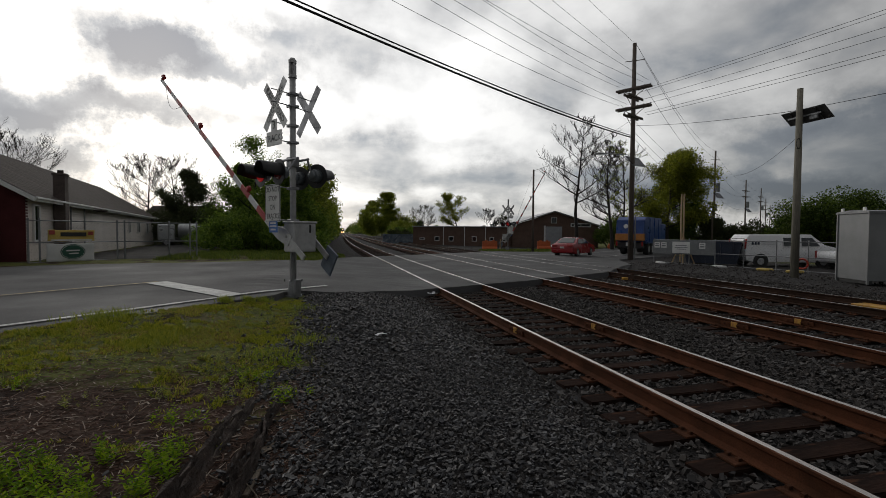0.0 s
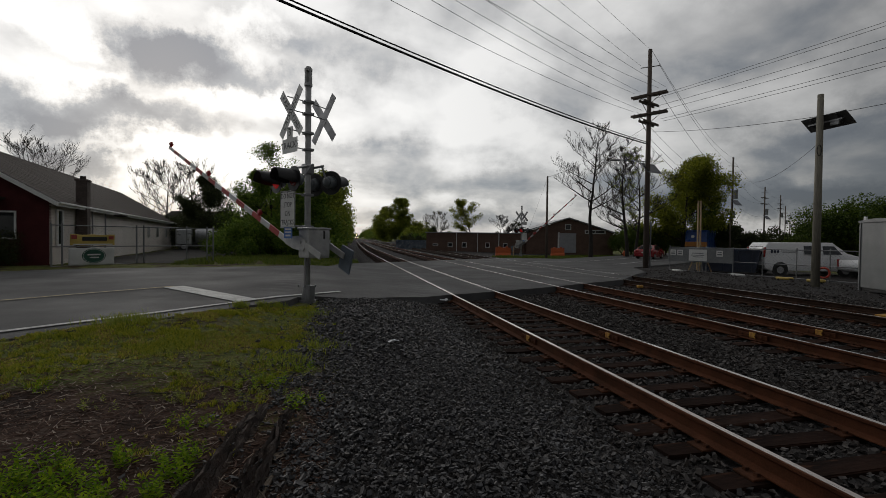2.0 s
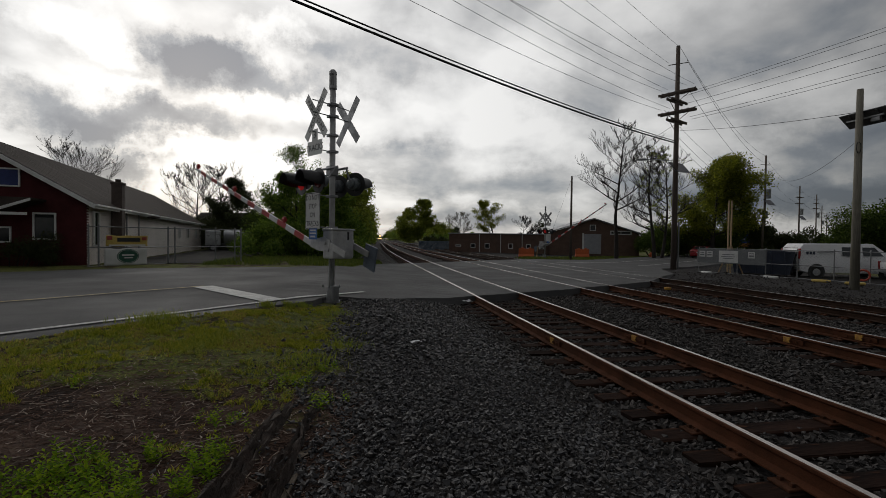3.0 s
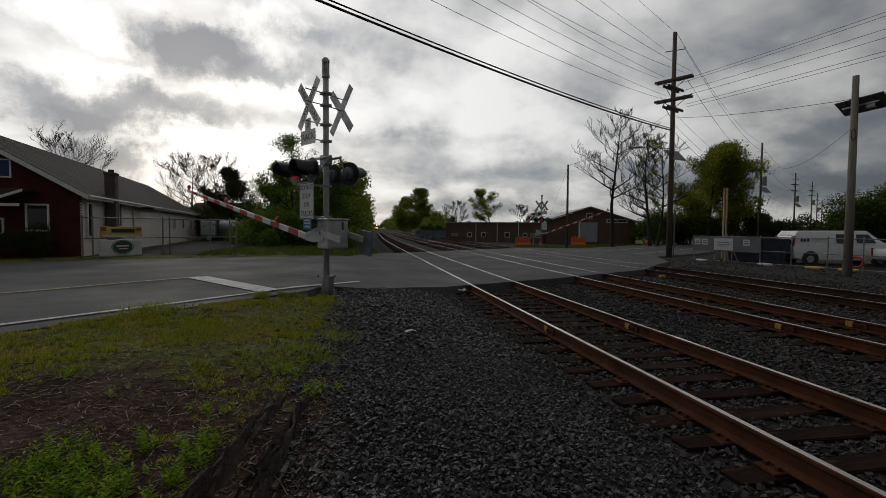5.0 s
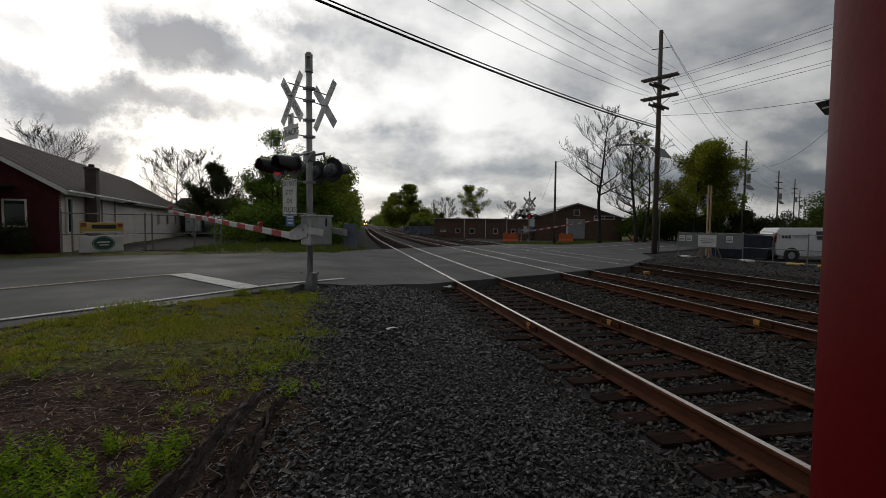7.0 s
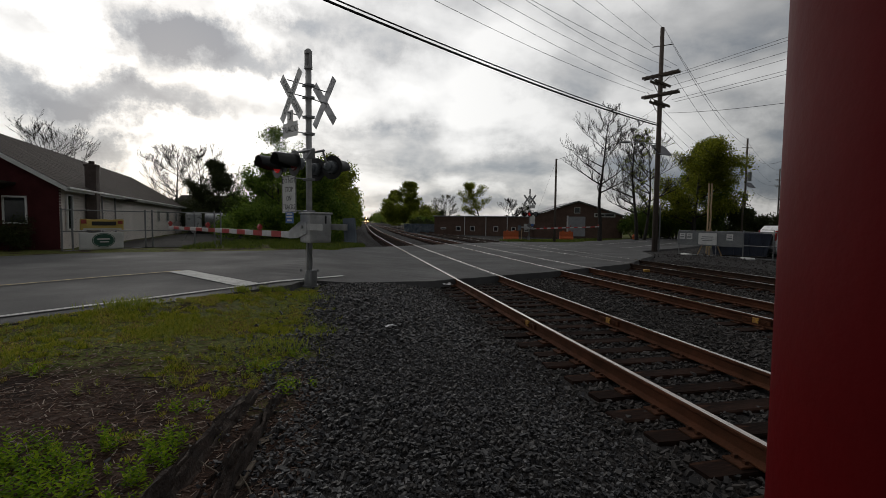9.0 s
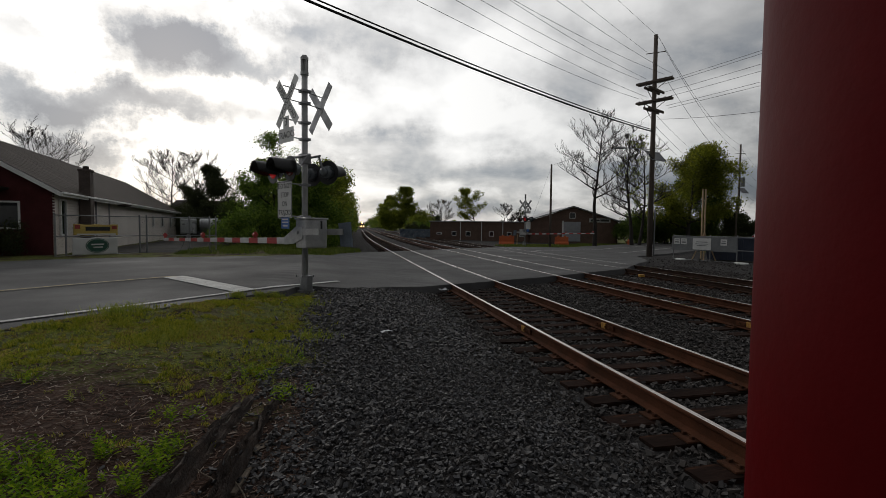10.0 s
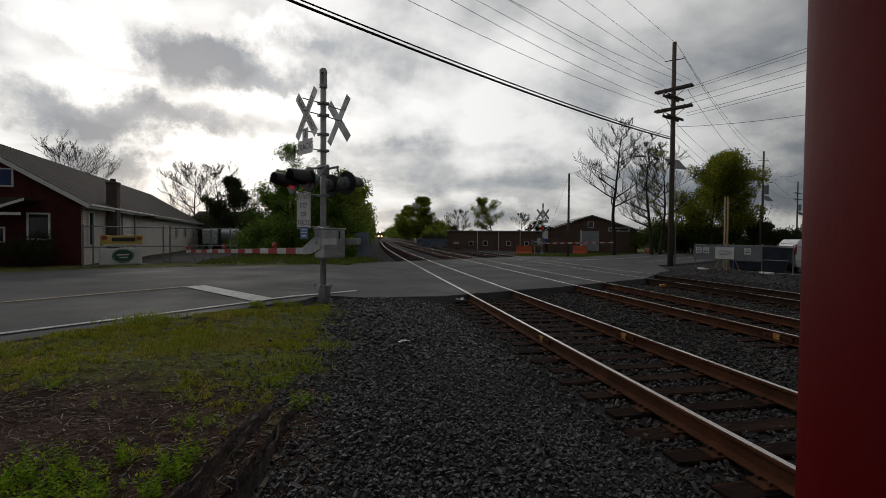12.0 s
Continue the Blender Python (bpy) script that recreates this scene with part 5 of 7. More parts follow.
tree((30.2, 104.0, -0.3), 10.4, 0.9, 0.22, "olive", 6500, 0.15, 44, "half-leafed tree behind the brick wing", clump=1.0, thin=0.016)
tree((26.5, 72.0, -0.3), 5.6, 0.8, 0.12, None, 0, 0.1, 45, "small bare tree behind the wing", levels=5, thin=0.013)
tree((34.0, 86.0, -0.3), 5.6, 0.8, 0.12, "dark", 1200, 0.1, 46, "small dark tree behind the brick wing", clump=0.6)
shrub((32.0, 120.0, -0.3), 34.0, 5.0, 4.0, "dark", 9000, 0.2, 47, "dark green far hedge row", "hedge")
for k, (x, y, h) in enumerate(((28, 165, 6), (31, 200, 8), (36, 320, 11), (41, 420, 12), (45, 520, 12), (49, 640, 12))):
    shrub((12.7 + bend(y) + (17 if y < 250 else 11), y, -0.4), 16.0, 44.0, h + (3 if y > 250 else 0), "lime" if k % 2 else "green", 7000, 0.38, 50 + k, "green trees along the railway line", "tree_row")
for k, (x, y, h) in enumerate(((6, 205, 10), (10, 260, 10), (15, 340, 11), (0, 430, 11), (0, 530, 12), (0, 640, 12))):
    shrub((4.33 + bend(y) - 12.5, y, -0.4), 13.0, 50.0, h, "lime" if k % 2 else "green", 6000, 0.4, 60 + k, "green trees along the railway line", "tree_row")
# right of the hall
tree((27.8, 47.6, -0.35), 13.9, 0.62, 0.27, "bud", 780, 0.045, 71, "tall bare tree with a few buds on a grass verge", levels=5, trunk_share=0.34, clump=0.5, thin=0.013)
tree((34.2, 50.2, -0.4), 13.4, 0.6, 0.26, "bud", 1320, 0.045, 72, "tall half-bare tree with leaning stems", levels=5, trunk_share=0.25, clump=0.6, thin=0.013, lean=(0.1, 0))
tree((35.4, 50.6, -0.4), 12.6, 0.7, 0.22, "lime", 1800, 0.09, 73, "tall half-bare tree with leaning stems", levels=5, trunk_share=0.25, clump=0.6, thin=0.013, lean=(-0.12, 0.05))
tree((44.2, 53.0, -0.4), 11.6, 1.05, 0.34, "olive", 26000, 0.16, 84, "large yellow-green spring tree behind the road", clump=1.7, trunk_share=0.2)
tree((49.5, 56.5, -0.4), 9.6, 0.9, 0.25, "dim_green", 13000, 0.17, 75, "dense green tree behind the road", clump=1.0, trunk_share=0.2)
shrub((40.5, 57.5, -0.4), 6.5, 4.0, 5.0, "dim_green", 9000, 0.13, 76, "pale green bushes behind the verge")
shrub((45.5, 58.0, -0.4), 13.0, 4.0, 5.5, "dim_green", 11000, 0.15, 77, "dense green bushes behind the road")
shrub((72.0, 68.0, -0.5), 34.0, 6.0, 5.2, "dark", 11000, 0.2, 78, "dark green far hedge behind the yard", "hedge")
shrub((90.0, 60.0, -0.5), 30.0, 8.0, 6.0, "dim_green", 9000, 0.24, 79, "green far bushes behind the yard", "hedge")
shrub((66.5, 46.5, -0.5), 14.0, 6.0, 9.0, "dim_green", 20000, 0.2, 80, "tall dense green trees behind the yard", "thicket")
shrub((74.0, 36.0, -0.5), 12.0, 14.0, 10.0, "dim_green", 20000, 0.22, 81, "tall dense green trees behind the yard", "thicket")
shrub((62.0, 49.5, -0.5), 6.0, 5.0, 7.6, "dim_green", 11000, 0.18, 82, "green bushes behind the yard")

shrub((44.5, 56.5, -0.4), 11.0, 4.0, 5.6, "dim_green", 10000, 0.16, 90, "tall yellow-green bushes behind the road", "thicket")
shrub((-4.0, 38.5, 0.0), 8.0, 4.0, 4.9, "green", 14000, 0.13, 91, "tall dense green bushes beside the yard", "thicket")
shrub((-1.7, 40.0, 0.0), 4.6, 5.0, 5.8, "lime", 9000, 0.13, 92, "tall yellow-green bushes beside the line", "thicket")
shrub((-11.0, 55.5, 0.0), 13.0, 3.0, 4.6, "dark", 9000, 0.12, 93, "dark tall bushes behind the yard", "thicket")
shrub((-7.0, 44.0, 0.0), 5.0, 3.0, 3.8, "dark", 7000, 0.1, 94, "dark green bushes beside the yard drive", "thicket")
shrub((-18.0, 69.0, 0.0), 15.0, 4.0, 5.6, "dark", 9000, 0.14, 95, "dark tall bushes far behind the yard", "thicket")
shrub((-17.8, 60.5, 0.0), 11.0, 3.0, 5.0, "dark", 9000, 0.12, 96, "dark hedge behind the tank truck", "hedge")
shrub((-7.4, 44.5, 0.0), 3.6, 3.0, 4.3, "dim_green", 8000, 0.12, 97, "dense green bushes behind the yard fence", "thicket")
shrub((58.3, 55.0, -0.5), 15.4, 4.0, 4.8, "dark", 13000, 0.17, 98, "dark olive hedge behind the yard", "hedge")
# the woods that close the line's far end
for k in range(5):
    shrub((-40 + 40 * k, 900.0 + 30 * (k % 2), -0.5), 46.0, 20.0, 11.0 + 2 * (k % 3), "green", 3000, 1.0, 100 + k, "far green woods behind the line", "woods")


# ---------------------------------------------------------------- poles and wires
def insulator(bm, x, y, z):
    rod(bm, (x, y, z), (x, y, z + 0.06), 0.02, sides=6)
    rod(bm, (x, y, z + 0.05), (x, y, z + 0.17), 0.05, 0.035, 8)


def crossarm(root, z, length, turn, count=4):
    bm = bmesh.new()
    m = pose(0, 0, z, 0, 0, turn)
    for y in (-0.17, 0.17):
        box(bm, (length, 0.10, 0.16), (0, y, 0), (0, 0, 0), 0.01)
    for x in (-0.44, 0.44):
        rod(bm, (x * length, -0.2, 0), (x * length, 0.2, 0), 0.014, sides=6)
    for s in (-1, 1):
        rod(bm, (s * length * 0.32, 0.2, 0), (0, 0.16, -0.55), 0.022, sides=6)
    bmesh.ops.transform(bm, matrix=m, verts=bm.verts)
    arm = part("crossarm", bm, M["wood_pole"], root)
    for k in range(count):
        bm = bmesh.new()
        insulator(bm, -length / 2 + 0.12 + (length - 0.24) * k / (count - 1), 0.18, 0.06)
        bmesh.ops.transform(bm, matrix=m, verts=bm.verts)
        part("insulator", bm, M["sign_back"], arm, "grey insulator")
    return arm


def solar_panel(root, m, w, h):
    bm = bmesh.new()
    box(bm, (w, 0.035, h), (0, 0, 0), (0, 0, 0), 0.006)
    for x in (-w * 0.28, w * 0.28):
        box(bm, (0.05, 0.05, h * 0.9), (x, 0.04, 0))
    bmesh.ops.transform(bm, matrix=m, verts=bm.verts)
    p = part("solar_panel", bm, M["panel_back"], root, "dark solar panel on a tilted rack")
    bm = bmesh.new()
    box(bm, (w * 0.96, 0.008, h * 0.94), (0, -0.022, 0))
    bmesh.ops.transform(bm, matrix=m, verts=bm.verts)
    part("solar_cells", bm, M["panel_face"], p)
    return p


M["panel_back"] = mat("panel_back", (0.10, 0.10, 0.10), (0.07, 0.07, 0.07), rough=0.5, metal=0.2, scale=4, fine=30, bump=0.05)
M["panel_face"] = mat("panel_cells", (0.015, 0.02, 0.04), rough=0.15, scale=4, bump=0)
M["pole_box"] = mat("pole_box_grey", (0.22, 0.23, 0.24), rough=0.5, scale=4, bump=0.05)


def timber_pole(at, height, r, label, lean=0.0, shaft=None):
    root = empty("utility_pole", pose(*at, lean, lean * 0.5, 0), label, "utility pole", "utility poles")
    bm = bmesh.new()
    rod(bm, (0, 0, -0.4), (0, 0, height), r, r * 0.66, 14)
    part("pole_shaft", bm, shaft or M["wood_pole"], root, "", True)
    return root


# the tall one at the crossing
p = timber_pole((22.05, 30.2, -0.3), 15.6, 0.2, "tall dark timber utility pole with crossarms and many wires")
crossarm(p, 12.35, 2.5, -60, 6)
crossarm(p, 11.0, 2.5, -60, 6)
crossarm(p, 11.75, 2.2, 28, 4)
crossarm(p, 10.35, 2.2, 28, 4)
bm = bmesh.new()
rod(bm, (-0.65, 0.1, 14.25), (0.75, -0.1, 14.5), 0.03, sides=6)
part("top_bar", bm, M["wood_pole"], p)
bm = bmesh.new()
rod(bm, (0, 0, 7.6), (-1.9, 0.6, 7.75), 0.03, sides=8)
box(bm, (0.75, 0.26, 0.13), (-2.2, 0.7, 7.72), (0, 0, -17), 0.05)
part("street_light", bm, M["galv"], p, "grey street light on a thin arm")
solar_panel(p, pose(0.5, 0.3, 7.2, -40, 0, 20), 1.7, 1.0)
bm = bmesh.new()
rod(bm, (0.24, -0.15, 0), (0.24, -0.15, 3.3), 0.05, sides=8)
part("conduit", bm, M["galv"], p, "pale cable conduit on the pole")

# the pole with solar panels
p = timber_pole((20.0, 16.3, -0.3), 8.1, 0.17, shaft=M["wood_grey"], label= "grey timber pole with two solar panels and a coiled cable")
solar_panel(p, pose(0.34, -0.05, 6.98, -50, 0, 90), 1.85, 0.74)
bm = bmesh.new()
box(bm, (0.06, 1.4, 0.06), (0.2, -0.05, 6.95), (0, 0, 0))
for y in (-0.55, 0.45):
    rod(bm, (0.2, y, 6.95), (0.42, y, 7.05), 0.02, sides=6)
box(bm, (0.10, 0.34, 0.22), (0.26, -0.42, 6.86), (0, 0, 0), 0.015)
part("rack", bm, M["galv"], p, "steel rack for the panels")
me = sweep("cable_coil", [(-0.17 - 0.11 * math.sin(a), -0.14, 5.75 + 0.22 * math.cos(a)) for a in np.linspace(0, 11, 40)], 0.014, M["cable"])
c = new("cable_coil", me)
c.parent = p
c["label"] = "coiled black cable"

# the row of poles along the far road
POLES = [(61.5, 63.0, 15.6), (98.0, 91.0, 15.2), (128.0, 113.5, 16.2), (158.0, 138.0, 15.5), (195, 168, 15.5)]
for k, (x, y, h) in enumerate(POLES):
    p = timber_pole((x, y, -0.5), h, 0.19, "dark timber utility pole in the far row")
    crossarm(p, h - 4.2 if k == 0 else h - 2.6, 2.9, 20, 4)
    if k:
        crossarm(p, h - 4.0, 2.9, 20, 4)
    bm = bmesh.new()
    rod(bm, (-0.9, 0, h - 1.4), (0.9, 0, h - 1.4), 0.035, sides=6)
    part("top_bar", bm, M["wood_pole"], p)
    bm = bmesh.new()
    rod(bm, (0.35, -0.3, h - 6.6), (0.35, -0.3, h - 5.2), 0.3, sides=14)
    part("transformer", bm, M["pole_box"], p, "grey transformer drum")
    if k < 2:
        solar_panel(p, pose(0.6, -0.2, h - 7.2, -40, 0, 20), 2.2, 1.2)
p = timber_pole((50.5, 52.0, -0.5), 6.4, 0.14, "short dark timber pole with a small box")
bm = bmesh.new()
box(bm, (0.5, 0.4, 1.0), (0.1, -0.2, 5.7), (0, 0, 0), 0.05)
part("pole_box", bm, M["pole_box"], p)
p = timber_pole((20.5, 43.4, -0.2), 8.1, 0.13, "slim dark timber pole beside the road")
p = timber_pole((-12.6, 6.2, 0.2), 15.4, 0.2, "tall timber utility pole beside the near road")
crossarm(p, 12.0, 2.5, -60, 6)
crossarm(p, 10.7, 2.5, -60, 6)
p = timber_pole((27.5, -15.0, -0.4), 15.0, 0.2, "tall timber utility pole behind the lot")
crossarm(p, 12.35, 2.5, 10, 6)
crossarm(p, 10.95, 2.5, 10, 6)


def wire(a, b, sag, r=0.011, label="thin black overhead wire"):
    a, b = Vector(a), Vector(b)
    pts = []
    for k in range(25):
        s = k / 24
        q = a.lerp(b, s)
        q.z -= sag * 4 * s * (1 - s)
        pts.append(q)
    return tagged(new("overhead_wire", sweep("overhead_wire", pts, r, M["cable"], 4)), label, "wire", "overhead wires")


wire((22.05, 30.20, 15.30), (-12.40, 6.10, 16.46), 0.25)
wire((21.40, 30.30, 14.10), (-13.00, 6.40, 15.24), 0.30)
wire((21.50, 31.16, 12.42), (-12.95, 6.36, 12.07), 0.95)
wire((21.72, 30.77, 12.42), (-12.73, 5.97, 12.98), 0.95)
wire((22.38, 29.63, 12.42), (-12.07, 4.83, 10.73), 0.95)
wire((22.60, 29.24, 12.42), (-11.85, 4.44, 12.45), 0.95)
wire((21.50, 31.16, 11.07), (-12.95, 6.16, 10.54), 0.90)
wire((21.80, 30.63, 11.07), (-12.65, 5.63, 11.22), 0.90)
wire((22.05, 30.20, 8.55), (-12.70, 6.70, 8.77), 0.60, 0.045, "thick black bundled overhead cable")
wire((22.05, 30.20, 8.68), (-12.50, 6.50, 8.69), 0.55, 0.028, "thick black overhead cable")
for z, x0 in ((12.2, 0.9), (11.95, 0.5), (11.3, 0.1), (10.85, -0.3), (10.2, -0.6), (9.95, -0.9)):
    wire((22.6 + x0 * 0.3, 30.0 + x0, z), (28.3 + x0 * 0.3, -14.8, z), 0.6)
wire((22.2, 30.0, 9.4), (20.0, 16.3, 6.9), 0.15)
wire((20.0, 16.3, 6.9), (24.5, -12.0, 8.0), 0.5)
wire((20.0, 16.3, 5.8), (61.5, 63.0, 14.0), 2.2)
for za, zb, dx in ((15.3, 15.0, 0.1), (14.4, 13.6, 0.7), (12.2, 11.0, 1.0), (10.8, 11.0, -1.0), (9.0, 9.3, 0.1), (8.6, 8.0, 0.0)):
    wire((22.05 + dx, 30.2, za), (61.5 + dx, 63.0, zb), 1.3, 0.014)
for (x0, y0, h0), (x1, y1, h1) in zip(POLES, POLES[1:]):
    for dz, dx in ((0.6, 0), (4.0, 1.2), (4.0, -1.2), (7.0, 0)):
        wire((x0 + dx, y0, h0 - dz - 0.4), (x1 + dx, y1, h1 - dz - 0.4), 1.0, 0.016)
wire((22.0, 30.2, 9.9), (20.5, 43.4, 7.8), 0.4)
wire((20.5, 43.4, 7.7), (18.9, 46.5, 0.0), 0.0, 0.008, "thin guy wire of the slim pole")


# ---------------------------------------------------------------- vehicles
M["car_red"] = mat("car_paint_red", (0.26, 0.012, 0.018), (0.23, 0.010, 0.015), rough=0.25, scale=2, fine=30, bump=0.0, fine_amount=0.04, rough_var=0.05)
M["car_white"] = mat("car_paint_white", (0.74, 0.74, 0.75), (0.68, 0.68, 0.69), rough=0.3, scale=1.5, fine=30, bump=0.0, fine_amount=0.05, rough_var=0.06, spot=(0.45, 0.44, 0.42), spot_at=0.7)
M["truck_blue"] = mat("truck_paint_blue", (0.010, 0.050, 0.22), (0.008, 0.038, 0.16), rough=0.35, scale=1.2, fine=20, bump=0.02, fine_amount=0.08)
M["truck_orange"] = mat("truck_orange", (0.42, 0.17, 0.03), (0.33, 0.13, 0.03), rough=0.5, scale=2, fine=20)
M["rubber"] = mat("tyre_rubber", (0.018, 0.018, 0.018), (0.028, 0.027, 0.026), rough=0.9, scale=6, fine=40, bump=0.2)
M["rim"] = mat("wheel_rim", (0.40, 0.40, 0.41), (0.28, 0.28, 0.29), rough=0.4, metal=0.7, scale=6, fine=30, bump=0.03)
M["tail_red"] = mat("tail_light_red", (0.30, 0.015, 0.015), rough=0.2, scale=6, bump=0.05)
M["tail_lit"] = mat("tail_light_lit", (0.4, 0.02, 0.02), rough=0.2, bump=0, emit=(1, 0.06, 0.04), power=0.6)
M["tank_silver"] = mat("tank_silver", (0.42, 0.43, 0.44), (0.30, 0.31, 0.32), rough=0.35, metal=0.6, scale=1.5, fine=20, bump=0.03)
M["navy"] = mat("navy_paint", (0.018, 0.028, 0.055), (0.012, 0.018, 0.035), rough=0.5, scale=1.5, fine=20, bump=0.05)
M["orange_plastic"] = mat("orange_plastic", (0.55, 0.11, 0.02), (0.44, 0.09, 0.02), rough=0.5, scale=2, fine=20, bump=0.05)
M["hose_red"] = mat("hose_red", (0.45, 0.05, 0.025), (0.36, 0.04, 0.02), rough=0.5, scale=3, fine=30, bump=0.05)
M["panel_grey"] = mat("cabinet_grey", (0.23, 0.235, 0.24), (0.18, 0.185, 0.19), rough=0.42, metal=0.45, scale=0.8, fine=30, bump=0.05, fine_amount=0.08)
M["fence_board"] = mat("grey_board", (0.17, 0.18, 0.185), (0.13, 0.135, 0.14), rough=0.7, scale=1.5, fine=20)


def wheel(root, x, y, r, w, dual=False):
    s = 1 if y > 0 else -1
    bm = bmesh.new()
    rod(bm, (x, y - w / 2, r), (x, y + w / 2, r), r * 0.94, r * 0.94, 24)
    rod(bm, (x, y - w * 0.36, r), (x, y + w * 0.36, r), r, r, 24)
    t = part("wheel", bm, M["rubber"], root, "black rubber tyre on a metal rim")
    bm = bmesh.new()
    rod(bm, (x, y + s * w * 0.40, r), (x, y + s * (w / 2 + 0.008), r), r * 0.62, r * 0.56, 20)
    rod(bm, (x, y + s * w * 0.45, r), (x, y + s * (w / 2 + 0.03), r), r * 0.2, r * 0.16, 12)
    part("rim", bm, M["rim"], t)
    return t


def shell(outline, width, top_in, z_cut):
    """A body from its side outline (x, z): narrower above z_cut by top_in on each side, with rounded edges."""
    bm = bmesh.new()
    prism(bm, outline, -width / 2, width / 2)
    zt = max(z for _, z in outline)
    for v in bm.verts:
        if v.co.z > z_cut:
            f = (v.co.z - z_cut) / (zt - z_cut)
            v.co.y *= 1 - f * top_in * 2 / width
    es = [e for e in bm.edges if abs(abs(e.verts[0].co.y) - abs(e.verts[1].co.y)) < 0.3 and e.verts[0].co.y * e.verts[1].co.y > 0]
    bmesh.ops.bevel(bm, geom=es, offset=0.045, segments=2, affect="EDGES", profile=0.6)
    return bm


def slab(root, name, pts, thick, material, label=""):
    """A thin panel through four corners (in order), pushed out along its normal."""
    p = [Vector(q) for q in pts]
    nrm = (p[1] - p[0]).cross(p[3] - p[0]).normalized() * thick
    bm = bmesh.new()
    lo, hi = [bm.verts.new(q) for q in p], [bm.verts.new(q + nrm) for q in p]
    bm.faces.new(lo[::-1])
    bm.faces.new(hi)
    for i in range(4):
        bm.faces.new((lo[i], lo[(i + 1) % 4], hi[(i + 1) % 4], hi[i]))
    return part(name, bm, material, root, label)


def sedan():
    # nose towards +x, wheels on z = 0
    root = empty("car", Matrix.Identity(4), "red four-door saloon car driving away on the road", "car")
    body = [(-2.28, 0.35), (-2.32, 0.62), (-2.26, 0.93), (-1.75, 1.02), (-1.0, 1.40), (-0.35, 1.46), (0.35, 1.42), (1.15, 1.00), (2.0, 0.86), (2.30, 0.66), (2.32, 0.35), (1.85, 0.22), (-1.9, 0.22)]
    part("body", shell(body, 1.80, 0.24, 0.95), M["car_red"], root, "glossy red car body", True)
    slab(root, "rear_window", [(-1.72, 0.66, 1.06), (-1.72, -0.66, 1.06), (-1.05, -0.56, 1.395), (-1.05, 0.56, 1.395)], 0.02, M["glass"], "dark rear window")
    slab(root, "windscreen", [(1.08, -0.66, 1.06), (1.08, 0.66, 1.06), (0.42, 0.56, 1.40), (0.42, -0.56, 1.40)], 0.02, M["glass"], "dark windscreen")
    for s in (-1, 1):
        for x0, x1, xt0, xt1 in ((-1.35, -0.22, -0.92, -0.22), (-0.14, 0.85, -0.14, 0.38)):
            pts = [(x0, s * 0.875, 1.0), (x1, s * 0.875, 1.0), (xt1, s * 0.70, 1.36), (xt0, s * 0.70, 1.36)]
            slab(root, "side_window", pts if s < 0 else pts[::-1], 0.02, M["glass"], "dark side window")
        bm = bmesh.new()
        box(bm, (0.16, 0.42, 0.16), (-2.25, s * 0.62, 0.82), (0, 0, s * 8), 0.03)
        part("tail_light", bm, M["tail_red"], root, "red tail light")
        bm = bmesh.new()
        box(bm, (0.18, 0.10, 0.13), (0.75, s * 0.97, 1.02), (0, 0, 0), 0.03)
        part("wing_mirror", bm, M["car_red"], root)
        for x in (-1.38, 1.42):
            wheel(root, x, s * 0.80, 0.325, 0.21)
    bm = bmesh.new()
    box(bm, (0.16, 1.74, 0.26), (-2.27, 0, 0.42), (0, 0, 0), 0.05)
    part("bumper", bm, M["car_red"], root)
    bm = bmesh.new()
    box(bm, (0.02, 0.34, 0.13), (-2.335, 0, 0.70), (0, 0, 0), 0.004)
    part("number_plate", bm, M["sign_white"], root, "plain pale number plate")
    return root


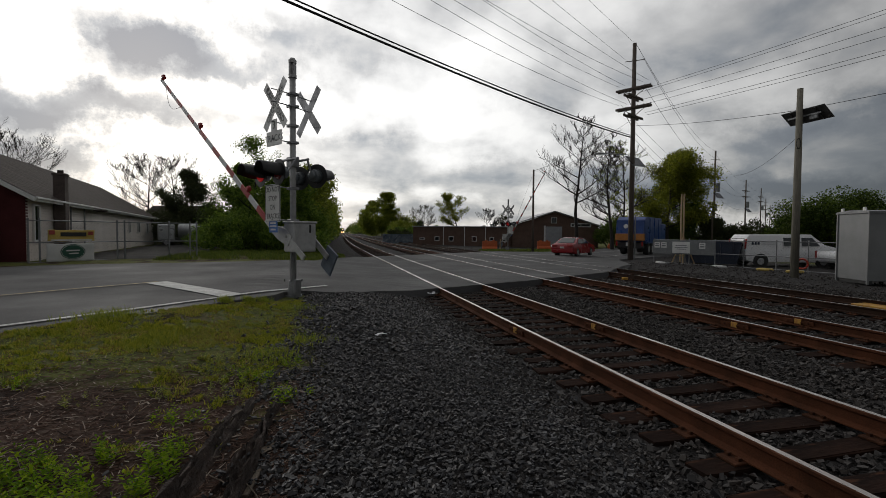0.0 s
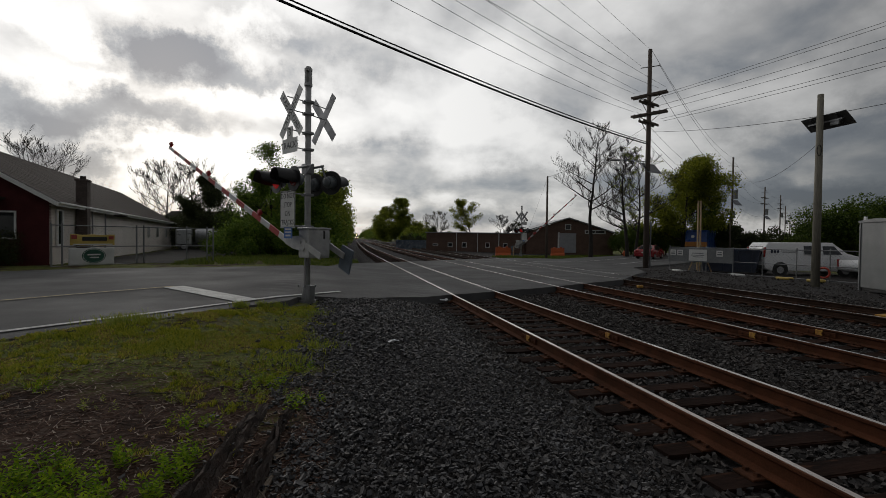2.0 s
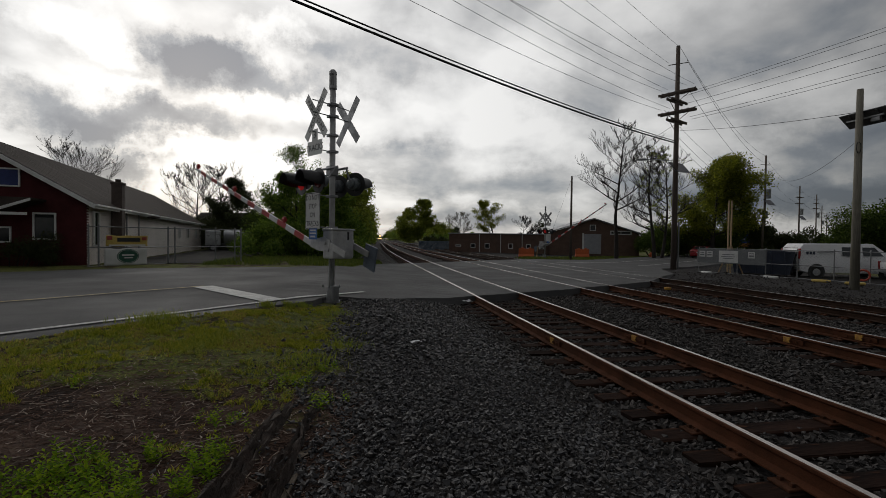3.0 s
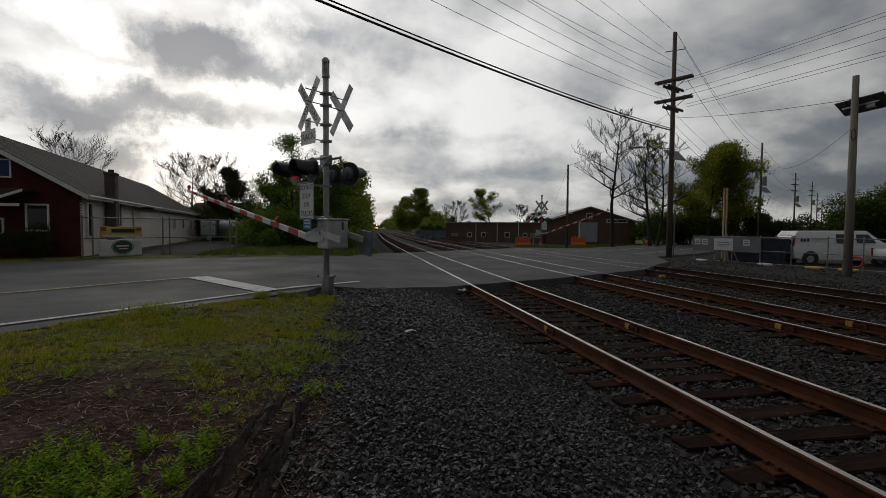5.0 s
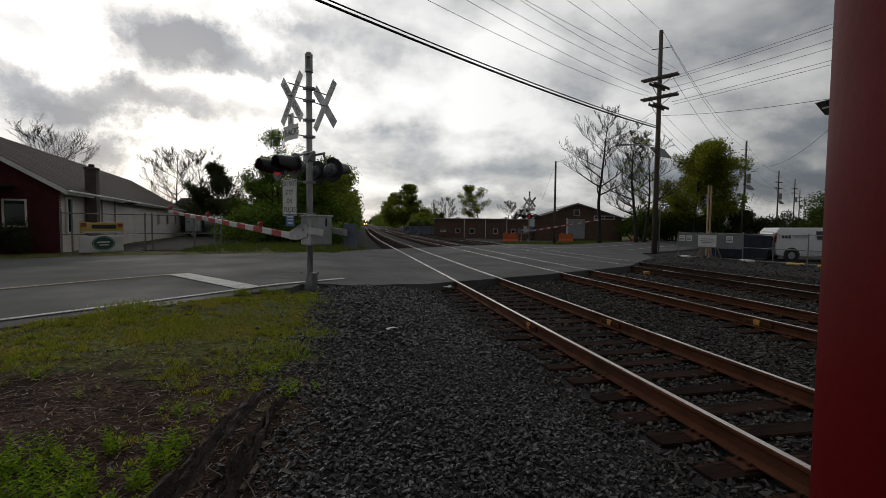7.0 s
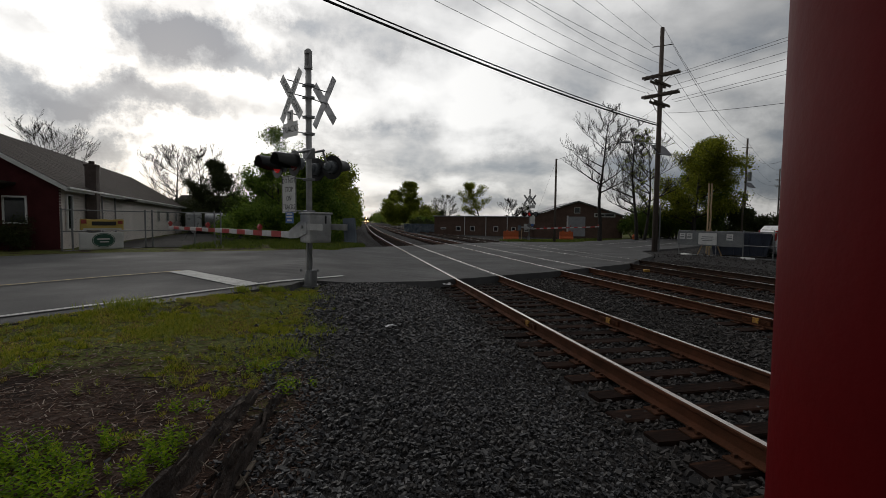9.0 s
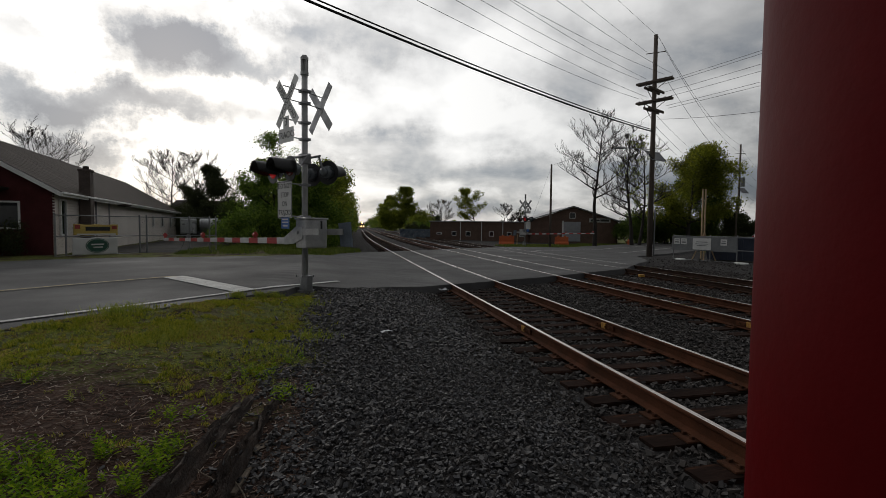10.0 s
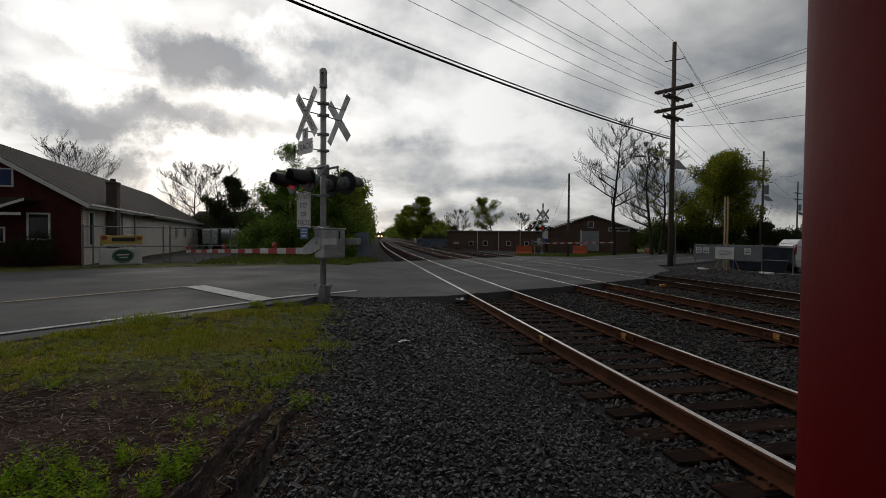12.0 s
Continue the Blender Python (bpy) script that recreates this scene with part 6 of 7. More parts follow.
def refuse_truck():
    root = empty("refuse_truck", Matrix.Identity(4), "blue refuse truck with an orange rear band driving away", "truck")
    bm = bmesh.new()
    prism(bm, [(-3.9, 1.2), (-4.1, 1.7), (-3.9, 3.1), (-3.3, 3.4), (2.2, 3.4), (2.2, 1.0), (-3.0, 1.0)], -1.22, 1.22)
    bmesh.ops.bevel(bm, geom=bm.edges[:], offset=0.06, segments=2, affect="EDGES")
    part("hopper", bm, M["truck_blue"], root, "blue steel hopper body")
    bm = bmesh.new()
    box(bm, (0.5, 2.46, 0.62), (-3.95, 0, 1.58), (0, 0, 0), 0.05)
    part("rear_band", bm, M["truck_orange"], root, "orange band across the rear")
    bm = bmesh.new()
    box(bm, (1.9, 2.3, 2.1), (3.35, 0, 1.85), (0, 0, 0), 0.12)
    part("cab", bm, M["truck_blue"], root)
    bm = bmesh.new()
    box(bm, (8.2, 1.0, 0.35), (0.2, 0, 0.82), (0, 0, 0), 0.02)
    box(bm, (0.5, 2.2, 0.5), (-3.7, 0, 0.85), (0, 0, 0), 0.04)
    part("chassis", bm, M["black"], root, "dark chassis")
    for x in (-2.3, -1.1, 3.2):
        for s in (-1, 1):
            wheel(root, x, s * 1.0, 0.5, 0.45)
    for s in (-1, 1):
        bm = bmesh.new()
        box(bm, (0.06, 0.16, 0.4), (-4.15, s * 1.1, 1.0), (0, 0, 0), 0.02)
        part("tail_light", bm, M["tail_red"], root)
        for k in range(3):
            bm = bmesh.new()
            box(bm, (0.10, 0.06, 2.1), (-2.2 + 1.6 * k, s * 1.24, 2.2), (0, 0, 0), 0.02)
            part("rib", bm, M["truck_blue"], root)
    bm = bmesh.new()
    box(bm, (0.04, 0.6, 0.34), (-3.96, 0.05, 0.95), (0, 0, 0), 0.01)
    part("number_plate", bm, M["sign_white"], root, "plain pale plate")
    bm = bmesh.new()
    bmesh.ops.create_circle(bm, cap_ends=True, segments=20, radius=0.2, matrix=pose(-4.06, 0.35, 2.55, 0, -82, 0))
    part("emblem", bm, M["sign_white"], root, "round pale emblem")
    return root


def cargo_van(m):
    root = empty("van", m, "white cargo van with dark bars of lettering, parked in the yard", "van")
    body = [(-2.85, 0.45), (-2.9, 0.8), (-2.82, 1.75), (-2.6, 2.05), (1.15, 2.08), (1.95, 1.42), (2.75, 1.22), (2.88, 0.8), (2.86, 0.45), (2.4, 0.32), (-2.5, 0.32)]
    part("body", shell(body, 2.0, 0.16, 1.1), M["car_white"], root, "white steel van body", True)
    slab(root, "windscreen", [(1.92, -0.84, 1.46), (1.92, 0.84, 1.46), (1.28, 0.76, 1.98), (1.28, -0.76, 1.98)], 0.02, M["glass"], "dark windscreen")
    for s in (-1, 1):
        for x0, x1, xt1 in ((0.55, 1.62, 1.2), (-0.55, 0.25, 0.25)):
            pts = [(x0, s * 0.985, 1.35), (x1, s * 0.985, 1.35), (xt1, s * 0.87, 1.86), (x0, s * 0.87, 1.86)]
            slab(root, "side_window", pts if s < 0 else pts[::-1], 0.02, M["glass"], "dark side window")
        bm = bmesh.new()
        box(bm, (0.10, 0.14, 0.62), (-2.84, s * 0.88, 1.45), (0, 4, 0), 0.03)
        part("tail_light", bm, M["tail_red"], root, "tall red tail light")
        for x in (-1.95, 1.85):
            wheel(root, x, s * 0.88, 0.37, 0.26)
            bm = bmesh.new()
            rod(bm, (x, s * 0.96, 0.40), (x, s * 1.005, 0.40), 0.46, 0.46, 24)
            part("wheel_arch", bm, M["black"], root)
        bars(root, pose(-1.55, s * 1.0, 0), [(-0.92, 1.5, 0.13, 0.17), (-0.74, 1.5, 0.13, 0.17), (-0.56, 1.5, 0.13, 0.17)], M["navy"])
        bars(root, pose(-1.55, s * 1.0, 0), [(0.1, 1.54, 0.95, 0.035), (0.1, 1.46, 0.8, 0.03)], M["sign_back"])
    slab(root, "rear_window", [(-2.87, 0.72, 1.3), (-2.87, -0.72, 1.3), (-2.79, -0.68, 1.8), (-2.79, 0.68, 1.8)], 0.015, M["glass"], "dark rear windows")
    bm = bmesh.new()
    box(bm, (0.14, 1.9, 0.2), (-2.93, 0, 0.55), (0, 0, 0), 0.04)
    part("bumper", bm, M["galv"], root, "steel rear bumper")
    bm = bmesh.new()
    box(bm, (0.02, 0.3, 0.22), (-2.925, 0.3, 0.95), (0, 0, 0), 0.004)
    part("number_plate", bm, M["black"], root)
    return root


def pickup(m):
    root = empty("pickup_truck", m, "white pickup truck parked behind the fence", "pickup truck")
    body = [(-2.7, 0.5), (-2.72, 1.05), (-0.6, 1.08), (-0.45, 1.75), (0.75, 1.78), (1.35, 1.15), (2.55, 1.05), (2.65, 0.55), (2.3, 0.4), (-2.4, 0.4)]
    part("body", shell(body, 1.95, 0.18, 1.08), M["car_white"], root, "", True)
    slab(root, "windscreen", [(1.3, -0.8, 1.2), (1.3, 0.8, 1.2), (0.85, 0.72, 1.7), (0.85, -0.72, 1.7)], 0.02, M["glass"])
    slab(root, "rear_window", [(-0.56, 0.72, 1.25), (-0.56, -0.72, 1.25), (-0.49, -0.7, 1.65), (-0.49, 0.7, 1.65)], 0.015, M["glass"])
    for s in (-1, 1):
        pts = [(-0.35, s * 0.965, 1.15), (1.05, s * 0.965, 1.15), (0.72, s * 0.84, 1.66), (-0.35, s * 0.84, 1.66)]
        slab(root, "side_window", pts if s < 0 else pts[::-1], 0.02, M["glass"])
        bm = bmesh.new()
        box(bm, (0.08, 0.14, 0.5), (-2.7, s * 0.88, 0.85), (0, 0, 0), 0.02)
        part("tail_light", bm, M["tail_red"], root, "tall red tail light")
        for x in (-1.6, 1.75):
            wheel(root, x, s * 0.86, 0.38, 0.26)
    return root


def tanker(m):
    root = empty("tank_truck", m, "silver tank truck parked in the yard", "truck")
    bm = bmesh.new()
    rod(bm, (-2.6, 0, 1.75), (2.2, 0, 1.75), 0.85, 0.85, 28)
    rod(bm, (-2.75, 0, 1.75), (-2.6, 0, 1.75), 0.6, 0.85, 28)
    rod(bm, (2.2, 0, 1.75), (2.35, 0, 1.75), 0.85, 0.6, 28)
    part("tank", bm, M["tank_silver"], root, "bare metal tank", True)
    bm = bmesh.new()
    box(bm, (7.0, 1.1, 0.5), (0.7, 0, 0.75), (0, 0, 0), 0.03)
    part("chassis", bm, M["black"], root)
    bm = bmesh.new()
    box(bm, (1.7, 2.1, 1.8), (3.5, 0, 1.6), (0, 0, 0), 0.12)
    part("cab", bm, M["tank_silver"], root, "dull silver cab")
    slab(root, "side_window", [(3.1, -1.06, 1.75), (4.1, -1.06, 1.75), (4.0, -1.04, 2.3), (3.1, -1.04, 2.3)], 0.02, M["glass"])
    for x in (-1.9, -0.8, 3.5):
        for s in (-1, 1):
            wheel(root, x, s * 0.85, 0.45, 0.35)
    return root


def locomotive():
    # nose towards -x
    root = empty("locomotive", Matrix.Identity(4), "dark locomotive with lit headlights far down the line", "locomotive")
    bm = bmesh.new()
    box(bm, (14, 2.9, 2.2), (9.5, 0, 2.9), (0, 0, 0), 0.1)
    box(bm, (3.0, 3.0, 3.0), (2.2, 0, 3.1), (0, 0, 0), 0.15)
    box(bm, (1.6, 1.9, 1.7), (0.2, 0, 2.4), (0, 0, 0), 0.15)
    part("body", bm, M["navy"], root, "dark painted locomotive body")
    bm = bmesh.new()
    box(bm, (17, 2.8, 0.5), (8.0, 0, 1.5), (0, 0, 0), 0.05)
    box(bm, (0.3, 3.0, 1.2), (-0.7, 0, 0.8), (0, 0, 0), 0.05)
    part("frame", bm, M["black"], root)
    bm = bmesh.new()
    box(bm, (0.12, 2.9, 0.5), (-0.9, 0, 1.15), (0, 0, 0), 0.02)
    part("front_band", bm, M["truck_orange"], root, "orange band on the pilot")
    # lamp discs larger than real ones, their glare put into the size
    for y, z, r in ((0, 4.2, 0.5), (-0.85, 1.75, 0.34), (0.85, 1.75, 0.34)):
        bm = bmesh.new()
        x = 0.62 if z > 4 else -0.86
        rod(bm, (x, y, z), (x - 0.12, y, z), r, r, 16)
        part("headlight", bm, M["head_light"], root, "bright warm headlight, oversized to hold its glare")
    slab(root, "windscreen", [(0.68, -1.2, 3.5), (0.68, 1.2, 3.5), (0.68, 1.2, 4.15), (0.68, -1.2, 4.15)], -0.02, M["glass"])
    for x in (2.5, 4.3, 11.5, 13.3):
        for s in (-1, 1):
            bm = bmesh.new()
            rod(bm, (x, s * 0.72, 0.5), (x, s * 0.80, 0.5), 0.5, 0.5, 18)
            part("wheel", bm, M["black"], root)
    return root


M["head_light"] = mat("headlight_lit", (0.9, 0.8, 0.6), rough=0.3, bump=0, emit=(1.0, 0.58, 0.18), power=9.0)
car = sedan()
truck = refuse_truck()
engine = locomotive()
cargo_van(pose(29.1, 24.4, -0.45, 0, 0, -17))
pickup(pose(31.8, 20.9, -0.45, 0, 0, -17))
tanker(pose(-11.7, 52.0, 0.1, 0, 0, 195) @ Matrix.Diagonal((0.84, 0.84, 0.84, 1)))


# ---------------------------------------------------------------- the yard across the tracks
def yard_fence():
    pts = [(21.3, 26.75), (22.1, 24.6), (22.55, 23.1), (23.0, 21.6), (23.4, 20.0), (23.75, 18.6), (24.0, 17.4)]
    root = fence("site_fence", pts, -0.32, 1.55, "galvanised temporary fence panels along the yard", pitch=0.16, wire=0.0026, post_r=0.028)
    return pts


FP = yard_fence()


def on_fence(s0, s1, z0, z1, material, name, label, cat, out=0.06):
    """A flat board hung on the first panels of the site fence."""
    a, b = Vector((20.9, 27.6)), Vector((22.55, 23.1))
    d = (b - a).normalized()
    n_ = Vector((d.y, -d.x)) * -1
    n_ = n_ if n_.x < 0 else -n_
    p, q = a + d * s0 + n_ * out, a + d * s1 + n_ * out
    m = Matrix.Translation((*((p + q) / 2), (z0 + z1) / 2)) @ pose(0, 0, 0, 0, 0, math.degrees(math.atan2(d.y, d.x)))
    bm = bmesh.new()
    box(bm, ((q - p).length, 0.02, z1 - z0), (0, 0, 0), (0, 0, 0), 0.004)
    ob = part(name, bm, material)
    ob.matrix_basis = m
    return tagged(ob, label, cat)


on_fence(0.9, 4.8, 0.35, 1.2, M["fence_board"], "site_board", "grey board hung on the site fence", "board", 0.03)
b = on_fence(2.25, 3.35, 0.42, 1.12, M["sign_white"], "site_sign", "white notice sign on the site fence", "sign")
bars(b, pose(0, -0.012, 0), [(0, 0.12, 0.7, 0.05), (0, 0.0, 0.8, 0.04), (0, -0.1, 0.6, 0.04)], M["fence_board"])
for s0 in (1.05, 1.5, 3.9):
    b = on_fence(s0, s0 + 0.36, 0.72, 1.08, M["sign_white"], "notice_plate", "small white notice plate on the grey board", "sign")
    bars(b, pose(0, -0.012, 0), [(0, 0.08, 0.24, 0.05), (0, -0.05, 0.26, 0.08)], M["fence_board"])


def cabinet():
    c = Vector((19.18, 12.97))
    d = Vector((0.66, 1.51)).normalized()
    m = pose(c.x, c.y, -0.18, 0, 0, math.degrees(math.atan2(d.y, d.x)))
    root = empty("equipment_cabinet", m, "large grey steel equipment cabinet with lifting lugs", "cabinet")
    W, D, H = 1.66, 2.9, 2.45
    bm = bmesh.new()
    box(bm, (W, D, H), (W / 2, -D / 2, H / 2 + 0.12), (0, 0, 0), 0.02)
    part("body", bm, M["panel_grey"], root)
    bm = bmesh.new()
    prism(bm, [(-0.06, H + 0.12), (W + 0.06, H + 0.12), (W + 0.06, H + 0.19), (W / 2, H + 0.26), (-0.06, H + 0.19)], -D - 0.06, 0.06)
    part("roof", bm, M["panel_grey"], root)
    for x in (0.25, W - 0.25):
        bm = bmesh.new()
        prism(bm, [(x - 0.08, H + 0.19), (x + 0.08, H + 0.19), (x + 0.06, H + 0.34), (x - 0.06, H + 0.34)], -0.02, 0.03)
        part("lifting_lug", bm, M["trim_white"], root, "pale lifting lug")
    for x in (0.0, W):
        bm = bmesh.new()
        box(bm, (0.07, 0.07, H + 0.12), (x, 0.0, H / 2 + 0.06), (0, 0, 0), 0.008)
        part("corner_post", bm, M["panel_grey"], root)
    for y in (-0.1, -D + 0.1):
        bm = bmesh.new()
        box(bm, (W, 0.12, 0.14), (W / 2, y, 0.07), (0, 0, 0), 0.01)
        part("skid", bm, M["black"], root)
    return root


cabinet()


def timber_frame():
    root = empty("timber_frame", pose(22.6, 25.9, -0.35), "raw timber uprights braced behind the site fence", "timber frame")
    for x in (0, 0.2):
        bm = bmesh.new()
        box(bm, (0.06, 0.09, 4.55), (x, 0, 2.27), (0, 0, 0), 0.006)
        part("upright", bm, M["wood_new"], root)
    for s in (-1, 1):
        bm = bmesh.new()
        rod(bm, (s * 0.9 + 0.12, -0.1, 0), (0.12, -0.1, 1.8), 0.05, sides=4)
        part("brace", bm, M["wood_new"], root)


timber_frame()


def dumpster():
    root = empty("dumpster", pose(25.3, 25.9, -0.42, 0, 0, -52), "dark blue steel dumpster in the yard", "dumpster")
    bm = bmesh.new()
    prism(bm, [(-1.5, 0.15), (1.3, 0.15), (1.55, 1.5), (-1.75, 1.5)], -1.0, 1.0)
    part("body", bm, M["navy"], root)
    bm = bmesh.new()
    for y in (-1.02, 1.02):
        box(bm, (3.35, 0.10, 0.10), (-0.1, y, 1.5), (0, 0, 0), 0.01)
    part("rim", bm, M["navy"], root)
    for x in (-1.2, -0.4, 0.4, 1.1):
        for s in (-1, 1):
            bm = bmesh.new()
            box(bm, (0.08, 0.08, 1.3), (x, s * 1.04, 0.85), (0, 0, 0), 0.01)
            part("rib", bm, M["navy"], root)


dumpster()


def barrier(at, turn, length, label):
    root = empty("road_barrier", pose(*at, 0, 0, turn), label, "barrier", "orange road barriers")
    bm = bmesh.new()
    prism(bm, [(-0.28, 0), (0.28, 0), (0.28, 0.18), (0.12, 0.38), (0.09, 0.95), (-0.09, 0.95), (-0.12, 0.38), (-0.28, 0.18)], -length / 2, length / 2)
    bmesh.ops.bevel(bm, geom=bm.edges[:], offset=0.02, segments=2, affect="EDGES")
    part("shell", bm, M["orange_plastic"], root, "orange plastic shell")
    for y in (-length / 4, length / 4):
        bm = bmesh.new()
        box(bm, (0.14, 0.25, 0.16), (0, y, 0.99), (0, 0, 0), 0.02)
        part("cap", bm, M["orange_plastic"], root)
    return root


barrier((17.6, 47.9, -0.22), 75, 1.6, "orange plastic road barrier beside the far signal")
barrier((26.3, 52.6, -0.32), 75, 1.6, "orange-red plastic road barrier before the hall")
bm = bmesh.new()
rod(bm, (0, 0, 0), (0.06, 0, 1.1), 0.05, sides=10)
st = part("marker_stake", bm, M["wood_new"])
st.matrix_basis = pose(18.0, 45.9, -0.15)
tagged(st, "pale yellow marker stake beside the barriers", "stake")


def hydrant(at):
    root = empty("hydrant", pose(*at), "small orange hydrant on the grass verge", "hydrant")
    bm = bmesh.new()
    rod(bm, (0, 0, 0), (0, 0, 0.6), 0.14, 0.13, 12)
    rod(bm, (0, 0, 0.6), (0, 0, 0.8), 0.17, 0.05, 12)
    rod(bm, (-0.25, 0, 0.45), (0.25, 0, 0.45), 0.07, sides=10)
    part("hydrant_body", bm, M["orange_plastic"], root)


hydrant((35.6, 53.0, -0.45))


def tyre_ring(at):
    bm = bmesh.new()
    r, k = 0.24, 24
    for i in range(k):
        a = 2 * math.pi * i / k
        b2 = 2 * math.pi * (i + 1) / k
        rod(bm, (r * math.cos(a), 0, r * math.sin(a)), (r * math.cos(b2), 0, r * math.sin(b2)), 0.045, sides=8, caps=False)
    ob = part("hose_coil", bm, M["hose_red"], None, smooth=True)
    ob.matrix_basis = pose(*at, 0, 0, -70)
    tagged(ob, "orange coiled hose leaning on the fence", "hose")


tyre_ring((23.3, 18.55, 0.16))
for k, (x, y) in enumerate(((21.4, 26.2), (22.4, 22.6), (23.0, 20.3), (23.3, 18.9))):
    bm = bmesh.new()
    box(bm, (0.75, 0.34, 0.16), (0, 0, 0.08), (0, 0, 0), 0.06, segments=3)
    for v in bm.verts:
        v.co.z *= 1 - 0.5 * abs(v.co.x)
    sb = part("sandbag", bm, M["banner_yellow"] if k > 1 else M["banner_white"], None, smooth=True)
    sb.matrix_basis = pose(x, y, -0.32, 0, 0, 80 + 15 * k)
    tagged(sb, "pale sandbag that weighs down the fence foot", "sandbag", "sandbags at the fence")


# ---------------------------------------------------------------- stones, grass and litter
def stone_field():
    rng_ = np.random.default_rng(5)
    # a few rough broken blocks
    cube = np.array([(x, y, z) for x in (-1, 1) for y in (-1, 1) for z in (-1, 1)], dtype=np.float32)
    quads = np.array([(0, 1, 3, 2), (4, 6, 7, 5), (0, 4, 5, 1), (2, 3, 7, 6), (0, 2, 6, 4), (1, 5, 7, 3)])
    shapes = [cube * rng_.uniform(0.45, 1.0, (8, 3)) * rng_.uniform(0.7, 1.15, 3) for _ in range(24)]
    pts = []

    def add(x0, x1, y0, y1, per_m2, smin, smax, keep):
        k = int((x1 - x0) * (y1 - y0) * per_m2)
        xs, ys = rng_.uniform(x0, x1, k), rng_.uniform(y0, y1, k)
        for x, y in zip(xs, ys):
            z = keep(x, y)
            if z is not None:
                pts.append((x, y, z, rng_.uniform(smin, smax)))

    def on_asphalt(x, y, pad=0.0):
        u, n_ = road_uv(x, y)
        return n_ > lerp_table(NEAR_EDGE, u) - 0.05 - pad

    def shoulder(x, y):
        if on_asphalt(x, y) or math.hypot(x - 0.844, y - 0.745) < 0.14:
            return None
        edge = -0.03 + 0.5 * noise.noise((x * 0.8, y * 0.8, 4)) + 0.25 * noise.noise((x * 3, y * 3, 8))
        if x < edge and rng_.random() > 0.10 * max(0, 1 + (x - edge)):
            return None
        return ground_z(x, y) + rng_.uniform(-0.018, 0.034)

    def between(x, y):
        if on_asphalt(x, y):
            return None
        if any(abs(x - r) < 0.085 for r in RAIL_X):
            return None
        for t, cx in enumerate(TRACK_X):
            if abs(x - cx) < 1.32:
                if min(abs(y - q) for q in TIE_Y[t]) < 0.125 and rng_.random() > 0.03:
                    return None
                return -0.222 + rng_.uniform(-0.028, 0.02)
        return max(ground_z(x, y), -0.225) + rng_.uniform(-0.015, 0.035)

    add(-0.9, 2.9, 1.2, 6.5, 1650, 0.009, 0.021, shoulder)
    add(-0.7, 2.9, 6.5, 14.0, 620, 0.016, 0.036, shoulder)
    add(2.9, 9.6, 0.8, 9.0, 520, 0.016, 0.036, between)
    add(2.9, 10.0, 9.0, 16.0, 300, 0.02, 0.038, between)
    add(9.6, 16.2, 2.0, 20.5, 230, 0.022, 0.042, between)
    add(16.2, 22.5, 4.0, 26.0, 9, 0.018, 0.05, between)
    k = len(pts)
    p = np.array(pts, dtype=np.float32)
    sh = np.stack(shapes)[rng_.integers(0, len(shapes), k)]
    sh = sh * p[:, 3][:, None, None] * np.stack([rng_.uniform(0.95, 1.6, k), rng_.uniform(0.65, 1.05, k), rng_.uniform(0.4, 0.75, k)], 1)[:, None, :]
    a, b, c = rng_.uniform(0, 6.283, k), rng_.normal(0, 0.45, k), rng_.normal(0, 0.45, k)
    ca, sa, cb, sb, cc, sc = np.cos(a), np.sin(a), np.cos(b), np.sin(b), np.cos(c), np.sin(c)
    o, z = np.ones(k), np.zeros(k)
    Rz = np.stack([ca, -sa, z, sa, ca, z, z, z, o], 1).reshape(-1, 3, 3)
    Ry = np.stack([cb, z, sb, z, o, z, -sb, z, cb], 1).reshape(-1, 3, 3)
    Rx = np.stack([o, z, z, z, cc, -sc, z, sc, cc], 1).reshape(-1, 3, 3)
    V = np.einsum("nij,nkj->nki", Rz @ Ry @ Rx, sh) + p[:, None, :3]
    edge = p[:, 0] + rng_.normal(0, 0.25, k) < 2.7
    V = V.reshape(k, 8, 3)
    for pick, material, label in ((edge, M["stone"], "dark grey crushed stone beside the tracks"), (~edge, M["stone_track"], "rust-stained crushed stone ballast between the rails")):
        c = int(pick.sum())
        f = (quads[None] + (np.arange(c) * 8)[:, None, None]).reshape(-1, 4)
        tagged(new("ballast", mesh_np("ballast", V[pick].reshape(-1, 3), f, material)), label, "ballast", kind="stuff")


stone_field()

M["grass_dry"] = island_mat("grass_blade", [(0.07, 0.13, 0.010), (0.24, 0.30, 0.018), (0.46, 0.45, 0.045), (0.52, 0.42, 0.14), (0.15, 0.08, 0.045), (0.30, 0.22, 0.05)], rough=0.7, translucent=0.45)
M["grass_lush"] = island_mat("grass_blade_green", [(0.07, 0.11, 0.008), (0.19, 0.23, 0.014), (0.36, 0.36, 0.03), (0.44, 0.38, 0.06)], rough=0.7, translucent=0.45)
M["weed"] = island_mat("weed_leaf", [(0.07, 0.15, 0.004), (0.17, 0.29, 0.006), (0.34, 0.44, 0.012)], spec=0.1, rough=0.7, translucent=0.45)
M["weed_dull"] = island_mat("weed_leaf_dull", [(0.14, 0.20, 0.02), (0.24, 0.29, 0.03), (0.34, 0.34, 0.06)], rough=0.65, translucent=0.45)
M["verge"] = island_mat("verge_blade", [(0.05, 0.085, 0.012), (0.10, 0.14, 0.018), (0.17, 0.19, 0.03)], rough=0.7, translucent=0.4)
M["chips"] = island_mat("wood_chip", [(0.024, 0.014, 0.011), (0.085, 0.044, 0.031), (0.17, 0.11, 0.082), (0.09, 0.048, 0.036), (0.42, 0.35, 0.29)], rough=0.9)


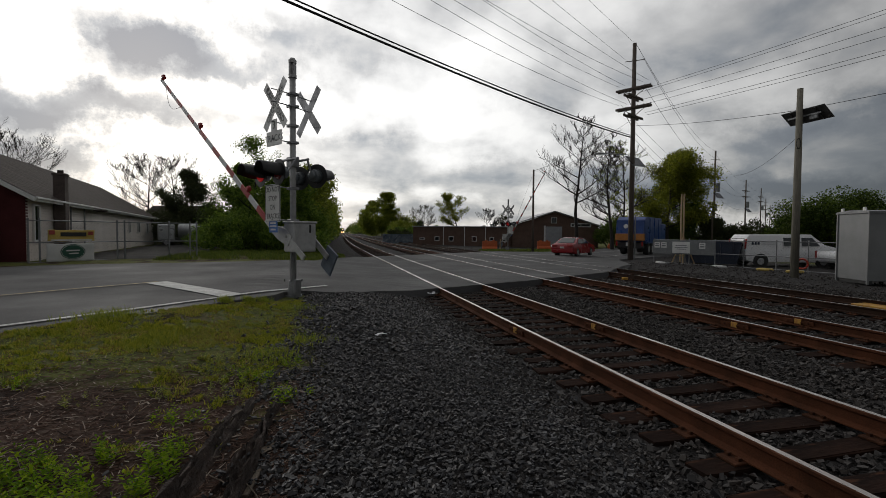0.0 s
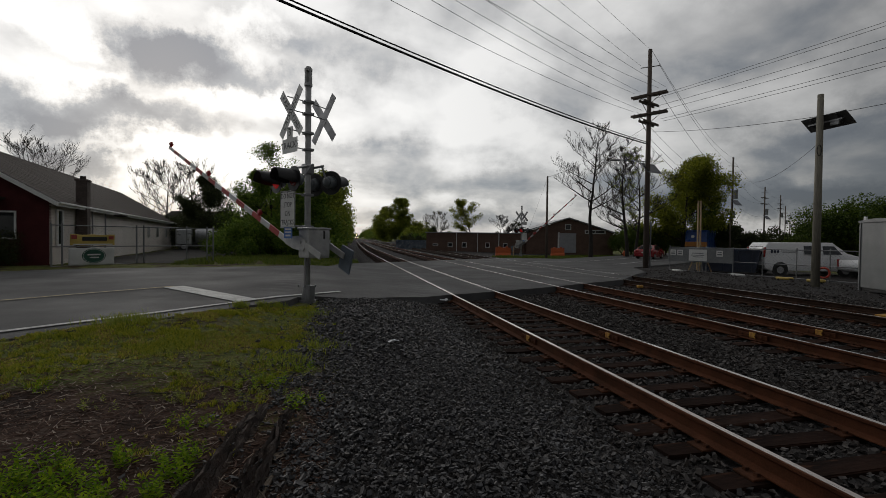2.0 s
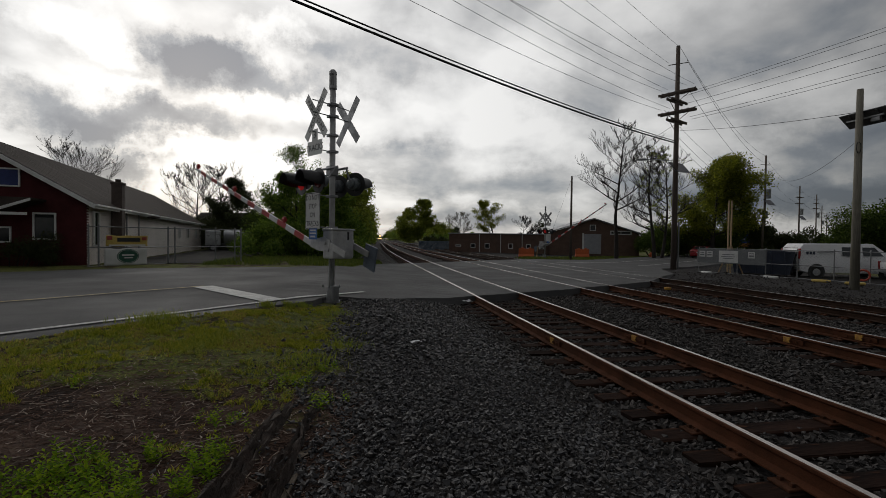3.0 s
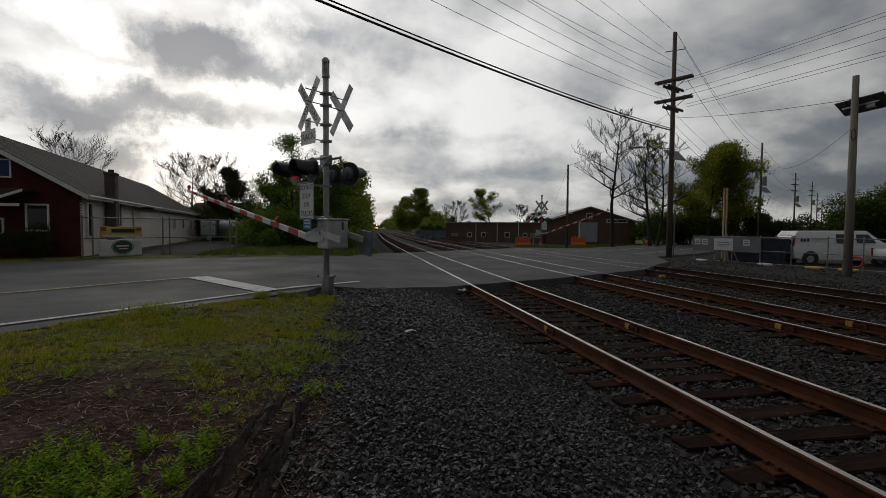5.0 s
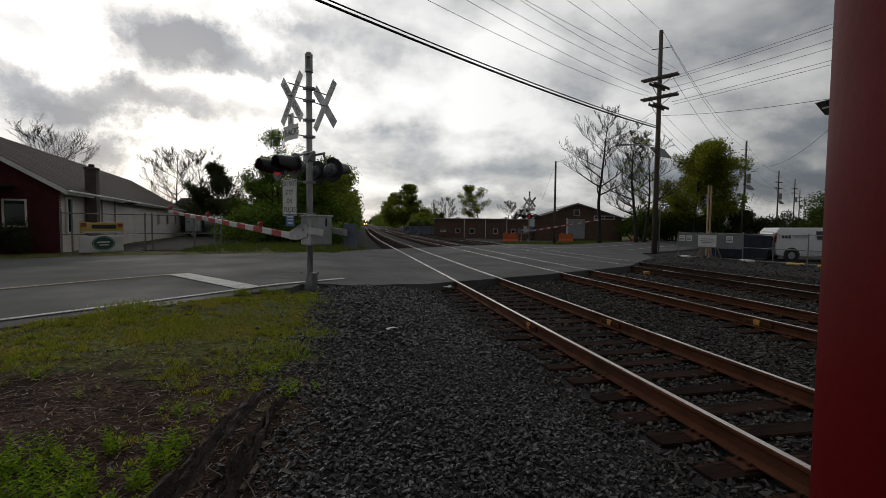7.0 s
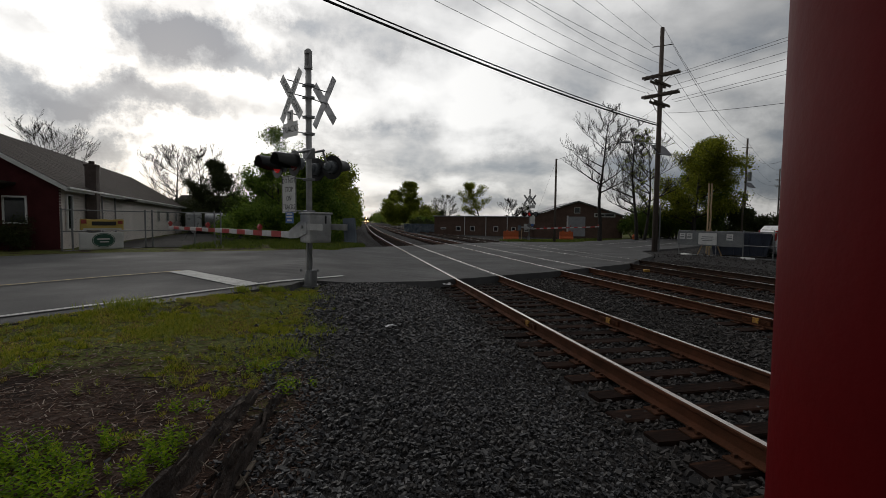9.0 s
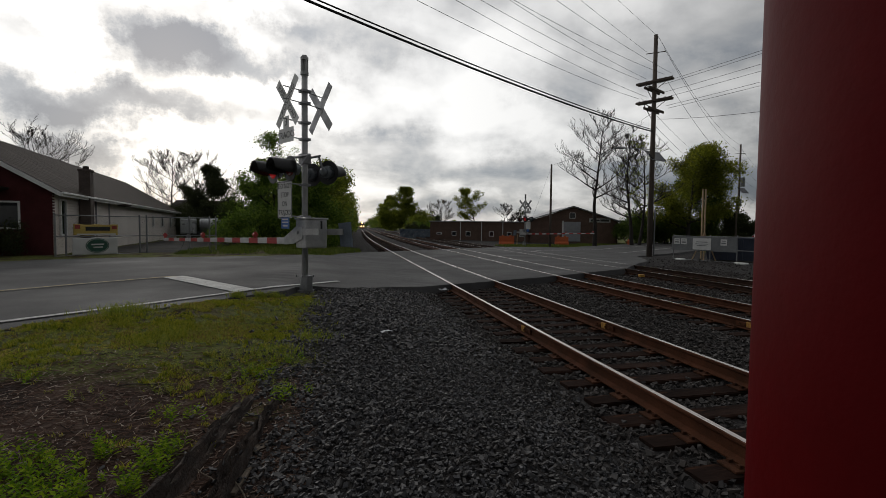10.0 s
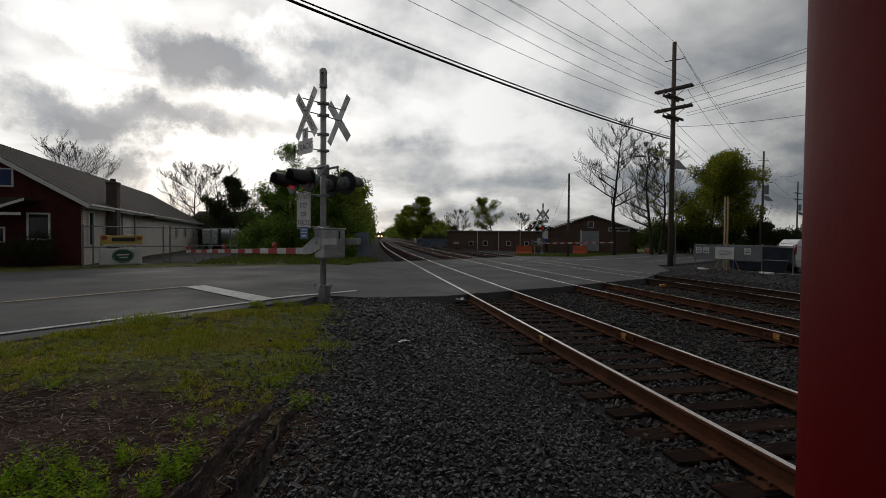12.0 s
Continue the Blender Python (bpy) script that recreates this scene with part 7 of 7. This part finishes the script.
def blades(name, spots, hmin, hmax, width, material, label, seed):
    """Upright tapering blades, each bent over once."""
    rng_ = np.random.default_rng(seed)
    p = np.asarray(spots, dtype=np.float32)
    k = len(p)
    h = rng_.uniform(hmin, hmax, k)
    a = rng_.uniform(0, 6.283, k)
    side = np.stack([np.cos(a), np.sin(a), np.zeros(k)], 1) * width * rng_.uniform(0.6, 1.4, k)[:, None]
    b = rng_.uniform(0, 6.283, k)
    tip = np.stack([np.cos(b), np.sin(b), np.zeros(k)], 1) * (h * rng_.uniform(0.15, 0.9, k))[:, None]
    up = np.stack([np.zeros(k), np.zeros(k), h], 1)
    V = np.stack([p - side, p + side, p + up * 0.6 + tip * 0.4 + side * 0.7, p + up * 0.6 + tip * 0.4 - side * 0.7, p + up * 0.95 + tip], 1)
    o = (np.arange(k) * 5)[:, None]
    tri = np.concatenate([np.concatenate([o, o + 1, o + 2], 1), np.concatenate([o, o + 2, o + 3], 1), np.concatenate([o + 3, o + 2, o + 4], 1)])
    ob = new(name, mesh_np(name, V.reshape(-1, 3), tri, material))
    return tagged(ob, label, "grass", kind="stuff")


def lawn():
    rng_ = np.random.default_rng(9)
    spots = []
    while len(spots) < 95000:
        x, y = rng_.uniform(-7.5, 0.7), rng_.uniform(3.6, 11.3)
        u, n_ = road_uv(x, y)
        if n_ > -0.62:
            continue
        g = noise.noise((x * 0.9, y * 0.9, 2)) + 0.5 * noise.noise((x * 2.6, y * 2.6, 5)) + 1.0 * noise.noise((x * 5.5, y * 5.5, 3)) + 0.75 * noise.noise((x * 15, y * 15, 7))
        g += lerp_table([(3.4, -0.75), (4.8, -0.3), (5.6, 0.12), (6.5, 0.42), (12, 0.45)], y)
        g -= max(0, (x - (-0.35 + 0.25 * noise.noise((y, 0, 0)))) * 1.3)
        if g < 0.30 or rng_.random() > 0.2 + g:
            continue
        spots.append((x, y, ground_z(x, y) - 0.004))
    lush = [noise.noise((x * 1.5, y * 1.5, 33)) + 0.6 * noise.noise((x * 4.5, y * 4.5, 34)) > 0.06 for x, y, _ in spots]
    blades("grass", [q for q, w in zip(spots, lush) if not w], 0.008, 0.036, 0.0036, M["grass_dry"], "thin yellow-brown spring grass on poor soil", 3)
    blades("grass", [q for q, w in zip(spots, lush) if w], 0.014, 0.06, 0.0038, M["grass_lush"], "patches of green grass and clover on poor soil", 13)
    # longer tufts at the kerb and along the gravel
    spots = []
    for cx, cy, r, k in ((-1.35, 9.75, 0.12, 260), (-1.0, 10.05, 0.1, 220), (-0.75, 10.25, 0.14, 260), (-2.6, 8.2, 0.35, 500), (0.15, 7.0, 0.25, 260), (-0.2, 6.2, 0.25, 300), (-4.2, 6.3, 0.5, 900), (-3.3, 5.6, 0.35, 500), (-0.05, 9.4, 0.3, 300)):
        for _ in range(k):
            x, y = cx + rng_.normal(0, r * 0.6), cy + rng_.normal(0, r * 0.6)
            spots.append((x, y, ground_z(x, y)))
    blades("grass_tufts", spots, 0.05, 0.14, 0.004, M["weed_dull"], "longer green grass tufts at the road's edge", 4)
    # verges beyond the road
    spots = []
    while len(spots) < 9000:
        x, y = rng_.uniform(-7.0, 1.6), rng_.uniform(23.5, 33.0)
        u, n_ = road_uv(x, y)
        if n_ > lerp_table(FAR_EDGE, u) + 0.1 and noise.noise((x * 0.7, y * 0.7, 6)) > -0.25:
            spots.append((x, y, ground_z(x, y)))
    blades("verge_grass", spots, 0.08, 0.24, 0.012, M["verge"], "bright green grass verge beyond the road", 5)
    spots = []
    while len(spots) < 14000:
        x, y = rng_.uniform(15.5, 44), rng_.uniform(42, 57)
        u, n_ = road_uv(x, y)
        d = n_ - lerp_table(FAR_EDGE, u)
        if 0.4 < d < 5.5:
            spots.append((x, y, ground_z(x, y)))
    blades("verge_grass", spots, 0.06, 0.2, 0.016, M["verge"], "green grass verge before the brick hall", 6)


lawn()


def weeds():
    """Leafy plants: stems with pairs of pointed leaves."""
    rng_ = np.random.default_rng(17)
    V, F = [], []

    def plant(x, y, h, n_):
        z0 = ground_z(x, y)
        lean = rng_.normal(0, 0.18, 2)
        for i in range(n_):
            f = (i + 0.5) / n_
            p = np.array([x + lean[0] * h * f, y + lean[1] * h * f, z0 + h * f])
            a = i * 2.4 + rng_.uniform(-.4, .4)
            L = h * rng_.uniform(0.32, 0.5) * (1.15 - 0.5 * f)
            d = np.array([math.cos(a), math.sin(a), rng_.uniform(0.15, 0.8)])
            d /= np.linalg.norm(d)
            s = np.cross(d, (0, 0, 1))
            s = s / np.linalg.norm(s) * L * 0.2
            k = len(V)
            V.extend([p, p + d * L * 0.5 + s, p + d * L + np.array([0, 0, -0.12 * L]), p + d * L * 0.5 - s])
            F.append((k, k + 1, k + 2, k + 3))

    for _ in range(2100):
        x, y = rng_.uniform(-3.9, -0.45), rng_.uniform(2.3, 4.15)
        if noise.noise((x * 1.6, y * 1.6, 11)) + 0.5 * noise.noise((x * 4, y * 4, 12)) - 0.5 * max(0, y - 3.7) - 0.5 * max(0, x + 0.8) > -0.22:
            plant(x, y, rng_.uniform(0.055, 0.13), 15)
    for cx, cy, r, k in ((-0.68, 4.35, 0.10, 14), (0.12, 4.75, 0.08, 12), (-0.35, 5.6, 0.15, 12), (-0.15, 5.3, 0.12, 10), (-4.6, 5.9, 0.45, 60), (-2.05, 5.15, 0.06, 5), (0.02, 5.9, 0.1, 8)):
        for _ in range(k):
            plant(cx + rng_.normal(0, r), cy + rng_.normal(0, r), rng_.uniform(0.06, 0.13), 14)
    ob = new("weeds", mesh_np("weeds", np.array(V), np.array(F), M["weed"]))
    tagged(ob, "bright green leafy weeds on bare soil", "weeds", kind="stuff")
    V.clear()
    F.clear()
    for _ in range(5500):
        x, y = rng_.uniform(-6.0, 0.15), rng_.uniform(4.6, 9.5)
        if road_uv(x, y)[1] < -0.8 and noise.noise((x * 1.1, y * 1.1, 21)) + 0.6 * noise.noise((x * 3.7, y * 3.7, 22)) > 0.05:
            plant(x, y, rng_.uniform(0.03, 0.09), 12)
    ob = new("low_weeds", mesh_np("low_weeds", np.array(V), np.array(F), M["weed_dull"]))
    tagged(ob, "low yellow-green weeds among the grass", "weeds", kind="stuff")


weeds()


def chips():
    rng_ = np.random.default_rng(23)
    V, F = [], []
    k = 0
    while k < 17000:
        x, y = rng_.uniform(-5.5, 0.35), rng_.uniform(2.4, 6.4)
        if rng_.random() > lerp_table([(2.4, 0.6), (4.2, 1.0), (5.3, 0.7), (6.4, 0.1)], y):
            continue
        z = ground_z(x, y) + 0.006
        a = rng_.uniform(0, math.pi)
        L, w = rng_.uniform(0.008, 0.04) * (2.4 if rng_.random() < 0.05 else 1), rng_.uniform(0.002, 0.007)
        d, s = np.array([math.cos(a), math.sin(a), rng_.uniform(-.25, .25)]) * L, np.array([-math.sin(a), math.cos(a), 0]) * w
        up = np.array([0, 0, w * 0.7])
        c = np.array([x, y, z])
        o = len(V)
        V.extend([c - d - s, c + d - s * 0.6, c + d + s * 0.6, c - d + s, c - d + up, c + d + up])
        F.extend([(o, o + 1, o + 5, o + 4), (o + 4, o + 5, o + 2, o + 3)])
        k += 1
    ob = new("wood_chips", mesh_np("wood_chips", np.array(V), np.array(F), M["chips"]))
    tagged(ob, "brown wood chips and dead twigs on bare soil", "litter", kind="stuff")


chips()


def rotten_timber(a, b, w, h, seed, label):
    """A decayed tie: split, hollowed along its top, ragged at its end."""
    rnd = random.Random(seed)
    a, b = Vector(a), Vector(b)
    L = (b - a).length
    bm = bmesh.new()
    nx, ny = 64, 15
    top, bot = [], []
    for i in range(nx + 1):
        s = i / nx
        rt, rb = [], []
        for j in range(ny + 1):
            t = j / ny - 0.5
            wob = 0.035 * noise.noise((s * L * 2.2, t * 2, seed)) + 0.02 * noise.noise((s * L * 9, t * 5, seed + 3))
            z = h * (1 - (abs(t) * 2) ** 2.5 * 0.55) + 0.5 * h * noise.noise((s * L * 1.3, t * 9, seed + 1)) + 0.25 * h * noise.noise((s * L * 5, t * 16, seed + 5)) + 0.42 * h * noise.noise((s * L * 0.9, t * 34, seed + 9))
            z *= 1 - 0.55 * max(0, s - 0.8) / 0.2 * rnd.uniform(0.4, 1)
            y = t * w * (1 + 0.25 * noise.noise((s * L * 1.7, 0, seed + 7))) + wob
            x = s * L + (0.10 * noise.noise((t * 11, seed, 2)) if i in (0, nx) else 0)
            rt.append(bm.verts.new((x, y, max(0.004, z))))
            rb.append(bm.verts.new((x, y, -0.05)))
        top.append(rt)
        bot.append(rb)
    for i in range(nx):
        for j in range(ny):
            bm.faces.new((top[i][j], top[i + 1][j], top[i + 1][j + 1], top[i][j + 1]))
        for j in (0, ny):
            bm.faces.new((top[i][j], bot[i][j], bot[i + 1][j], top[i + 1][j]))
    for i in (0, nx):
        for j in range(ny):
            bm.faces.new((top[i][j], top[i][j + 1], bot[i][j + 1], bot[i][j]))
    bmesh.ops.recalc_face_normals(bm, faces=bm.faces[:])
    ob = part("rotten_timber", bm, M["wood_old"])
    d = b - a
    ob.matrix_basis = pose(a.x, a.y, a.z, 0, -math.degrees(math.asin(d.z / L)), math.degrees(math.atan2(d.y, d.x)))
    return tagged(ob, label, "timber", "rotten timbers on the soil")


rotten_timber((-0.46, 2.7, 0.12), (-0.17, 5.1, 0.05), 0.17, 0.11, 1, "dark rotten railway timber split along its length")
rotten_timber((-0.10, 2.75, 0.10), (0.04, 5.05, 0.05), 0.075, 0.12, 2, "narrow dark rotten timber splinter")
rotten_timber((-0.27, 2.7, 0.10), (-0.10, 4.0, 0.09), 0.07, 0.07, 8, "thin split of dark rotten timber")
rotten_timber((-0.9, 4.4, 0.14), (-2.3, 4.75, 0.17), 0.14, 0.06, 4, "dark rotten timber half buried in soil")
rotten_timber((-1.2, 4.85, 0.17), (-2.0, 4.95, 0.19), 0.10, 0.05, 5, "dark crumbling timber half buried in soil")
rotten_timber((-0.66, 3.0, 0.11), (-0.40, 4.5, 0.09), 0.08, 0.05, 6, "dark rotten splinters of timber beside the track")
rotten_timber((-0.62, 2.6, 0.10), (-0.55, 3.5, 0.10), 0.06, 0.05, 7, "dark rotten splinters of timber beside the track")


def twigs():
    rnd = random.Random(31)
    for k in range(46):
        x, y = rnd.uniform(-4.2, 0.2), rnd.uniform(2.9, 5.9)
        a, L = rnd.uniform(0, math.pi), rnd.uniform(0.12, 0.42)
        z = ground_z(x, y) + 0.012
        pts = []
        for i in range(6):
            s = i / 5 - 0.5
            pts.append((x + math.cos(a) * L * s + rnd.uniform(-.012, .012), y + math.sin(a) * L * s + rnd.uniform(-.012, .012), z + 0.03 * rnd.random()))
        tagged(new("twig", sweep("twig", pts, rnd.uniform(0.002, 0.005), M["twig_pale"] if k % 3 else M["bark"], 4)), "thin dry twig on the bare soil", "twig", "dry twigs")


M["twig_pale"] = mat("dry_twig", (0.16, 0.125, 0.095), (0.10, 0.08, 0.06), rough=0.9, scale=9, fine=60)
twigs()
M["litter_white"] = mat("litter_paper", (0.62, 0.62, 0.64), (0.5, 0.5, 0.52), rough=0.7, scale=9, fine=60)


def scrap(at, w, d, h, turn, material, label, seed):
    rnd = random.Random(seed)
    bm = bmesh.new()
    bmesh.ops.create_grid(bm, x_segments=5, y_segments=5, size=0.5)
    for v in bm.verts:
        v.co = Vector((v.co.x * w + rnd.uniform(-.1, .1) * w, v.co.y * d + rnd.uniform(-.1, .1) * d, h * (0.5 + 0.5 * noise.noise((v.co.x * 3, v.co.y * 3, seed)))))
    ob = part("paper_scrap", bm, material)
    ob.matrix_basis = pose(*at, 0, 0, turn)
    return tagged(ob, label, "litter", "scraps of litter")


scrap((3.22, 12.9, -0.14), 0.22, 0.16, 0.14, 20, M["litter_white"], "crumpled white paper beside the rail", 1)
scrap((0.02, 3.82, 0.14), 0.16, 0.07, 0.03, 50, M["twig_pale"], "pale scrap of bark on the gravel", 2)
scrap((-2.9, 4.5, 0.2), 0.12, 0.09, 0.05, 10, M["litter_white"], "small white scrap on the soil", 3)
scrap((-2.5, 4.1, 0.2), 0.10, 0.06, 0.04, 70, M["litter_white"], "small white scrap on the soil", 4)
scrap((0.98, 2.95, 0.14), 0.05, 0.03, 0.02, 30, M["red_refl"], "small red scrap on the gravel", 5)
scrap((1.15, 7.1, 0.14), 0.16, 0.08, 0.04, 30, M["litter_white"], "small pale scrap on the gravel", 6)
bm = bmesh.new()
box(bm, (0.03, 0.30, 0.02), (0, 0, 0), (0, 0, 0), 0.004)
lath = part("lath", bm, M["twig_pale"])
lath.matrix_basis = pose(0.0, 3.42, 0.155, 0, 0, -8)
tagged(lath, "pale strip of wood on the gravel", "lath")
bm = bmesh.new()
box(bm, (0.9, 0.12, 0.05), (0, 0, 0), (0, 0, 0), 0.008)
lath = part("plank", bm, M["twig_pale"])
lath.matrix_basis = pose(-3.35, 5.05, 0.24, 0, 0, 14)
tagged(lath, "weathered grey plank on the grass", "plank")


# yellow paint marks on the rail joints
def joint(x, y, side, label="rusty rail joint bar marked with yellow paint"):
    root = empty("rail_joint", pose(x, y, 0), label, "rail joint", "yellow-marked rail joints")
    bm = bmesh.new()
    box(bm, (0.03, 0.60, 0.085), (side * 0.025, 0, -0.09), (0, 0, 0), 0.006)
    part("joint_bar", bm, M["rail_side"], root)
    bm = bmesh.new()
    box(bm, (0.036, 0.13, 0.10), (side * 0.03, 0, -0.085), (0, 0, 0), 0.006)
    part("paint_mark", bm, M["yellow_clip"], root, "yellow paint mark")
    for dy in (-0.2, -0.08, 0.08, 0.2):
        bm = bmesh.new()
        rod(bm, (side * 0.04, dy, -0.09), (side * 0.065, dy, -0.09), 0.016, sides=6)
        part("bolt", bm, M["plate"], root)


joint(3.585, 8.0, -1)
joint(5.09, 8.0, -1)
joint(7.735, 7.58, -1)
joint(9.24, 7.58, -1)
bm = bmesh.new()
box(bm, (0.5, 0.75, 0.10), (0, 0, 0.0), (0, 0, 0), 0.02)
yb = part("rail_grease_plate", bm, M["yellow_clip"])
yb.matrix_basis = pose(13.2, 8.86, -0.14)
tagged(yb, "worn yellow plate between the far rails", "plate")
bm = bmesh.new()
box(bm, (0.22, 0.12, 0.10), (0, 0, 0.0), (0, 0, 0), 0.02)
yb = part("rail_marker", bm, M["yellow_clip"])
yb.matrix_basis = pose(11.5, 16.1, -0.12)
tagged(yb, "small yellow marker block beside the far rail", "marker")


# ---------------------------------------------------------------- what moves
def motions():
    near = [(0, 35.5), (0.5, 31), (1, 27), (1.5, 24), (2, 21.5), (2.5, 19), (3, 17), (4, 13), (5, 9.5), (6, 7), (7, 3.5), (8, 1), (9, -1), (9.5, -2), (10.5, -2.8), (12, -3)]
    walk(near_arm, [(t, pose(0.33, 0.24, 1.31, 0, -el - 1.4, -86.5)) for t, el in near])
    far = [(0, 55), (0.5, 50), (1, 45), (1.5, 40), (2, 36), (2.5, 32), (3, 29), (4, 22), (5, 16), (6, 11), (7, 7), (8, 3.5), (9, 1), (10, 0), (12, 0)]
    walk(far_arm, [(t, pose(0.33, 0.24, 1.31, 0, -el - 1.4, -86.5)) for t, el in far])

    def along(u, off):
        p = ROAD_O + ROAD_U * u + ROAD_N * off
        return p.x, p.y, road_z(p.x) + 0.005

    head = math.degrees(math.atan2(ROAD_U.y, ROAD_U.x))
    rows = [(0, 31.7, 1.05), (0.5, 34.9, 0.4), (1, 38.6, -0.2), (1.5, 42.8, -0.9), (2, 48.1, -1.5), (2.5, 53.3, -2.2), (3, 58.7, -3.0), (4, 70, -4.8), (5, 83, -6.8), (7, 109, -10.8), (9, 136, -14.8), (12, 176, -20.8)]
    walk(car, [(t, pose(*along(u, off), 0, 0, head - 8.5)) for t, u, off in rows])
    rows = [(0, 42.2, -2.9), (0.5, 46.3, -3.4), (1, 51.6, -4.1), (1.5, 57.8, -5.0), (2, 64.8, -5.9), (2.5, 72, -6.8), (3, 80, -7.9), (4, 97, -10.2), (5, 114, -12.8), (7, 148, -17.9), (9, 182, -23), (12, 196, -25)]
    walk(truck, [(t, pose(*along(u, off), 0, 0, head - 8.5)) for t, u, off in rows])
    rows = [(0, 500), (3, 450), (6, 398), (9, 346), (12, 292)]
    walk(engine, [(t, pose(TRACK_X[0] + bend(y), y, 0.0, 0, 0, 88.2)) for t, y in rows])


motions()
